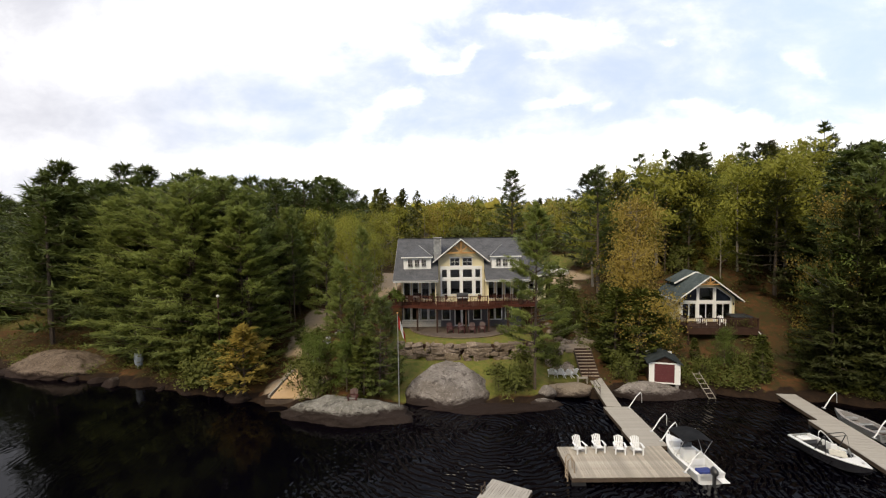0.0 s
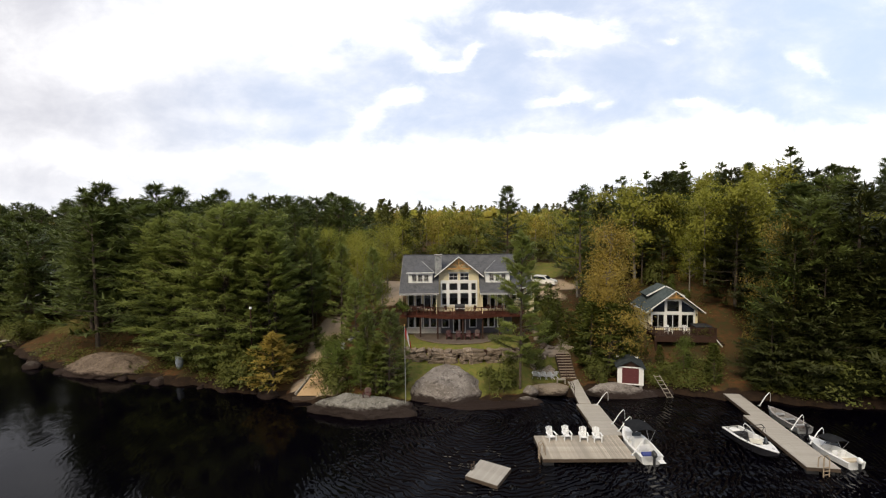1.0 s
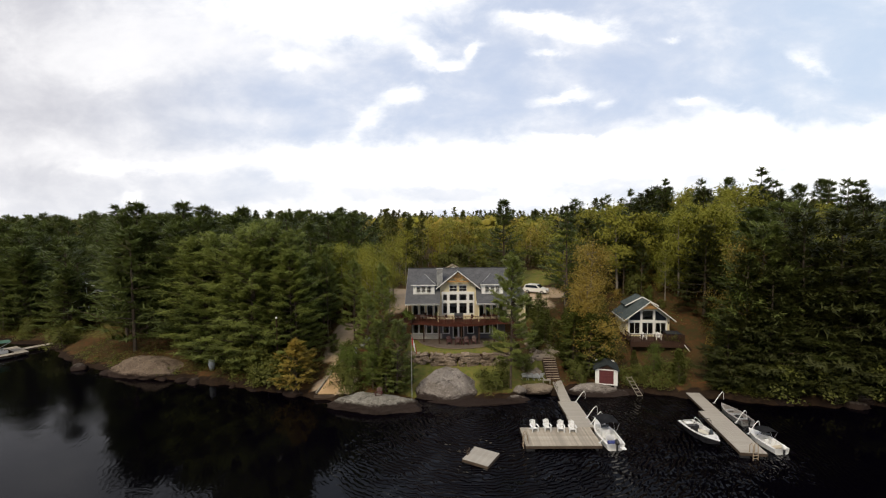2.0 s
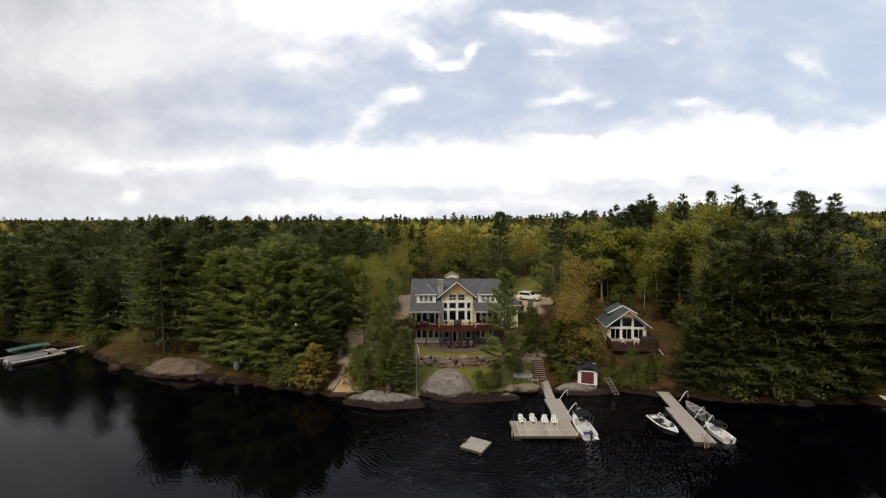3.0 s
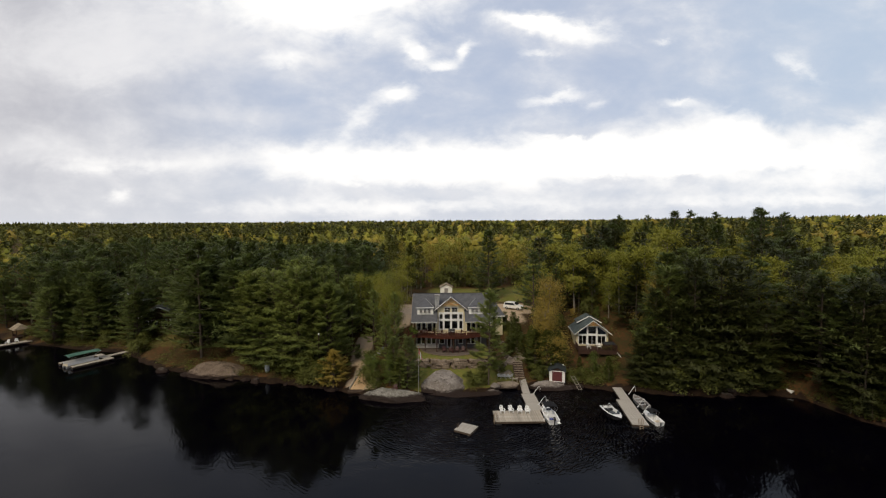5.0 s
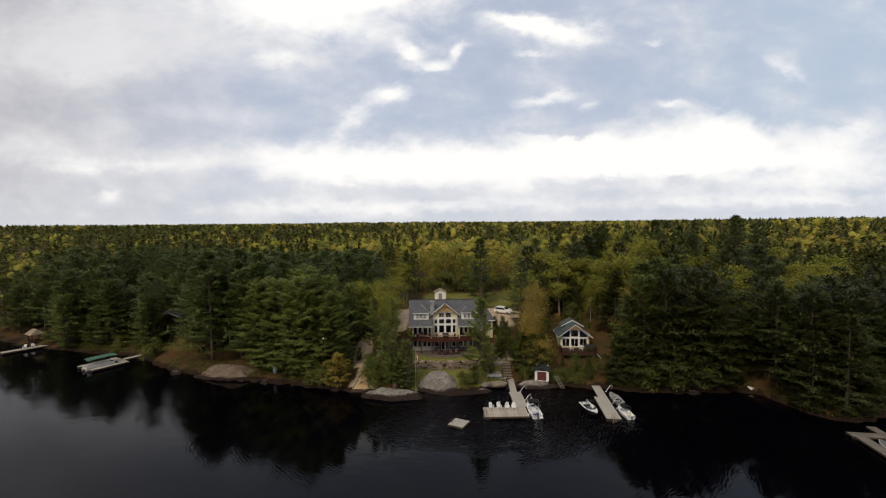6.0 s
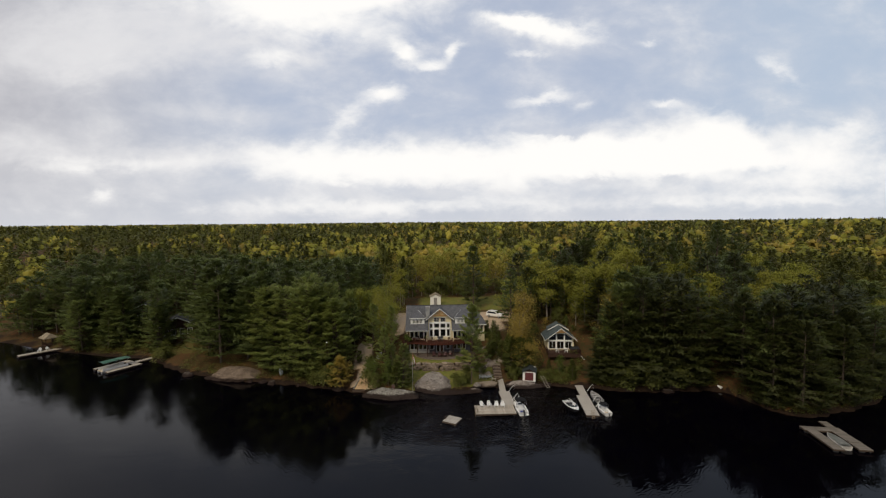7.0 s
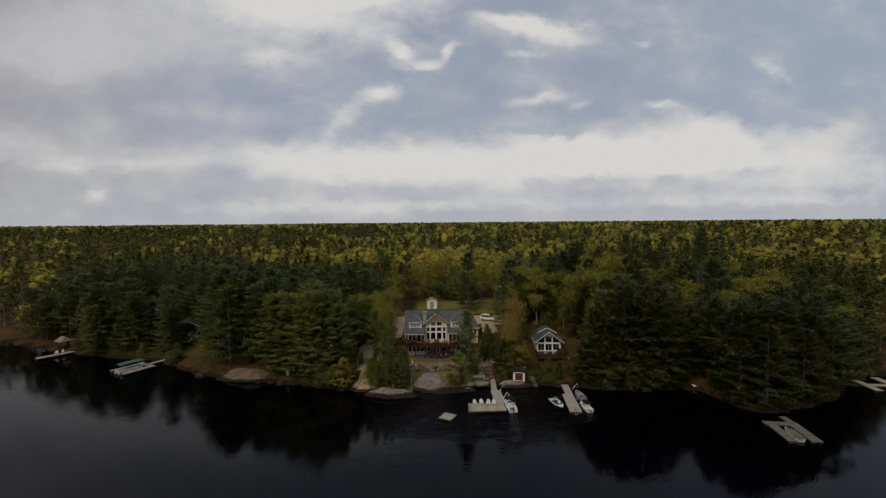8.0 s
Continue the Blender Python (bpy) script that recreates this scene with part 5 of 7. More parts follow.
def adirondack(material, label, name="adirondack_chair", group="white chairs on the dock"):
    """A slatted garden chair that faces -y, feet on z 0."""
    t = thing(name, label, "chair", group=group)
    for k in range(5):
        x = -0.20 + k * 0.10
        hgt = 0.98 - 0.035 * abs(k - 2) ** 1.5
        part("back_slat", beam((x, 0.20, 0.26), (x * 1.25, 0.52, hgt), 0.085, 0.022, up=(0, 1, 0)), material, t)
    for k in range(5):
        y = -0.30 + k * 0.105
        part("seat_slat", box(-0.27, 0.27, y - 0.045, y + 0.045, 0.355 - k * 0.024, 0.378 - k * 0.024), material, t)
    for s in (-1, 1):
        part("arm", slab([(s * 0.26, -0.40, 0.55), (s * 0.42, -0.38, 0.55), (s * 0.40, 0.22, 0.55), (s * 0.30, 0.34, 0.55)], (0, 0, 0.025)), material, t)
        part("front_leg", box(s * 0.30 - 0.045, s * 0.30 + 0.045, -0.34, -0.30, 0, 0.55), material, t)
        part("rear_leg", beam((s * 0.285, -0.32, 0.33), (s * 0.285, 0.52, 0.05), 0.025, 0.11), material, t)
    part("back_rail", box(-0.28, 0.28, 0.29, 0.32, 0.50, 0.58), material, t)
    return t


chair = adirondack(M_GEL, "white slatted garden chair facing the lake on the dock")
chair.scale = (0.9, 0.9, 0.9)
chair.location, chair.rotation_euler = (7.85, 28.65, 0.51), (0, 0, radians(12))
for x, y, a in ((9.05, 28.75, 4), (10.25, 28.55, -10), (11.25, 28.45, -4)):
    copy_thing(chair, pose(x, y, 0.51, 0, 0, a))


def swim_ladder(m, label="brown swim ladder at the edge of the dock"):
    t = thing("swim_ladder", label, "ladder", m)
    for s in (-0.22, 0.22):
        part("rail", tube([(s, 0.25, 0.0), (s, 0.22, 0.65), (s, 0.05, 0.85), (s, -0.12, 0.70), (s, -0.14, -0.75)], 0.035, 6), M_STEP, t)
    for z in (-0.6, -0.35, -0.1, 0.15):
        part("rung", tube([(-0.22, -0.14, z), (0.22, -0.14, z)], 0.03, 6), M_STEP, t)
    return t


swim_ladder(pose(6.67, 26.6, 0.5, 0, 0, -90))
swim_ladder(pose(24.9, 24.5, 0.5, 0, 0, 8))


def mooring_whip(m, lean=1):
    """A bent white arm that holds a boat off the dock."""
    t = thing("mooring_arm", "white bent mooring arm at the dock edge", "mooring arm", m, "mooring arms")
    part("base", box(-0.10, 0.10, -0.10, 0.10, 0, 0.05, bevel=0.01), M_ALU, t)
    part("arm", tube([(0, 0, 0.04), (0.12 * lean, 0, 0.18), (0.62 * lean, 0.1, 0.85), (0.95 * lean, 0.15, 1.15), (1.05 * lean, 0.15, 1.0)], [0.04, 0.04, 0.036, 0.032, 0.028], 7), M_GEL, t)
    part("rope", tube([(1.05 * lean, 0.15, 1.0), (1.07 * lean, 0.15, 0.35)], 0.015, 5), M_GEL, t)
    return t


mooring_whip(pose(13.4, 35.0, 0.5))
mooring_whip(pose(13.4, 31.2, 0.5))
mooring_whip(pose(13.4, 29.9, 0.5))
mooring_whip(pose(13.0, 26.3, 0.5))


def hull(owner, L, B, H, outside, inside, fore=0.66, sharp=2.2, draft=0.25, chine=0.3):
    """Hull, rim and cockpit of a boat whose stern is at y 0 and bow at y L, floating at z 0."""
    ts = [k / 14 for k in range(15)]

    def half(t):
        return B / 2 * max(0.015, (0.90 + 0.10 * min(1, t / 0.35)) * (1 - max(0.0, (t - 0.42) / 0.58) ** sharp))

    def top(t):
        return H * (1 + 0.28 * t * t)

    def keel(t):
        return -draft + (H + draft * 0.6) * max(0.0, (t - 0.7) / 0.3) ** 2.2
    bm = bmesh.new()
    rows = []
    for t in ts:
        w, y, zt, zk = half(t), t * L, top(t), keel(t)
        zc = zk + (zt - zk) * chine
        rows.append([bm.verts.new(p) for p in ((-w, y, zt), (-w * 0.86, y, zc), (0, y, zk), (w * 0.86, y, zc), (w, y, zt))])
    for a, b in zip(rows, rows[1:]):
        for k in range(4):
            bm.faces.new((a[k], a[k + 1], b[k + 1], b[k]))
    bm.faces.new(rows[0][::-1])
    part("hull", bm, outside, owner, smooth=False)
    bm = bmesh.new()
    rows = []
    for t in ts:
        w, y, zt = half(t), t * L, top(t)
        wi = max(0.01, w - 0.17)
        rows.append([bm.verts.new(p) for p in ((-w * 1.02, y, zt - 0.05), (-w * 1.02, y, zt + 0.01), (-wi, y, zt + 0.03), (-wi * 0.93, y, max(0.10, 0.28 * H)), (wi * 0.93, y, max(0.10, 0.28 * H)), (wi, y, zt + 0.03), (w * 1.02, y, zt + 0.01), (w * 1.02, y, zt - 0.05))])
    for i, (a, b) in enumerate(zip(rows, rows[1:])):
        closed = ts[i] >= fore
        for k in range(7):
            if closed and k in (2, 3, 4):
                if k == 3:
                    bm.faces.new((a[2], a[5], b[5], b[2]))
                continue
            bm.faces.new((a[k], a[k + 1], b[k + 1], b[k]))
        if ts[i] < fore <= ts[i + 1]:
            bm.faces.new((b[2], b[5], b[4], b[3]))
    bm.faces.new((rows[0][2], rows[0][3], rows[0][4], rows[0][5]))
    part("deck", bm, inside, owner, "white moulded deck and cockpit")
    return half, top


def outboard(owner, y=-0.1, z=0.55, s=1.0, material=None):
    bm = boulder((0.20 * s, 0.30 * s, 0.28 * s), 3, 2, 0.04)
    ob = part("motor_cowl", bm, material or M_BLACK, owner, "black outboard motor cowl", True)
    ob.location = (0, y - 0.22 * s, z + 0.32 * s)
    part("motor_leg", box(-0.06 * s, 0.06 * s, y - 0.32 * s, y - 0.12 * s, -0.5, z + 0.15 * s, bevel=0.02), M_BLACK, owner)
    return ob


def boat_seat(owner, x, y, z, material, w=0.5, back=1, name="seat"):
    bm = box(x - w / 2, x + w / 2, y - 0.24, y + 0.24, z, z + 0.3, bevel=0.03)
    box(x - w / 2, x + w / 2, y - 0.26 * back - 0.06, y - 0.26 * back + 0.06, z + 0.28, z + 0.72, bm, 0.03)
    return part(name, bm, material, owner)


def canopy(owner, x0, x1, y0, y1, z, material, foot=0.55, poles=True):
    bm = bmesh.new()
    nx, ny = 8, 8
    g = [[bm.verts.new((x0 + (x1 - x0) * i / nx, y0 + (y1 - y0) * j / ny, z + 0.22 * (1 - (2 * i / nx - 1) ** 2) - 0.10 * (2 * j / ny - 1) ** 2 + 0.03 * math.sin(j * math.pi))) for i in range(nx + 1)] for j in range(ny + 1)]
    for j in range(ny):
        for i in range(nx):
            bm.faces.new((g[j][i], g[j][i + 1], g[j + 1][i + 1], g[j + 1][i]))
    bmesh.ops.solidify(bm, geom=bm.faces[:], thickness=0.03)
    part("canopy", bm, material, owner, smooth=True)
    if poles:
        ym = (y0 + y1) / 2
        for s, x in ((-1, x0), (1, x1)):
            for y in (y0 + 0.1, y1 - 0.1):
                part("canopy_pole", tube([(x, ym, foot), (x, y, z - 0.03)], 0.018, 5), M_ALU, owner)


# white centre boat with a bimini, moored at the main dock
b = thing("motorboat", "white open motorboat with dark bimini moored at the dock", "boat", pose(14.25, 25.95, 0.05, 0, 0, 3) @ Matrix.Scale(0.88, 4))
hull(b, 5.1, 2.0, 0.62, M_GEL, M_GEL, 0.78)
part("console", box(-0.42, 0.42, 2.2, 2.7, 0.2, 1.0, bevel=0.06), M_GEL, b, "white steering console")
part("windscreen", box(-0.38, 0.38, 2.66, 2.70, 1.0, 1.32), M_CLEAR, b)
boat_seat(b, 0.0, 1.6, 0.18, M_GEL, 0.9)
part("cushion", box(-0.45, 0.45, 0.55, 1.0, 0.18, 0.52, bevel=0.04), M_BLUE, b, "bright blue cushioned bench")
part("bow_cushion", box(-0.5, 0.5, 3.3, 3.7, 0.18, 0.5, bevel=0.05), M_GEL, b)
canopy(b, -0.95, 0.95, 1.3, 3.3, 2.05, M_CANVAS)
outboard(b, -0.05, 0.6, 1.1)
part("swim_platform", box(0.35, 0.85, -0.55, 0.0, 0.30, 0.36, bevel=0.02), M_GEL, b)

# second dock, to which three boats are moored
side_dock = thing("dock", "long straight weathered dock with narrower shore end", "dock", pose(24.9, 24.6, 0, 0, 0, -7.5))
dock_section(side_dock, -1.0, 1.05, 0.0, 4.0, 0.5, "x", 0.15, True, M_PLANK_TAN)
dock_section(side_dock, -1.0, 1.05, 4.01, 8.1, 0.5, "x", 0.15, True, M_PLANK_TAN)
dock_section(side_dock, -0.35, 1.05, 8.11, 13.0, 0.5, "x", 0.15, True, M_PLANK_TAN)
mooring_whip(pose(27.6, 34.6, 0.5))
mooring_whip(pose(26.9, 30.0, 0.5))
mooring_whip(pose(26.6, 27.8, 0.5))
mooring_whip(pose(23.4, 28.6, 0.5), -1)

b = thing("speedboat", "black and white sport boat with wakeboard tower beside the dock", "boat", pose(22.50, 30.45, 0.05, 0, 0, -173.0) @ Matrix.Scale(0.86, 4))
hull(b, 5.2, 2.0, 0.66, M_GEL_BLACK, M_GEL, 0.70, 2.0)
part("cockpit_floor", box(-0.72, 0.72, 0.5, 3.5, 0.20, 0.23), M_BLACK, b, "dark cockpit carpet")
boat_seat(b, -0.45, 2.5, 0.22, M_GEL, 0.5)
boat_seat(b, 0.45, 2.5, 0.22, M_BLACK, 0.5)
part("rear_bench", box(-0.75, 0.75, 0.75, 1.2, 0.22, 0.58, bevel=0.05), M_BLACK, b, "black rear bench")
part("engine_cover", box(-0.40, 0.40, 0.15, 0.72, 0.22, 0.66, bevel=0.06), M_GEL, b)
for s in (-1, 1):
    part("windscreen", slab([(s * 0.10, 3.80, 0.76), (s * 0.84, 3.15, 0.74), (s * 0.78, 2.95, 1.06), (s * 0.10, 3.50, 1.10)], (0, 0.02, 0.02)), M_CLEAR, b)
    part("dashboard", box(min(s * 0.15, s * 0.75), max(s * 0.15, s * 0.75), 3.15, 3.45, 0.22, 0.78, bevel=0.04), M_BLACK, b)
part("tower", tube([(-0.96, 2.2, 0.7), (-0.86, 2.7, 1.8), (-0.55, 2.8, 2.05), (0.55, 2.8, 2.05), (0.86, 2.7, 1.8), (0.96, 2.2, 0.7)], 0.03, 7, tube([(-0.94, 3.0, 0.7), (-0.84, 2.8, 1.8), (0.84, 2.8, 1.8), (0.94, 3.0, 0.7)], 0.025, 7)), M_GEL_BLACK, b, "black tubular wakeboard tower")
part("cleat", box(-0.06, 0.06, 4.55, 4.70, 0.86, 0.93, bevel=0.01), M_ALU, b)

b = thing("fishing_boat", "grey aluminium fishing boat with motor behind the dock", "boat", pose(28.3, 30.4, 0.05, 0, 0, 1) @ Matrix.Scale(0.87, 4))
hull(b, 4.6, 1.7, 0.52, M_ALU, M_GREYWALL, 0.85)
for y in (0.8, 2.0, 3.2):
    part("bench", box(-0.68, 0.68, y - 0.15, y + 0.15, 0.30, 0.46, bevel=0.02), M_ALU, b)
outboard(b, -0.05, 0.5, 0.85)
part("gear", box(-0.3, 0.35, 1.2, 1.7, 0.15, 0.5, bevel=0.05), M_BLACK, b, "dark bundle of gear")
part("carpet", box(-0.62, 0.62, 0.2, 2.6, 0.155, 0.175), M_DOOR_RED, b, "dark red floor carpet")

b = thing("motorboat", "white runabout with folded dark canopy behind the dock", "boat", pose(27.65, 25.2, 0.05, 0, 0, 5) @ Matrix.Scale(0.73, 4))
hull(b, 5.0, 2.0, 0.62, M_GEL, M_GEL, 0.62)
for s in (-1, 1):
    boat_seat(b, s * 0.45, 2.0, 0.18, M_GEL, 0.5)
    part("windscreen", slab([(s * 0.1, 3.3, 0.78), (s * 0.9, 2.75, 0.72), (s * 0.82, 2.6, 1.08), (s * 0.1, 3.05, 1.12)], (0, 0.02, 0.02)), M_CLEAR, b)
part("rear_bench", box(-0.8, 0.8, 0.4, 0.9, 0.2, 0.6, bevel=0.05), M_TAN, b)
canopy(b, -0.95, 0.95, 1.6, 3.2, 1.75, M_CANVAS)
outboard(b, -0.05, 0.6, 1.1, M_GEL)

# swimming raft
raft = thing("swim_raft", "small square wooden swimming raft afloat on the lake", "raft", pose(2.75, 24.62, -0.16, 0, 0, -30))
dock_section(raft, -1.15, 1.15, -1.15, 1.15, 0.48, "y", 0.15, True, M_PLANK_TAN)
lad = thing("swim_ladder", "short wooden ladder on the raft", "ladder", pose(1.7, 24.95, 0.32, 0, 0, 60))
for s in (-0.2, 0.2):
    part("rail", box(s - 0.03, s + 0.03, -0.05, 0.02, -0.6, 0.45), M_PLANK_DARK, lad)
for z in (-0.3, 0.0, 0.3):
    part("rung", box(-0.2, 0.2, -0.04, 0.0, z, z + 0.06), M_PLANK_DARK, lad)

# docks of the neighbours
nd = thing("dock", "long narrow pale dock below the neighbour's gazebo", "dock", pose(-97.5, 63.2, 0, 0, 0, -38))
dock_section(nd, -0.9, 0.9, 0.0, 8.5, 0.5, "x", 0.25)
for k, (x, y) in enumerate(((-95.2, 66.5), (-94.3, 67.6))):
    copy_thing(chair, pose(x, y, 0.52, 0, 0, 20 + 30 * k))
nd = thing("dock", "U-shaped pale boat dock of the neighbour", "dock", pose(-70.0, 51.1, 0, 0, 0, -32))
dock_section(nd, -2.9, -1.8, 0.0, 5.6, 0.5, "x", 0.25)
dock_section(nd, 1.7, 2.9, 0.3, 5.6, 0.5, "x", 0.25)
dock_section(nd, -2.9, 2.9, 5.61, 6.9, 0.5, "y", 0.25)
dock_section(nd, -0.6, 0.6, 6.91, 12.5, 0.5, "x", 0.25, False)
b = thing("pontoon_boat", "white pontoon boat under long green canopy in its slip", "boat", pose(-70.2, 51.2, 0.0, 0, 0, -32) @ Matrix.Scale(0.85, 4))
for s in (-0.85, 0.85):
    part("pontoon", tube([(s + 0.3, 0.0, 0.1), (s + 0.3, 5.8, 0.1), (s + 0.3, 6.4, 0.3)], [0.3, 0.3, 0.05], 10), M_ALU, b)
part("deck", box(-0.9, 1.5, 0, 6.0, 0.42, 0.52), M_TAN, b)
part("fence", box(-0.92, -0.84, 0.2, 5.9, 0.52, 1.1), M_GEL, b)
part("fence", box(1.44, 1.52, 0.2, 5.9, 0.52, 1.1), M_GEL, b)
canopy(b, -1.1, 1.7, 0.3, 6.4, 2.5, M_GREEN, 1.0)

nd = thing("dock", "weathered U-shaped dock on the wooded point", "dock", pose(54.2, 12.6, 0, 0, 0, -11) @ Matrix.Scale(0.86, 4))
dock_section(nd, -1.5, 0.1, 0.0, 6.5, 0.5, "x", 0.25, True, M_PLANK_OLD)
dock_section(nd, 2.3, 4.2, 0.4, 6.5, 0.5, "x", 0.25, True, M_PLANK_OLD)
dock_section(nd, -1.8, 4.2, 6.51, 8.0, 0.5, "y", 0.25, True, M_PLANK_OLD)
dock_section(nd, 2.6, 3.9, 8.01, 10.5, 0.5, "x", 0.25, False, M_PLANK_OLD)
part("step", box(2.4, 4.1, 2.6, 3.3, 0.52, 0.62), M_PLANK_OLD, nd)
b = thing("moored_boat", "low boat under a faded grey cover in the slip", "boat", pose(55.15, 13.2, 0.05, 0, 0, -11) @ Matrix.Scale(0.80, 4))
hull(b, 5.0, 1.8, 0.55, M_PALEWALL, M_PALEWALL, 0.8)
bm = bmesh.new()
rows = []
for k in range(8):
    t = k / 7
    w = 0.86 * (1 - max(0.0, t - 0.5) ** 2 * 3.0)
    rows.append([bm.verts.new((w * q, 0.15 + 4.4 * t, 0.66 + 0.12 * t + 0.16 * (1 - q * q) * (0.6 + 0.4 * math.sin(t * 9)))) for q in (-1, -0.5, 0, 0.5, 1)])
for a, c in zip(rows, rows[1:]):
    for q in range(4):
        bm.faces.new((a[q], a[q + 1], c[q + 1], c[q]))
bmesh.ops.solidify(bm, geom=bm.faces[:], thickness=0.02)
part("cover", bm, plain("faded_grey_cover", (0.20, 0.21, 0.20), (0.30, 0.31, 0.29), 1.5, 0.85), b, "faded grey canvas cover", True)
nd = thing("dock", "pale U-shaped dock farther along the shore", "dock", pose(89.2, 30.2, 0, 0, 0, -6))
dock_section(nd, -4.2, -2.6, 0.0, 7.5, 0.5, "x", 0.25)
dock_section(nd, 1.0, 2.6, 0.0, 7.5, 0.5, "x", 0.25)
dock_section(nd, -4.2, 2.6, 2.4, 3.6, 0.504, "y", 0.25, False)
b = thing("canoe", "pale upturned canoe lying at the water's edge", "canoe", pose(52.3, 34.6, 0.75, 0, 180, 20))
hull(b, 3.6, 0.8, 0.36, M_GEL, M_GEL, 0.95, 2.0, 0.05)


# ---- house helpers ----
def roof_plane(name, quad, thick, material, owner, label=""):
    """A sloping slab with a UV of its own metres, eave edge first."""
    a, b, c, d = [Vector(p) for p in quad]
    nrm = (b - a).cross(d - a).normalized()
    if nrm.z < 0:
        nrm = -nrm
    bm = bmesh.new()
    pts = [a, b, c, d] if (c - d).length > 1e-4 else [a, b, c]
    lo = [bm.verts.new(p - nrm * thick) for p in pts]
    hi = [bm.verts.new(p) for p in pts]
    n = len(pts)
    bm.faces.new(hi)
    bm.faces.new(lo[::-1])
    for i in range(n):
        bm.faces.new((lo[i], lo[(i + 1) % n], hi[(i + 1) % n], hi[i]))
    bmesh.ops.recalc_face_normals(bm, faces=bm.faces)
    uv = bm.loops.layers.uv.new("UVMap")
    e = (b - a).normalized()
    f = nrm.cross(e)
    for face in bm.faces:
        for lp in face.loops:
            v = lp.vert.co - a
            lp[uv].uv = (v.dot(e), v.dot(f))
    return part(name, bm, material, owner, label)


def wall_panel(name, owner, x0, x1, z0, z1, y0, y1, holes, material, label="", top=None):
    """A wall along x with real openings (x0, x1, z0, z1). top(x): the height of a sloping upper edge."""
    xs = sorted({x0, x1, *[h[0] for h in holes], *[h[1] for h in holes]} | ({0.5 * (x0 + x1)} if top else set()))
    bm = bmesh.new()
    for a, b in zip(xs, xs[1:]):
        cuts = sorted((h[2], h[3]) for h in holes if h[0] <= a + 1e-6 and h[1] >= b - 1e-6)
        z = z0
        for lo, hi in cuts + [(None, None)]:
            ta, tb = (top(a), top(b)) if top and lo is None else ((z1, z1) if lo is None else (lo, lo))
            if min(ta, tb) > z + 1e-4 or max(ta, tb) > z + 1e-3:
                ta, tb = max(ta, z), max(tb, z)
                hexa(bm, [(a, y0, z), (b, y0, z), (b, y1, z), (a, y1, z), (a, y0, ta), (b, y0, tb), (b, y1, tb), (a, y1, ta)])
            z = hi
    return part(name, bm, material, owner, label)


def ring(x0, x1, z0, z1, y0, y1, w):
    """A frame of one piece round an opening."""
    bm = bmesh.new()
    loops = []
    for y in (y0, y1):
        loops.append([bm.verts.new(p) for p in ((x0, y, z0), (x1, y, z0), (x1, y, z1), (x0, y, z1))])
        loops.append([bm.verts.new(p) for p in ((x0 + w, y, z0 + w), (x1 - w, y, z0 + w), (x1 - w, y, z1 - w), (x0 + w, y, z1 - w))])
    for a, b in ((0, 1), (2, 3), (0, 2), (1, 3)):
        for k in range(4):
            j = (k + 1) % 4
            bm.faces.new((loops[a][k], loops[a][j], loops[b][j], loops[b][k]))
    return bm


def window(owner, x0, x1, z0, z1, y, cols=1, rows=1, edge=0.07, material=None, name="window", bars=0.03, glass=None):
    """A framed window in a wall that faces -y, with its glass set back."""
    fm = material or M_WHITE
    w = part(name, ring(x0, x1, z0, z1, y - 0.04, y + 0.08, edge), fm, owner)
    for k in range(1, cols):
        x = x0 + (x1 - x0) * k / cols
        part("glazing_bar", box(x - bars / 2, x + bars / 2, y - 0.02, y + 0.06, z0 + edge, z1 - edge), fm, w)
    for k in range(1, rows):
        z = z0 + (z1 - z0) * k / rows
        part("glazing_bar", box(x0 + edge, x1 - edge, y - 0.018, y + 0.058, z - bars / 2, z + bars / 2), fm, w)
    part("pane", box(x0 + edge * 0.5, x1 - edge * 0.5, y + 0.03, y + 0.045, z0 + edge * 0.5, z1 - edge * 0.5), glass or M_PANE, w)
    return w


def rail_run(owner, pts, z, material, height=0.95, gap=0.17, post=1.7):
    """A railing along points: posts, rails and balusters."""
    for p, q in zip(pts, pts[1:]):
        p, q = Vector(p), Vector(q)
        L = (q - p).length
        part("top_rail", beam((*p, z + height), (*q, z + height), 0.10, 0.05), material, owner)
        part("bottom_rail", beam((*p, z + 0.10), (*q, z + 0.10), 0.05, 0.05), material, owner)
        bm = bmesh.new()
        n = max(2, int(L / gap))
        for k in range(1, n):
            c = p.lerp(q, k / n)
            beam((c.x, c.y, z + 0.1), (c.x, c.y, z + height), 0.035, 0.035, bm)
        tagged(part("balusters", bm, material, owner), kind="stuff")
        part("post", box(p.x - 0.05, p.x + 0.05, p.y - 0.05, p.y + 0.05, z - 0.2, z + height + 0.06), material, owner)


# ---- the main house ----
HX, HY, FLOOR, GRADE, EAVE, RIDGE = 1.5, 50.4, 6.15, 3.3, 8.74, 12.86
house = thing("house", "large cream lake house with grey shingle roof and gabled window wall", "house", pose(0, 0, 0))
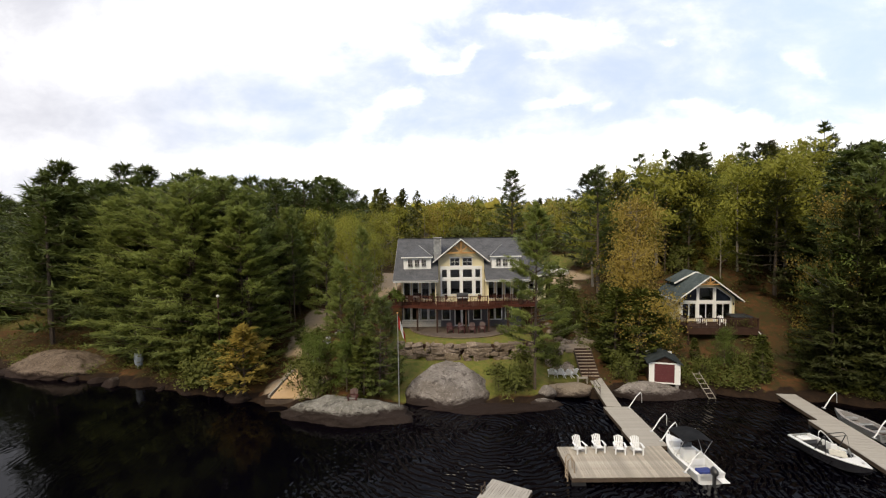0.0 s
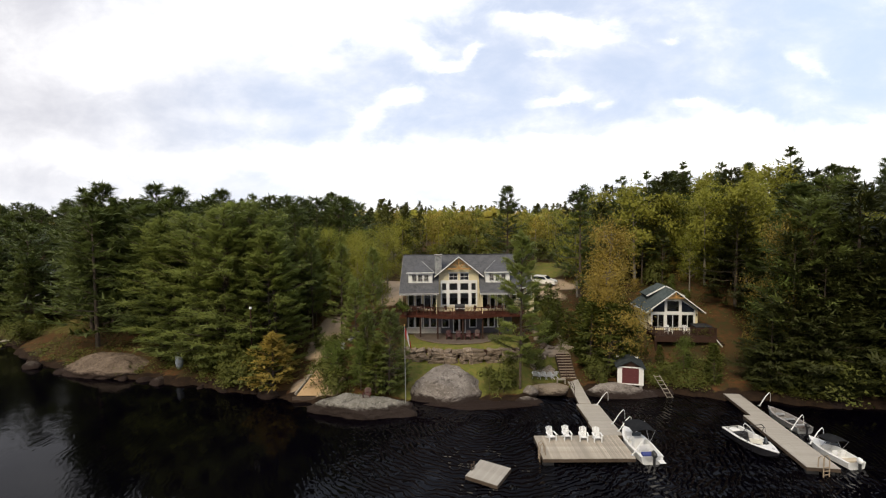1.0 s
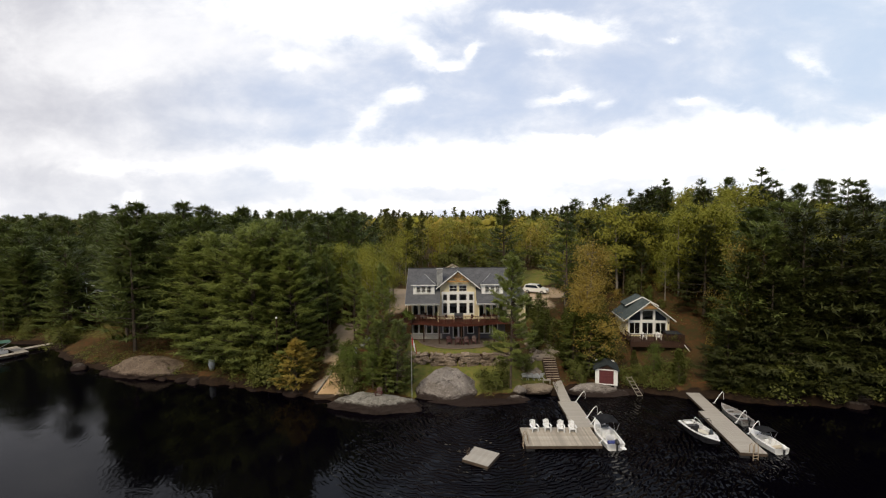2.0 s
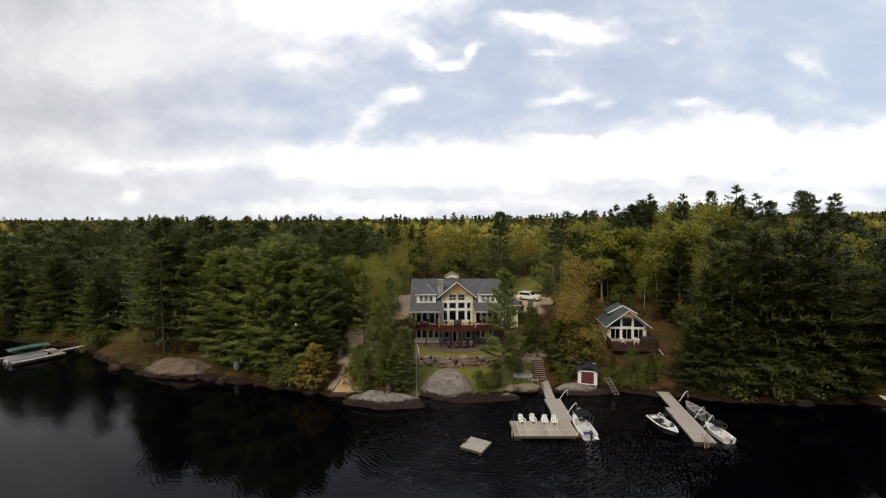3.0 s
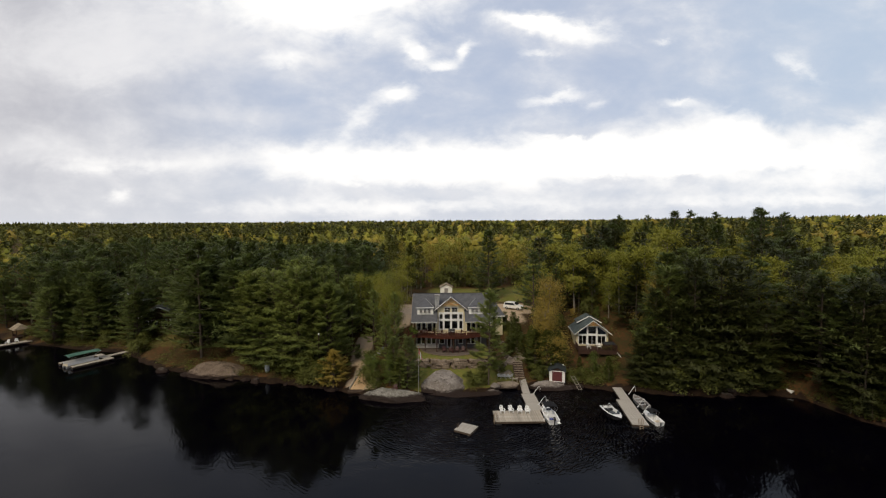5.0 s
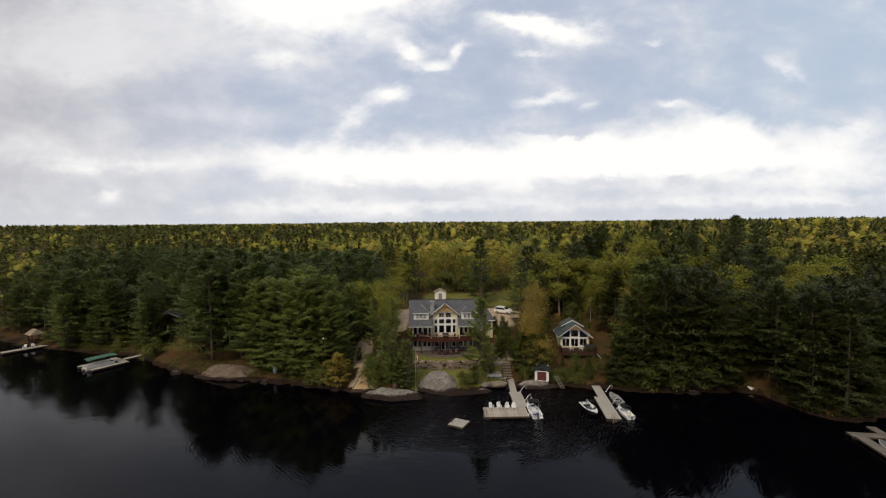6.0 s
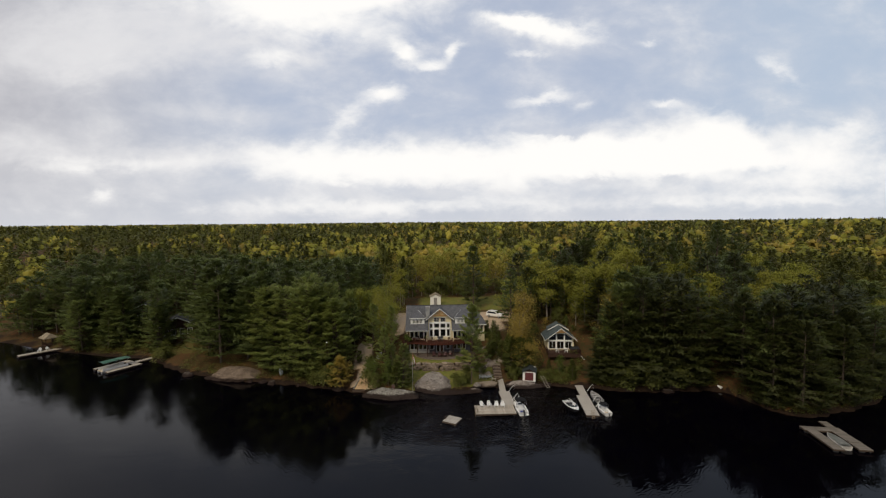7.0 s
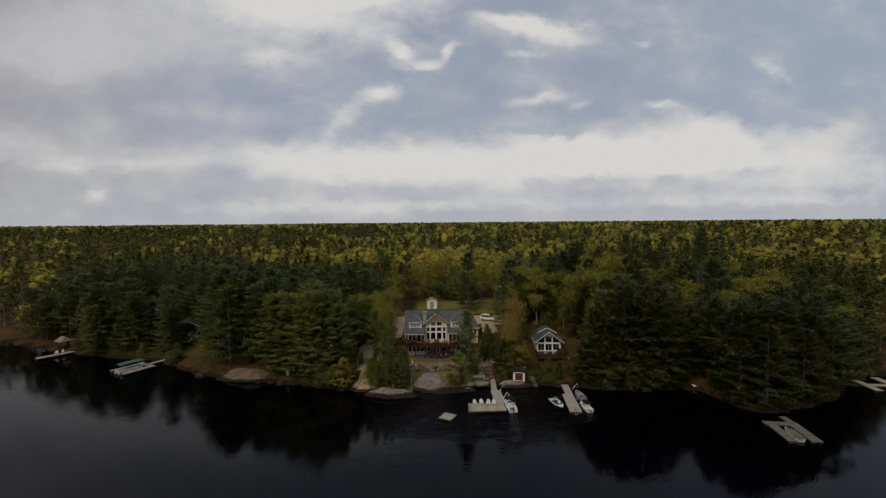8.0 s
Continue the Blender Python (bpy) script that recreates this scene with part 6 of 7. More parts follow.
# lower storey, with its openings
low_win = [(-4.85, -3.98), (-3.96, -3.08), (-2.98, -2.13), (-2.11, -1.25), (-0.68, 0.30), (2.74, 3.68), (4.30, 5.10), (5.12, 5.92), (6.20, 7.00)]
holes = [(a, b, 4.02, 5.80) for a, b in low_win] + [(0.72, 2.32, GRADE + 0.08, 5.70)]
wall_panel("lower_wall", house, -5.0, 8.0, GRADE - 0.5, FLOOR - 0.12, HY, HY + 0.25, holes, M_LOWWALL, "grey lower storey wall darkened for shade under the deck")
for a, b in low_win:
    window(house, a, b, 4.02, 5.80, HY - 0.03, 1, 1, 0.11, M_FRAME)
for a, b in ((0.72, 1.52), (1.52, 2.32)):
    window(house, a, b, GRADE + 0.08, 5.70, HY - 0.03, 1, 1, 0.13, M_FRAME, name="patio_door")
for k in range(4):
    part("siding_board", box(-5.02, -0.75, HY - 0.03, HY - 0.003, GRADE + 0.05 + k * 0.19, GRADE + 0.22 + k * 0.19), M_PALEWALL, house)
# side and back walls
part("side_wall", box(-5.0, -4.75, HY + 0.25, 59.0, GRADE - 0.5, EAVE - 0.02), M_SIDING, house)
part("side_wall", box(7.75, 8.0, HY + 0.25, 59.0, GRADE - 0.5, EAVE - 0.02), M_SIDING, house)
part("back_wall", box(-5.0, 8.0, 59.0, 59.25, GRADE - 0.5, EAVE - 0.02), M_SIDING, house)
part("floor_slab", box(-4.75, 7.75, HY + 0.25, 59.0, FLOOR - 0.3, FLOOR - 0.1), M_DARKWOOD, house)
for s, x in ((-1, -5.0), (1, 8.0)):
    part("gable_end", slab([(x, 49.2, EAVE - 0.02), (x, 59.25, EAVE - 0.02), (x, 54.0, RIDGE - 0.2)], (-s * 0.25, 0, 0)), M_SIDING, house)
# main storey wings
for a, b, wins in ((-5.0, -0.95, [(-4.8, -4.0), (-3.85, -3.1), (-2.85, -1.95), (-1.85, -1.2)]), (3.95, 8.0, [(4.35, 5.1), (5.3, 6.0), (6.2, 6.9), (7.05, 7.75)])):
    wall_panel("wing_wall", house, a, b, FLOOR - 0.12, EAVE + 0.9, HY, HY + 0.25, [(c, d, FLOOR + 0.15, 8.35) for c, d in wins], M_SIDING)
    for c, d in wins:
        window(house, c, d, FLOOR + 0.15, 8.35, HY, 1, 1, 0.09)
# tall gable wall with its glazing
cols = ((-0.62, 0.02), (0.28, 1.38), (1.62, 2.72), (2.98, 3.62))
glaz = [(a, b, 6.88, 8.42) for a, b in cols] + [(a, b, 8.68, 9.64) for a, b in cols] + [(a, b, 9.95, 10.86) for a, b in cols[1:3]]
wall_panel("gable_wall", house, -0.95, 3.95, FLOOR - 0.12, 10.9, HY - 0.22, HY - 0.001, glaz, M_SIDING, "cream gable wall", lambda x: 12.66 - abs(x - HX) * 0.80)
for a, b, c, d in glaz:
    window(house, a, b, c, d, HY - 0.22, 2 if c > 9.7 else 1, 2 if c > 9.7 else 1, 0.06)
for a, b in ((0.02, 0.28), (1.38, 1.62), (2.72, 2.98), (-0.75, -0.62), (3.62, 3.75)):
    part("mullion", box(a, b, HY - 0.27, HY - 0.222, 6.80, 9.75 if a < 0 or a > 2.8 and a > 3 else 9.75), M_WHITE, house, "white mullion")
for z0, z1, a, b in ((8.42, 8.68, -0.75, 3.75), (9.64, 9.95, -0.75, 3.75), (6.72, 6.80, -0.75, 3.75), (10.86, 10.96, 0.2, 2.8)):
    part("transom", box(a, b, HY - 0.28, HY - 0.223, z0, z1), M_WHITE, house, "white transom band")
wall_panel("gable_cheek", house, -1.28, -0.951, 9.55, 10.2, HY - 0.30, HY + 0.5, [], M_SIDING)
wall_panel("gable_cheek", house, 3.951, 4.28, 9.55, 10.2, HY - 0.30, HY + 0.5, [], M_SIDING)
# timber truss in the peak
bm = beam((HX - 1.55, 49.62, 11.42), (HX + 1.55, 49.62, 11.42), 0.12, 0.16)
beam((HX, 49.62, 11.5), (HX, 49.62, 12.7), 0.12, 0.16, bm)
for s in (-1, 1):
    beam((HX, 49.62, 11.5), (HX + s * 0.72, 49.62, 12.15), 0.12, 0.13, bm)
    beam((HX + s * 0.05, 49.63, 12.62), (HX + s * 1.6, 49.63, 11.36), 0.12, 0.14, bm)
part("gable_truss", bm, M_TIMBER, house, "golden timber truss in the gable")
# roofs
for s in (-1, 1):
    roof_plane("gable_roof", [(HX + s * 2.98, 49.45, 10.47), (HX + s * 2.98, 54.2, 10.47), (HX, 54.2, RIDGE + 0.02), (HX, 49.45, RIDGE + 0.02)], 0.14, M_SHINGLE, house)
    part("barge_board", beam((HX + s * 3.02, 49.40, 10.44), (HX, 49.40, 12.87), 0.06, 0.11), M_WHITE, house, "white barge board")
    xa, xb = (-5.62, HX - 2.45) if s < 0 else (HX + 2.45, 8.62)
    roof_plane("front_roof", [(xa, 47.9, EAVE), (xb, 47.9, EAVE), (xb, 50.6, EAVE + 2.7 * 0.675), (xa, 50.6, EAVE + 2.7 * 0.675)], 0.12, M_SHINGLE, house)
    part("fascia", box(xa, xb, 47.86, 47.90, EAVE - 0.12, EAVE - 0.02), M_TRIM_GREY, house, "light grey eave fascia")
    part("soffit", box(xa + 0.02, xb, 47.92, HY - 0.01, EAVE - 0.24, EAVE - 0.20), M_WHITE, house)
roof_plane("front_roof", [(-5.62, 50.6, EAVE + 2.7 * 0.675), (8.62, 50.6, EAVE + 2.7 * 0.675), (8.62, 54.0, RIDGE), (-5.62, 54.0, RIDGE)], 0.12, M_SHINGLE, house)
roof_plane("back_roof", [(-5.62, 60.1, EAVE), (8.62, 60.1, EAVE), (8.62, 54.0, RIDGE), (-5.62, 54.0, RIDGE)], 0.12, M_SHINGLE, house)
part("ridge_cap", beam((-5.62, 54.0, RIDGE + 0.02), (8.62, 54.0, RIDGE + 0.02), 0.25, 0.05), M_SHINGLE, house)
for x in (-5.64, 8.64):
    part("barge_board", beam((x, 47.9, EAVE - 0.1), (x, 54.0, RIDGE - 0.1), 0.04, 0.09), M_GREYWALL, house)
# dormers
for a, b, inner in ((-4.62, -1.72, 1), (4.72, 7.62, -1)):
    d = part("dormer", box(a, b, 49.4, 52.4, 9.3, 11.08), M_WHITE, house, "white hipped dormer")
    for k in range(3):
        c = a + 0.42 + k * 0.72
        window(house, c, c + 0.58, 9.95, 10.80, 49.37, 2, 2, 0.05, glass=M_GLASS)
    ax, ay, az = (a + b) / 2, 52.6, 12.1
    roof_plane("dormer_roof", [(a - 0.2, 49.15, 11.05), (b + 0.2, 49.15, 11.05), (ax, ay, az), (ax, ay, az)], 0.10, M_SHINGLE, house)
    roof_plane("dormer_roof", [(a - 0.2, 53.0, 11.05), (a - 0.2, 49.15, 11.05), (ax, ay, az), (ax, ay + 0.6, az)], 0.10, M_SHINGLE, house)
    roof_plane("dormer_roof", [(b + 0.2, 49.15, 11.05), (b + 0.2, 53.0, 11.05), (ax, ay + 0.6, az), (ax, ay, az)], 0.10, M_SHINGLE, house)
    part("dormer_fascia", box(a - 0.22, b + 0.22, 49.10, 49.15, 10.95, 11.06), M_WHITE, house)
    hx = b + 0.2 if inner > 0 else a - 0.2
    part("hip_flashing", beam((hx, 49.15, 11.08), (ax, ay, az + 0.03), 0.07, 0.03), M_STONE_PALE, house, "pale metal hip flashing")
# chimney of stone
ch = bmesh.new()
box(-1.42, -0.62, 50.7, 51.6, 9.4, 12.95, ch)
chim = part("chimney", ch, M_STONE_PALE, house, "square pale stone chimney")
for k in range(12):
    for j in range(3):
        x0 = -1.45 + j * 0.28 + (0.08 if k % 2 else 0)
        part("stone", box(x0, min(x0 + 0.25, -0.60), 50.66, 50.705, 9.5 + k * 0.285, 9.75 + k * 0.285, bevel=0.015), M_STONE_PALE, chim)
part("cap", box(-1.52, -0.52, 50.6, 51.7, 12.95, 13.06, bevel=0.02), M_GREYWALL, chim)
# wing at the east side
part("side_wing", box(8.0, 11.5, 54.3, 59.5, FLOOR - 1.5, 8.55), M_SIDING, house, "cream side wing")
for k in range(3):
    window(house, 8.5 + k * 1.0, 9.2 + k * 1.0, 6.7, 8.25, 54.27, 1, 2, 0.08, glass=M_GLASS)
roof_plane("side_roof", [(7.8, 53.8, 8.5), (11.9, 53.8, 8.5), (10.4, 56.9, 10.6), (7.8, 56.9, 10.6)], 0.12, M_SHINGLE, house)
roof_plane("side_roof", [(11.9, 53.8, 8.5), (11.9, 60.0, 8.5), (10.4, 56.9, 10.6), (10.4, 56.9, 10.6)], 0.12, M_SHINGLE, house)
roof_plane("side_roof", [(7.8, 60.0, 8.5), (11.9, 60.0, 8.5), (10.4, 56.9, 10.6), (7.8, 56.9, 10.6)], 0.12, M_SHINGLE, house)
part("side_fascia", box(8.6, 11.9, 53.76, 53.8, 8.32, 8.48), M_WHITE, house)

# deck on posts, bowed outwards
deck = thing("house_deck", "dark red stained raised deck with curved railing", "deck", pose(0, 0, 0))


def deck_edge(x):
    return 48.35 - 1.25 * max(0.0, 1 - ((x - HX) / 4.6) ** 2) ** 0.8


DX = [-6.2 + 15.4 * k / 18 for k in range(19)]
bm = slab([(DX[0], HY - 0.01, FLOOR - 0.10)] + [(x, deck_edge(x), FLOOR - 0.10) for x in DX] + [(DX[-1], HY - 0.01, FLOOR - 0.10)], (0, 0, 0.06))
part("floor", bm, M_REDWOOD, deck)
for a, b in zip(DX, DX[1:]):
    part("skirt_board", beam((a, deck_edge(a), FLOOR - 0.22), (b, deck_edge(b), FLOOR - 0.22), 0.05, 0.30), M_REDWOOD, deck)
rail_run(deck, [(x, deck_edge(x) + 0.04) for x in DX], FLOOR - 0.03, M_REDWOOD)
rail_run(deck, [(DX[0], deck_edge(DX[0])), (DX[0], HY - 0.1)], FLOOR - 0.03, M_REDWOOD)
rail_run(deck, [(DX[-1], deck_edge(DX[-1])), (DX[-1], HY - 0.1)], FLOOR - 0.03, M_REDWOOD)
for x in (-5.9, -3.2, -1.1, HX + 0.35, 4.2, 6.3, 8.8):
    y = deck_edge(x) + 0.3
    part("support_post", box(x - 0.09, x + 0.09, y - 0.09, y + 0.09, GRADE - 0.15, FLOOR - 0.48), M_DARKWOOD, deck)
for x in (-5.35, -1.25, 4.25, 8.35):
    part("porch_post", box(x - 0.055, x + 0.055, 48.60, 48.71, FLOOR - 0.03, EAVE - 0.24), M_SIDING, deck, "cream porch post")

# patio
pts = [(HX + 5.6 * math.cos(a), HY - 5.0 * math.sin(a), GRADE - 0.25) for a in [math.pi * k / 24 for k in range(25)]]
tagged(part("patio", slab(pts, (0, 0, 0.28)), M_PAVING), "curved stone-paved patio under the raised deck", "patio")
tagged(part("patio_edge", tube([(p[0], p[1], GRADE + 0.02) for p in pts], 0.07, 6), M_STONE), "pale stone edging round the patio", "edging")
red = adirondack(M_CHAIR_RED, "dark red slatted garden chair on the patio", group="red chairs on the patio")
red.matrix_world = pose(0.2, 47.6, GRADE + 0.04, 0, 0, 8)
for x, y, a in ((1.35, 47.4, 3), (2.45, 47.4, -4), (3.5, 47.7, -10), (-7.3, 35.4, 0)):
    copy_thing(red, pose(x, y, GRADE + 0.04 if y > 40 else 0.98, 0, 0, a))

# things on the deck
grill = thing("barbecue", "black covered barbecue with steel shelf on the deck", "barbecue", pose(1.55, 48.6, FLOOR - 0.03) @ Matrix.Scale(0.80, 4))
part("body", box(-0.75, 0.75, -0.3, 0.35, 0.5, 1.15, bevel=0.05), M_BLACK, grill)
part("hood", tube([(-0.75, 0.0, 1.18), (0.75, 0.0, 1.18)], 0.30, 12), M_BLACK, grill)
part("shelf", box(-0.8, 0.8, -0.62, -0.3, 0.84, 0.90, bevel=0.02), M_GEL, grill, "pale steel shelf")
part("cart", box(-0.7, 0.7, -0.25, 0.3, 0.0, 0.5), M_DARKWOOD, grill)


def patio_table(m, label):
    t = thing("patio_table", label, "table", m)
    bm = bmesh.new()
    tube([(0, 0, 0.70), (0, 0, 0.74)], 0.75, 20, bm)
    part("tabletop", bm, M_GREYWALL, t)
    for k in range(4):
        a = k * math.pi / 2 + 0.78
        part("leg", tube([(0.5 * math.cos(a), 0.5 * math.sin(a), 0), (0.4 * math.cos(a), 0.4 * math.sin(a), 0.70)], 0.03, 6), M_DARKWOOD, t)
    return t


def patio_chair(label, group):
    t = thing("patio_chair", label, "chair", group=group)
    part("seat", box(-0.25, 0.25, -0.25, 0.25, 0.40, 0.46, bevel=0.02), M_TAN, t)
    part("backrest", beam((0, 0.24, 0.44), (0, 0.34, 0.95), 0.50, 0.05, up=(0, 1, 0)), M_DARKWOOD, t)
    for sx in (-0.22, 0.22):
        for sy in (-0.22, 0.22):
            part("leg", tube([(sx, sy, 0), (sx * 0.95, sy * 0.95, 0.41)], 0.02, 5), M_DARKWOOD, t)
    return t




def potted_plant(x, y, z, s):
    t = thing("potted_plant", "leafy dark green plant in a brown pot on the deck", "plant", pose(x, y, z))
    part("pot", tube([(0, 0, 0), (0, 0, 0.38 * s)], [0.17 * s, 0.24 * s], 12), M_DARKWOOD, t)
    rng = np.random.default_rng(int(abs(x) * 100))
    n = 160
    C = rand_dirs(rng, n) * rng.uniform(0.1, 0.42, (n, 1)) * s + np.array([0, 0, 0.75 * s])
    q, nor = soft_normals(leaf_quads(rng, C, rand_dirs(rng, n), 0.4, np.full(n, 0.22 * s), np.full(n, 0.14 * s)), 0.5 * s)
    link("foliage", quad_mesh("foliage", q, M_LEAF_GREEN, nor), None, t)


for x, y, s in ((-5.5, 48.6, 1.5), (-4.9, 48.1, 1.1), (7.6, 48.4, 1.3), (-1.5, 49.9, 0.9)):
    potted_plant(x, y, FLOOR - 0.03, s)
patio_table(pose(-3.7, 49.3, FLOOR - 0.03), "round grey patio table on the deck")
pc = patio_chair("brown patio chair with tan seat on the deck", "chairs on the deck")
pc.matrix_world = pose(-4.7, 49.2, FLOOR - 0.03, 0, 0, 90)
for x, y, a in ((-2.6, 49.4, -90), (-3.9, 48.75, 180), (-3.2, 49.9, -20), (-1.9, 48.9, -70), (0.1, 48.6, 60), (3.1, 48.6, -60), (5.2, 49.2, 40), (6.2, 49.3, -40)):
    copy_thing(pc, pose(x, y, FLOOR - 0.03, 0, 0, a))
for x, s in ((4.35, 1), (-1.25, -1)):
    w = thing("wall_lantern", "small dark wall lantern beside the gable", "lamp", pose(x, HY - 0.12, 8.0))
    part("body", box(-0.08, 0.08, -0.1, 0.1, -0.15, 0.15, bevel=0.02), M_BLACK, w)
    part("shade", box(-0.05, 0.05, -0.12, -0.1, -0.1, 0.1), M_GEL, w)

# retaining wall of field stones
wall = thing("retaining_wall", "dry-laid field stone retaining wall below the lawn", "wall", pose(0, 0, 0))
stones = []
for k in range(8):
    bm = box(-0.62, 0.62, -0.45, 0.45, -0.29, 0.29)
    bmesh.ops.bevel(bm, geom=bm.edges[:], offset=0.07, segments=1, affect="EDGES")
    bmesh.ops.subdivide_edges(bm, edges=[e for e in bm.edges if e.calc_length() > 0.3], cuts=1, use_grid_fill=True)
    for v in bm.verts:
        v.co += Vector((noise.noise(v.co * 1.7 + Vector((k * 5, 0, 0))), noise.noise(v.co * 1.7 + Vector((0, k * 5, 0))), noise.noise(v.co * 1.9 + Vector((0, 0, k * 5))))) * 0.17
    me = bpy.data.meshes.new("stone")
    bm.to_mesh(me)
    bm.free()
    me.materials.append(M_STONE)
    stones.append(me)
rng_wall = np.random.default_rng(4)


xs_wall = [-5.0 + 13.0 * k / 26 for k in range(27)]
for a, b in zip(xs_wall, xs_wall[1:]):
    part("earth_backing", beam((a, float(wall_line(a)) + 0.42, 2.3), (b, float(wall_line(b)) + 0.42, 2.3), 0.2, 1.5), M_DARKWOOD, wall, "dark earth between the stones")
for c in range(4):
    x = -4.9 + 0.3 * (c % 2)
    while x < 8.4:
        sx = rng_wall.choice([0.35, 0.5, 0.65, 0.85, 1.15])
        tall = rng_wall.uniform(0.50, 0.80) * (1.25 if sx > 0.8 and c < 3 else 1.0)
        s = link("stone", stones[rng_wall.integers(8)], None, wall)
        s.matrix_world = pose(x, float(wall_line(x)) + 0.10 * c + rng_wall.uniform(-0.14, 0.12), 1.86 + c * 0.365 + rng_wall.uniform(-0.06, 0.06), rng_wall.uniform(-9, 9), rng_wall.uniform(-12, 12), rng_wall.uniform(-16, 16)) @ Matrix.Diagonal((sx, 0.9, tall, 1))
        x += 1.12 * sx + 0.07

# flagpole and flag
pole = thing("flagpole", "tall thin white flagpole standing on the rock ledge", "flagpole", pose(-3.75, 35.0, 0.75))
part("pole", tube([(0, 0, -0.2), (0, 0, 7.1)], [0.035, 0.022], 8), M_ALU, pole)
bm = bmesh.new()
bmesh.ops.create_uvsphere(bm, u_segments=10, v_segments=6, radius=0.07)
ball = part("ball", bm, M_TIMBER, pole)
ball.location = (0, 0, 7.15)
M_FLAG_RED = plain("flag_red", (0.42, 0.03, 0.03), (0.50, 0.05, 0.04), 4, 0.8)
flag = thing("flag", "limp red and white flag hanging from the pole", "flag", pose(-3.75, 35.0, 7.75))


def flag_band(u0, u1, material, name):
    bm = bmesh.new()
    g = []
    for j in range(13):
        v = j / 12
        row = []
        for i in range(5):
            u = u0 + (u1 - u0) * i / 4
            fold = 0.10 * math.sin(u * 14 + v * 3) * (0.3 + v)
            row.append(bm.verts.new((0.05 + u * (0.45 + 0.12 * v), fold, -v * 0.85 - u * (1.35 + 0.1 * math.sin(v * 3)))))
        g.append(row)
    for a, b in zip(g, g[1:]):
        for i in range(4):
            bm.faces.new((a[i], a[i + 1], b[i + 1], b[i]))
    bmesh.ops.solidify(bm, geom=bm.faces[:], thickness=0.012)
    part(name, bm, material, flag, smooth=True)


flag_band(0, 0.27, M_FLAG_RED, "red_band")
flag_band(0.27, 0.73, M_GEL, "white_band")
flag_band(0.73, 1.0, M_FLAG_RED, "red_band")


# ---- guest cabin ----
cabin = thing("cabin", "small cream cabin with glazed gable front and dark teal roof", "cabin", pose(26.65, 48.1, 4.05, 0, 0, -6))
CW, CH, CP, CL = 2.78, 2.66, 4.83, 5.0      # half width, eave height, peak height, length
slope = (CP - CH) / CW


def cab_top(x):
    return CP - 0.12 - abs(x) * slope


part("pier_wall", box(-CW, CW, 0.3, CL, -2.6, -0.02), M_DARKWOOD, cabin, "dark crawl space below the floor")
ch_holes = [(-2.35, -0.95, 0.30, 1.90), (-0.72, 0.72, 0.30, 1.90), (0.95, 2.35, 0.30, 1.90), (-0.72, 0.72, 2.18, 3.55)]
wall_panel("front_wall", cabin, -CW, CW, 0, CH, 0, 0.2, ch_holes, M_SIDING, "", cab_top)
for a, b, c, d in ch_holes[:3]:
    window(cabin, a, b, c, d, 0.0, 2, 1, 0.06, bars=0.06)
window(cabin, -0.72, 0.72, 2.18, 3.55, 0.0, 1, 1, 0.06)
for s in (-1, 1):
    tri = [(s * 0.95, -0.012, 2.18), (s * 2.35, -0.012, 2.18), (s * 2.35, -0.012, 2.52), (s * 0.95, -0.012, 3.55)]
    part("slanted_pane", slab(tri, (0, -0.02, 0)), M_GLASS, cabin)
    part("slanted_frame", beam((s * 0.90, -0.03, 3.64), (s * 2.42, -0.03, 2.52), 0.06, 0.10), M_WHITE, cabin)
    part("post_trim", box(min(s * 0.72, s * 0.95), max(s * 0.72, s * 0.95), -0.07, -0.003, 0.0, 3.58), M_WHITE, cabin, "white trim")
    part("side_trim", box(min(s * 2.35, s * 2.47), max(s * 2.35, s * 2.47), -0.06, -0.003, 0.0, 2.55), M_WHITE, cabin)
    part("side_wall", box(min(s * (CW - 0.2), s * CW), max(s * (CW - 0.2), s * CW), 0.2, CL, 0, CH - 0.1), M_SIDING, cabin)
    roof_plane("roof", [(s * (CW + 0.45), -0.9, CH - 0.45 * slope), (s * (CW + 0.45), CL + 0.4, CH - 0.45 * slope), (0, CL + 0.4, CP), (0, -0.9, CP)], 0.12, M_SHINGLE_TEAL, cabin)
    part("barge_board", beam((s * (CW + 0.5), -0.94, CH - 0.45 * slope - 0.08), (0, -0.94, CP - 0.06), 0.06, 0.11), M_WHITE, cabin, "white barge board")
    part("eave_board", box(min(s * (CW + 0.45), s * (CW + 0.50)), max(s * (CW + 0.45), s * (CW + 0.50)), -0.9, CL + 0.4, CH - 0.45 * slope - 0.16, CH - 0.45 * slope), M_WHITE, cabin)
    part("lantern", box(s * 2.63 - 0.06, s * 2.63 + 0.06, -0.14, -0.003, 1.75, 2.0, bevel=0.02), M_BLACK, cabin)
    roof_plane("shed_dormer", [(s * 2.2, 2.4, 3.72), (s * 2.2, CL + 0.2, 3.72), (s * 0.05, CL + 0.2, CP + 0.12), (s * 0.05, 2.4, CP + 0.12)], 0.16, M_SHINGLE_TEAL, cabin, "long shed dormer")
    part("dormer_trim", beam((s * 2.24, 2.36, 3.66), (s * 0.05, 2.36, CP + 0.06), 0.05, 0.16), M_WHITE, cabin)
part("window_band", box(-2.47, 2.47, -0.06, -0.003, 1.91, 2.17), M_WHITE, cabin, "white band between the windows")
part("back_wall", box(-CW, CW, CL, CL + 0.2, 0, CH), M_SIDING, cabin)
part("back_gable", slab([(-CW, CL, CH), (CW, CL, CH), (0, CL, CP - 0.15)], (0, 0.2, 0)), M_SIDING, cabin)
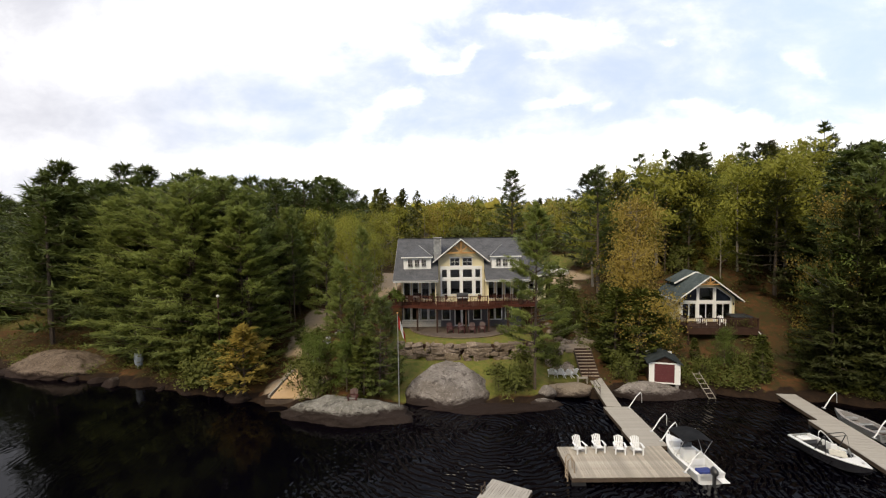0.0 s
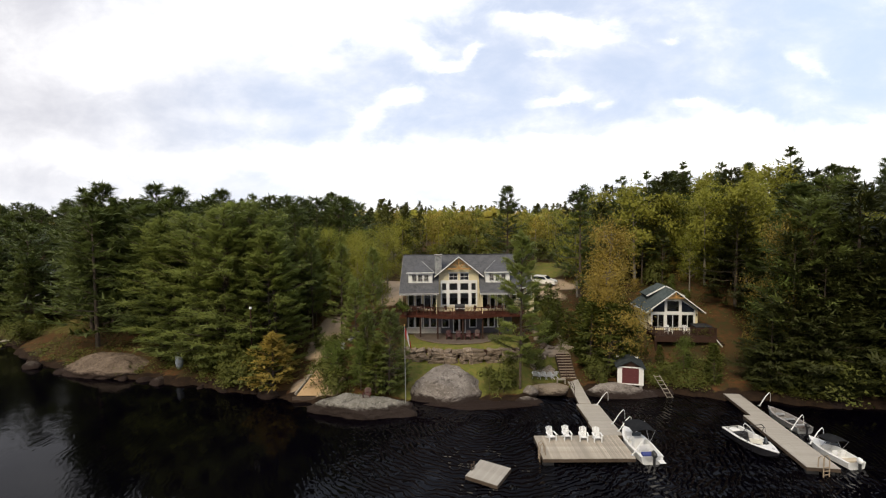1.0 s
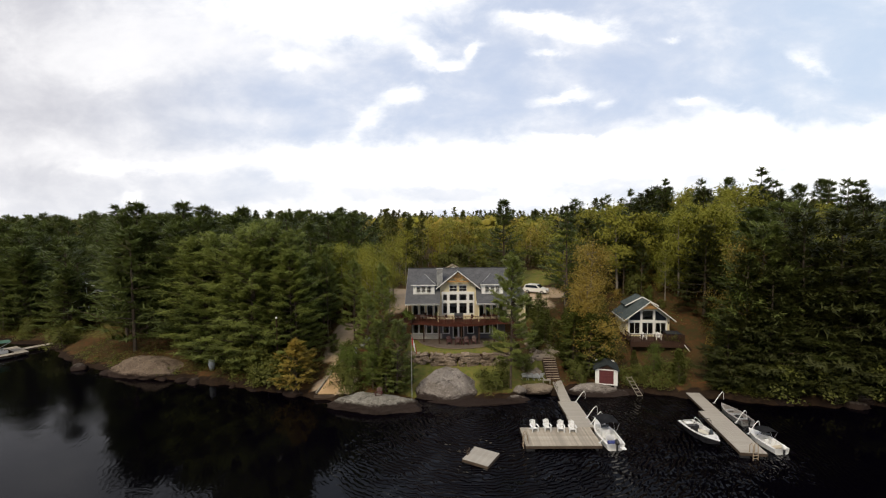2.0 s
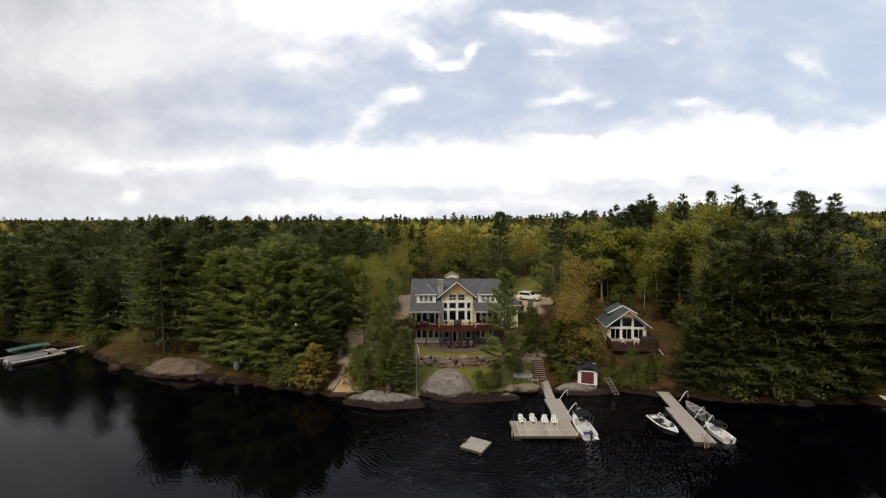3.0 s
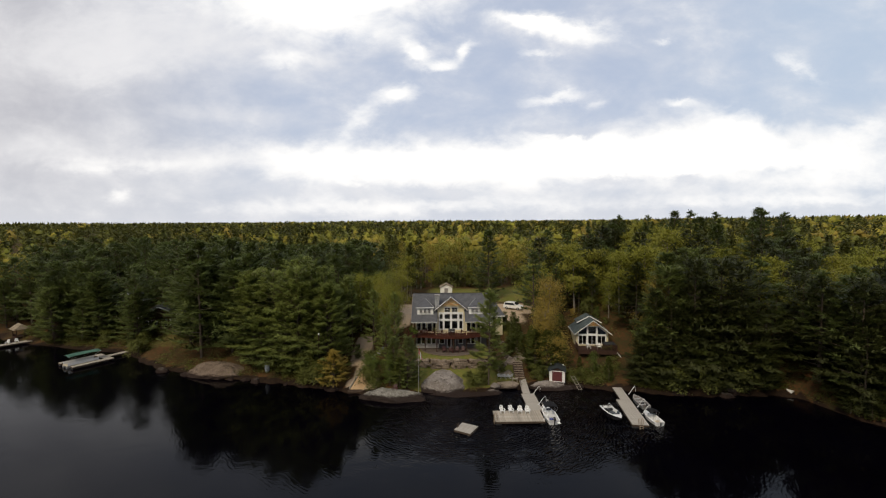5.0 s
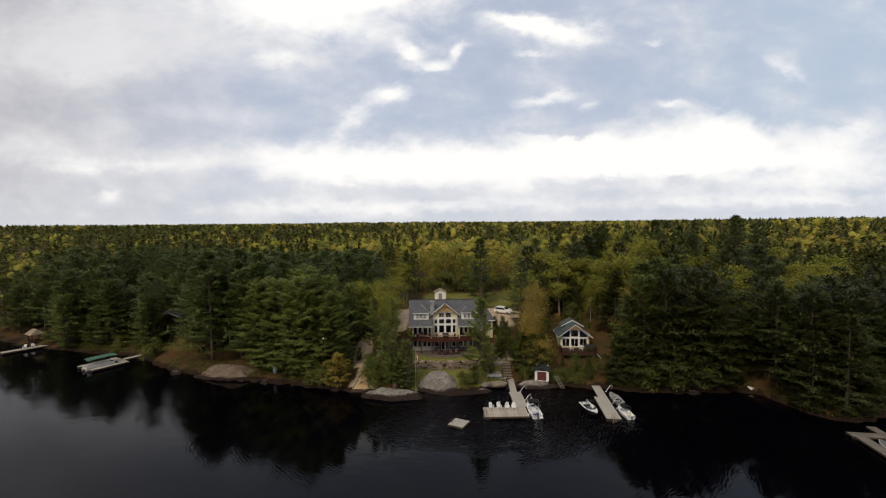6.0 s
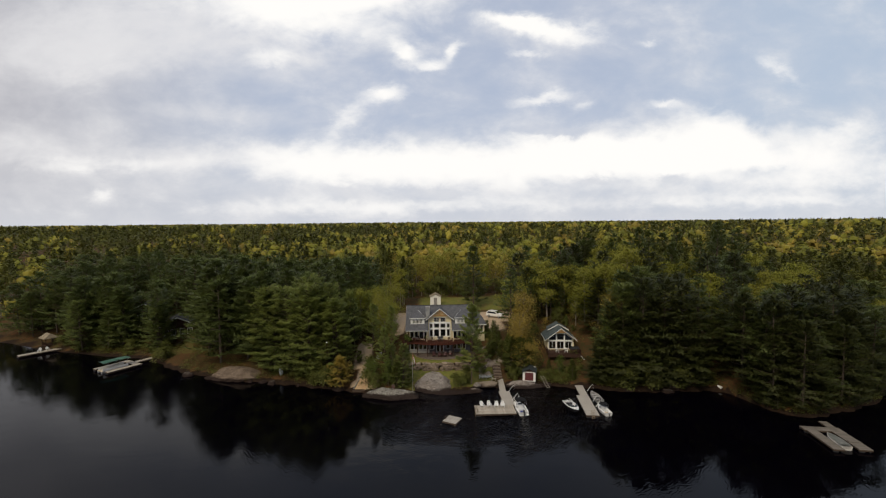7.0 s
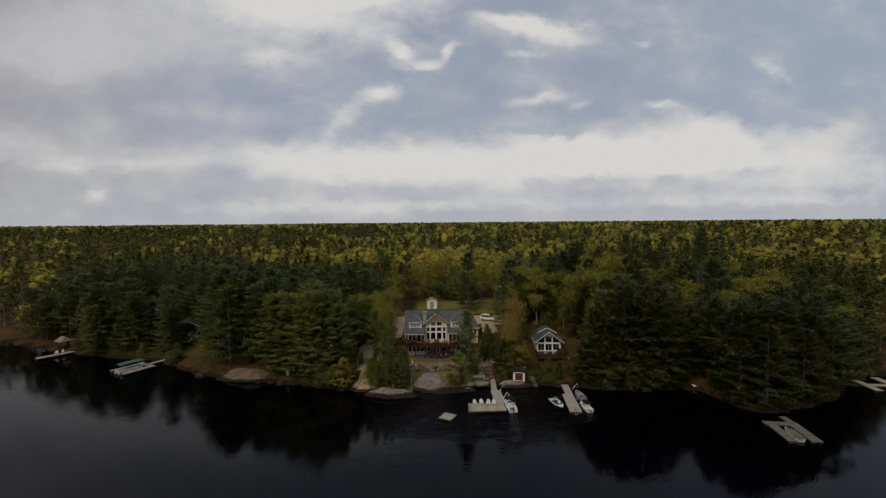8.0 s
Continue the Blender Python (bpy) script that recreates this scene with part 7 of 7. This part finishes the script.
part("floor", box(-CW + 0.2, CW - 0.2, 0.2, CL, -0.02, 0.03), M_PLANK_DARK, cabin)
bm = beam((-1.05, -0.85, 3.98), (1.05, -0.85, 3.98), 0.10, 0.12)
beam((0, -0.85, 4.0), (0, -0.85, 4.7), 0.10, 0.12, bm)
for s in (-1, 1):
    beam((0, -0.85, 4.03), (s * 0.5, -0.85, 4.36), 0.1, 0.1, bm)
part("gable_truss", bm, M_TIMBER, cabin, "brown timber truss in the gable")
cdeck = thing("cabin_deck", "dark wooden deck with railing in front of the cabin", "deck", pose(26.65, 48.1, 4.00, 0, 0, -6))
plank_deck(cdeck, -2.95, 3.6, -2.7, -0.01, 0.0, "x", 0.3, material=M_DARKWOOD)
part("skirt", box(-2.95, 3.6, -2.74, -2.70, -0.65, 0.0), M_DARKWOOD, cdeck)
rail_run(cdeck, [(-2.95, -2.7), (-1.6, -2.7), (0.0, -2.7), (1.6, -2.7), (3.0, -2.7), (3.6, -2.7)], 0.0, M_DARKWOOD)
rail_run(cdeck, [(3.6, -2.7), (3.6, -0.1)], 0.0, M_DARKWOOD)
rail_run(cdeck, [(-2.95, -2.7), (-2.95, -0.1)], 0.0, M_DARKWOOD)
for x in (-2.75, 0.5, 3.4):
    part("support_post", box(x - 0.08, x + 0.08, -2.6, -2.44, -3.6, -0.05), M_DARKWOOD, cdeck)
bm = bmesh.new()
for k in range(6):
    box(3.65 + k * 0.22, 3.93 + k * 0.22, -2.6, -1.7, -0.28 - 0.2 * k, -0.22 - 0.2 * k, bm)
part("stairs", bm, M_DARKWOOD, cdeck)
part("stair_rail", beam((3.65, -2.64, -0.3), (4.6, -2.64, -1.5), 0.05, 0.09), M_GEL, cdeck, "pale handrail")
for x, a in ((-0.9, 10), (0.95, -8)):
    m = pose(26.65, 48.1, 4.01, 0, 0, -6) @ pose(x, -1.3, 0, 0, 0, a)
    copy_thing(chair, m)
hot = thing("hot_tub", "dark covered hot tub on the cabin deck", "hot tub", pose(26.65, 48.1, 4.01, 0, 0, -6) @ pose(2.62, -1.2, 0))
part("shell", box(-0.85, 0.85, -0.85, 0.85, 0, 0.85, bevel=0.12), M_DARKWOOD, hot)
part("cover", box(-0.9, 0.9, -0.9, 0.9, 0.85, 0.97, bevel=0.05), M_CANVAS, hot)

# ---- small boat shed on the ledge ----
shed = thing("boat_shed", "small white shed with dark red door over the rocks", "shed", pose(18.05, 39.05, 0.85, 0, 0, -15) @ Matrix.Scale(0.90, 4))
wall_panel("front_wall", shed, -1.3, 1.3, 0, 2.0, 0, 0.12, [(-0.86, 0.86, 0.12, 1.85)], M_WHITE, "", lambda x: 2.0)
part("front_gable", slab([(-1.3, 0, 2.0), (1.3, 0, 2.0), (0, 0, 2.62)], (0, 0.12, 0)), M_DARKWOOD, shed, "dark gable board")
part("door", box(-0.86, 0.86, 0.05, 0.11, 0.12, 1.85), M_DOOR_RED, shed, "dark red panelled door")
for k in range(1, 5):
    part("door_batten", box(-0.84, 0.84, 0.03, 0.05, 0.12 + k * 0.345 - 0.02, 0.12 + k * 0.345 + 0.02), M_DOOR_RED, shed)
for s in (-1, 1):
    part("side_wall", box(min(s * 1.18, s * 1.3), max(s * 1.18, s * 1.3), 0.12, 3.0, 0, 2.0), M_DARKWOOD, shed, "dark brown side wall")
    part("corner_trim", box(min(s * 1.18, s * 1.34), max(s * 1.18, s * 1.34), -0.03, -0.002, 0, 2.0), M_WHITE, shed)
    roof_plane("roof", [(s * 1.55, -0.25, 1.92), (s * 1.55, 3.3, 1.92), (0, 3.3, 2.72), (0, -0.25, 2.72)], 0.08, M_SHINGLE_DARK, shed)
part("back_wall", box(-1.18, 1.18, 2.88, 3.0, 0, 2.3), M_WHITE, shed)
for x in (-1.1, 0, 1.1):
    for y in (0.15, 2.8):
        part("footing", box(x - 0.12, x + 0.12, y - 0.1, y + 0.14, -1.2, 0), M_GREYWALL, shed)

# wooden ladder on the bank
lad = thing("bank_ladder", "pale wooden ladder leaning down the bank into water", "ladder", pose(20.9, 38.2, 0.9))
for s in (-0.28, 0.28):
    part("rail", beam((s - 0.55, 0.35, 1.1), (s + 0.55, -0.35, -1.0), 0.07, 0.05), M_PLANK, lad)
for k in range(6):
    t = k / 5 * 0.86 + 0.07
    part("rung", beam((-0.28 - 0.55 + 1.1 * t, 0.35 - 0.7 * t, 1.1 - 2.1 * t), (0.28 - 0.55 + 1.1 * t, 0.35 - 0.7 * t, 1.1 - 2.1 * t), 0.06, 0.04), M_PLANK, lad)

# ---- shore steps and the beach corner ----
steps = thing("shore_steps", "wide wooden steps climbing from gangway to lawn", "stairs", pose(0, 0, 0))
for k in range(10):
    t = k / 9
    x, y, z = 12.45 - 0.05 * t, 40.55 + 2.45 * t, 0.80 + 1.85 * t
    part("tread", box(x - 0.75, x + 0.75, y - 0.12, y + 0.13, z - 0.05, z, bevel=0.01), M_STEP, steps)
    part("riser", box(x - 0.72, x + 0.72, y + 0.10, y + 0.125, z + 0.001, z + 0.15), M_DARKWOOD, steps)
for s in (-0.77, 0.77):
    part("stringer", beam((12.45 + s, 40.35, 0.52), (12.4 + s, 43.1, 2.6), 0.05, 0.26), M_PLANK_DARK, steps)
tagged(part("landing", box(10.9, 13.3, 43.15, 45.1, 2.4, 2.72, bevel=0.02), M_STEP), "flat wooden landing at the top of the steps", "landing")
tagged(part("beach_slab", boulder((2.3, 1.5, 0.50), 91, 4, 0.12), M_STONE_TAN, smooth=True), "flat pale stone slab at the little beach", "stone").location = (10.3, 39.3, 0.42)
bench = thing("bench", "small plank bench beside the steps", "bench", pose(11.45, 39.9, 0.72))
part("seat", box(-0.45, 0.45, -0.2, 0.2, 0.4, 0.46), M_PLANK, bench)
for s in (-0.38, 0.38):
    part("leg", box(s - 0.04, s + 0.04, -0.16, 0.16, -0.1, 0.4), M_PLANK, bench)
for x, y, a in ((9.1, 41.0, 165), (9.75, 40.8, 178), (10.35, 40.75, 186), (10.95, 40.9, 205)):
    copy_thing(chair, pose(x, y, float(land(x, y)) + 0.02, 0, 0, a))
for k in range(64):
    if k > 40:
        t = (k - 40) / 24
        x, y = 12.3 + rng_wall.choice([-1.3, 1.3]) + rng_wall.uniform(-0.35, 0.35), 45.2 + 8.0 * t
    else:
        x, y = (rng_wall.uniform(11.6, 14.0), rng_wall.uniform(45.2, 46.2)) if k > 28 else (rng_wall.uniform(9.0, 11.4), rng_wall.uniform(41.6, 44.2))
    s = rng_wall.uniform(0.2, 0.5)
    o = tagged(part("garden_stone", boulder((s * 1.2, s, s * 0.7), k + 120, 2, 0.15), M_STONE_TAN if k % 3 else M_STONE, smooth=True), "rounded garden stone beside the steps", "stone", "garden stones")
    o.matrix_world = pose(x, y, float(land(x, y)) + s * 0.3, 0, 0, rng_wall.uniform(0, 180))

for k in range(16):
    t = (k + 0.5) / 16
    x, y, s = -13.4 + 2.2 * t + rng_wall.uniform(0.1, 0.9), 43.6 + 6.0 * t, rng_wall.uniform(0.16, 0.38)
    o = tagged(part("kerb_stone", boulder((s * 1.2, s, s * 0.8), k + 160, 2, 0.15), M_STONE_PALE, smooth=True), "pale rounded stone along the timber kerb", "stone", "stones along the kerb")
    o.matrix_world = pose(x, y, float(land(x, y)) + s * 0.4, 0, 0, rng_wall.uniform(0, 180))

# sandy ramp at the water with its timber kerb
ramp_top = [(-14.5, 37.65, 0.40), (-11.6, 37.65, 0.40), (-11.2, 42.5, 1.75), (-13.6, 42.5, 1.75)]
tagged(part("boat_ramp", slab([(p[0], p[1], p[2] + 0.08) for p in ramp_top], (0, 0, 0.08)), M_PLY), "tan board boat ramp sloping down to the water", "ramp")
kerb = tagged(part("timber_kerb", beam((-14.7, 37.8, 0.60), (-12.2, 50.5, 3.75), 0.16, 0.22), M_PLANK), "long pale timber kerb along the sandy ramp", "kerb")
tagged(part("timber_edge", box(-14.9, -11.0, 37.45, 37.6, 0.05, 0.45, bevel=0.02), M_PLANK_DARK), "dark timber edge of the ramp at the water", "edging")


def post_light(x, y, h=2.2):
    z = float(land(x, y))
    t = thing("post_light", "slim wooden post with small white globe light", "lamp", pose(x, y, z - 0.2))
    part("post", box(-0.05, 0.05, -0.05, 0.05, 0, h), M_DARKWOOD if h > 3 else M_PLANK, t)
    bm = bmesh.new()
    bmesh.ops.create_uvsphere(bm, u_segments=12, v_segments=8, radius=0.14)
    g = part("globe", bm, M_GEL, t, "white globe", True)
    g.location = (0, 0, h + 0.1)


post_light(-22.3, 40.9, 1.9)
post_light(-21.4, 41.0, 1.4)
post_light(-20.15, 40.9, 7.9)

# blue tarp-covered kayak rack behind the grove
tarp = tagged(part("covered_boat", boulder((0.42, 0.36, 1.05), 140, 3, 0.12, 5), plain("grey_blue_tarp", (0.17, 0.20, 0.25), (0.24, 0.275, 0.33), 1.5, 0.6), smooth=True), "upright object under a grey-blue tarp", "tarp")
tarp.location = (-30.2, 44.9, float(land(-30.2, 44.9)) + 0.95)

# ---- car and sheds behind the house ----
car = thing("car", "white sport utility car parked on the gravel drive", "car", pose(16.3, 70.8, 6.34, 0, 0, -32) @ Matrix.Scale(0.97, 4))
prof = [(-2.25, 0.35), (-2.28, 0.95), (-2.05, 1.10), (-1.95, 1.62), (-1.5, 1.74), (0.35, 1.70), (1.0, 1.15), (2.05, 0.98), (2.28, 0.72), (2.28, 0.35)]
bm = slab([(x, -0.9, z) for x, z in prof], (0, 1.8, 0))
bmesh.ops.bevel(bm, geom=bm.edges[:], offset=0.06, segments=2, affect="EDGES")
part("body", bm, M_GEL, car, "white car body")
for s in (-1, 1):
    y = s * 0.905
    part("side_window", slab([(-1.85, y, 1.12), (0.75, y, 1.12), (0.3, y, 1.60), (-1.7, y, 1.60)], (0, s * 0.01, 0)), M_GLASS, car)
    for x in (-1.4, 1.45):
        w = part("wheel", tube([(x, s * 0.74, 0.34), (x, s * 0.93, 0.34)], 0.34, 18), M_TYRE, car)
        part("rim", tube([(x, s * 0.925, 0.34), (x, s * 0.94, 0.34)], 0.2, 14), M_ALU, w)
part("windscreen", slab([(0.45, -0.75, 1.66), (0.45, 0.75, 1.66), (1.02, 0.78, 1.19), (1.02, -0.78, 1.19)], (0.02, 0, 0.02)), M_GLASS, car)
part("rear_window", slab([(-1.99, -0.7, 1.55), (-1.99, 0.7, 1.55), (-2.09, 0.72, 1.15), (-2.09, -0.72, 1.15)], (-0.015, 0, 0)), M_GLASS, car)
for s in (-0.65, 0.65):
    part("headlight", box(2.2, 2.3, s - 0.18, s + 0.18, 0.72, 0.86, bevel=0.02), M_CLEAR, car)

back = thing("garden_shed", "small white shed with pale roof behind the drive", "shed", pose(1.1, 86.5, float(land(1.1, 86.5)) - 0.1) @ Matrix.Scale(1.18, 4))
wall_panel("front_wall", back, -1.3, 1.3, 0, 2.2, -1.0, -0.9, [(-0.4, 0.4, 0.05, 1.9)], M_WHITE)
part("door", box(-0.4, 0.4, -0.97, -0.92, 0.05, 1.9), M_GREYWALL, back)
for s in (-1, 1):
    part("side_wall", box(min(s * 1.2, s * 1.3), max(s * 1.2, s * 1.3), -0.9, 1.0, 0, 2.2), M_WHITE, back)
    roof_plane("roof", [(s * 1.5, -1.2, 2.1), (s * 1.5, 1.3, 2.1), (0, 1.3, 2.9), (0, -1.2, 2.9)], 0.08, M_SHINGLE_PALE, back)
part("back_wall", box(-1.2, 1.2, 0.9, 1.0, 0, 2.2), M_WHITE, back)
part("front_gable", slab([(-1.3, -1.0, 2.2), (1.3, -1.0, 2.2), (0, -1.0, 2.82)], (0, 0.1, 0)), M_WHITE, back)

# neighbour's gazebo by the water
gz = thing("gazebo", "dark open gazebo with tan hipped roof at the shore", "gazebo", pose(-97.5, 72.0, 0.9, 0, 0, -32) @ Matrix.Scale(0.72, 4))
for x in (-1.7, 1.7):
    for y in (-1.4, 1.4):
        part("post", box(x - 0.1, x + 0.1, y - 0.1, y + 0.1, -0.6, 2.5), M_DARKWOOD, gz)
part("floor", box(-2.0, 2.0, -1.7, 1.7, -0.2, 0.0), M_DARKWOOD, gz)
part("back_wall", box(-1.6, 1.6, 1.3, 1.4, 0.0, 2.4), M_DARKWOOD, gz)
rail_run(gz, [(-1.7, -1.4), (1.7, -1.4)], 0.0, M_DARKWOOD)
roof_plane("roof", [(-2.5, -2.2, 2.4), (2.5, -2.2, 2.4), (1.6, 0, 4.0), (-1.6, 0, 4.0)], 0.1, M_SHINGLE_PALE, gz)
roof_plane("roof", [(-2.5, 2.2, 2.4), (2.5, 2.2, 2.4), (1.6, 0, 4.0), (-1.6, 0, 4.0)], 0.1, M_SHINGLE_PALE, gz)
for s in (-1, 1):
    roof_plane("roof_end", [(s * 2.5, -2.2, 2.4), (s * 2.5, 2.2, 2.4), (s * 1.6, 0, 4.0), (s * 1.6, 0, 4.0)], 0.1, M_SHINGLE_PALE, gz)


def neighbour(x, y, turn, label):
    z = float(land(x, y))
    c = thing("cottage", label, "cottage", pose(x, y, z, 0, 0, turn))
    ws = [(-3.2, -2.0), (-1.6, -0.4), (0.4, 1.6), (2.0, 3.2)]
    wall_panel("front_wall", c, -4.2, 4.2, -1.0, 2.8, 0, 0.2, [(a, b, 0.7, 2.2) for a, b in ws], M_DARKWOOD)
    for a, b in ws:
        window(c, a, b, 0.7, 2.2, 0.0, 1, 1, 0.12, glass=M_GLASS)
    part("body", box(-4.2, 4.2, 0.2, 6.0, -1.0, 2.8), M_DARKWOOD, c)
    for s in (-1, 1):
        roof_plane("roof", [(s * 4.8, -0.6, 2.6), (s * 4.8, 6.6, 2.6), (0, 6.6, 5.2), (0, -0.6, 5.2)], 0.12, M_SHINGLE, c)
        part("barge_board", beam((s * 4.8, -0.62, 2.5), (0, -0.62, 5.1), 0.06, 0.22), M_WHITE, c, "white barge board")
    part("front_gable", slab([(-4.2, 0.0, 2.8), (4.2, 0.0, 2.8), (0, 0.0, 5.0)], (0, 0.2, 0)), M_DARKWOOD, c)


neighbour(-78.5, 80, 18, "dark wooden cottage with white trim among the pines")
neighbour(-63.5, 69, 24, "dark cottage with white window frames among trees")
for k in range(9):
    t = k / 8
    x, y = -66.0 + 5.0 * t, 62.3 + 4.8 * t
    o = tagged(part("path_slab", box(-0.55, 0.55, -0.3, 0.3, -0.15, 0.06, bevel=0.03), M_PAVING), "pale flat stepping stone on the neighbour's path", "stone", "stepping stones")
    o.matrix_world = pose(x, y, float(land(x, y)) + 0.05, 0, 0, 50)
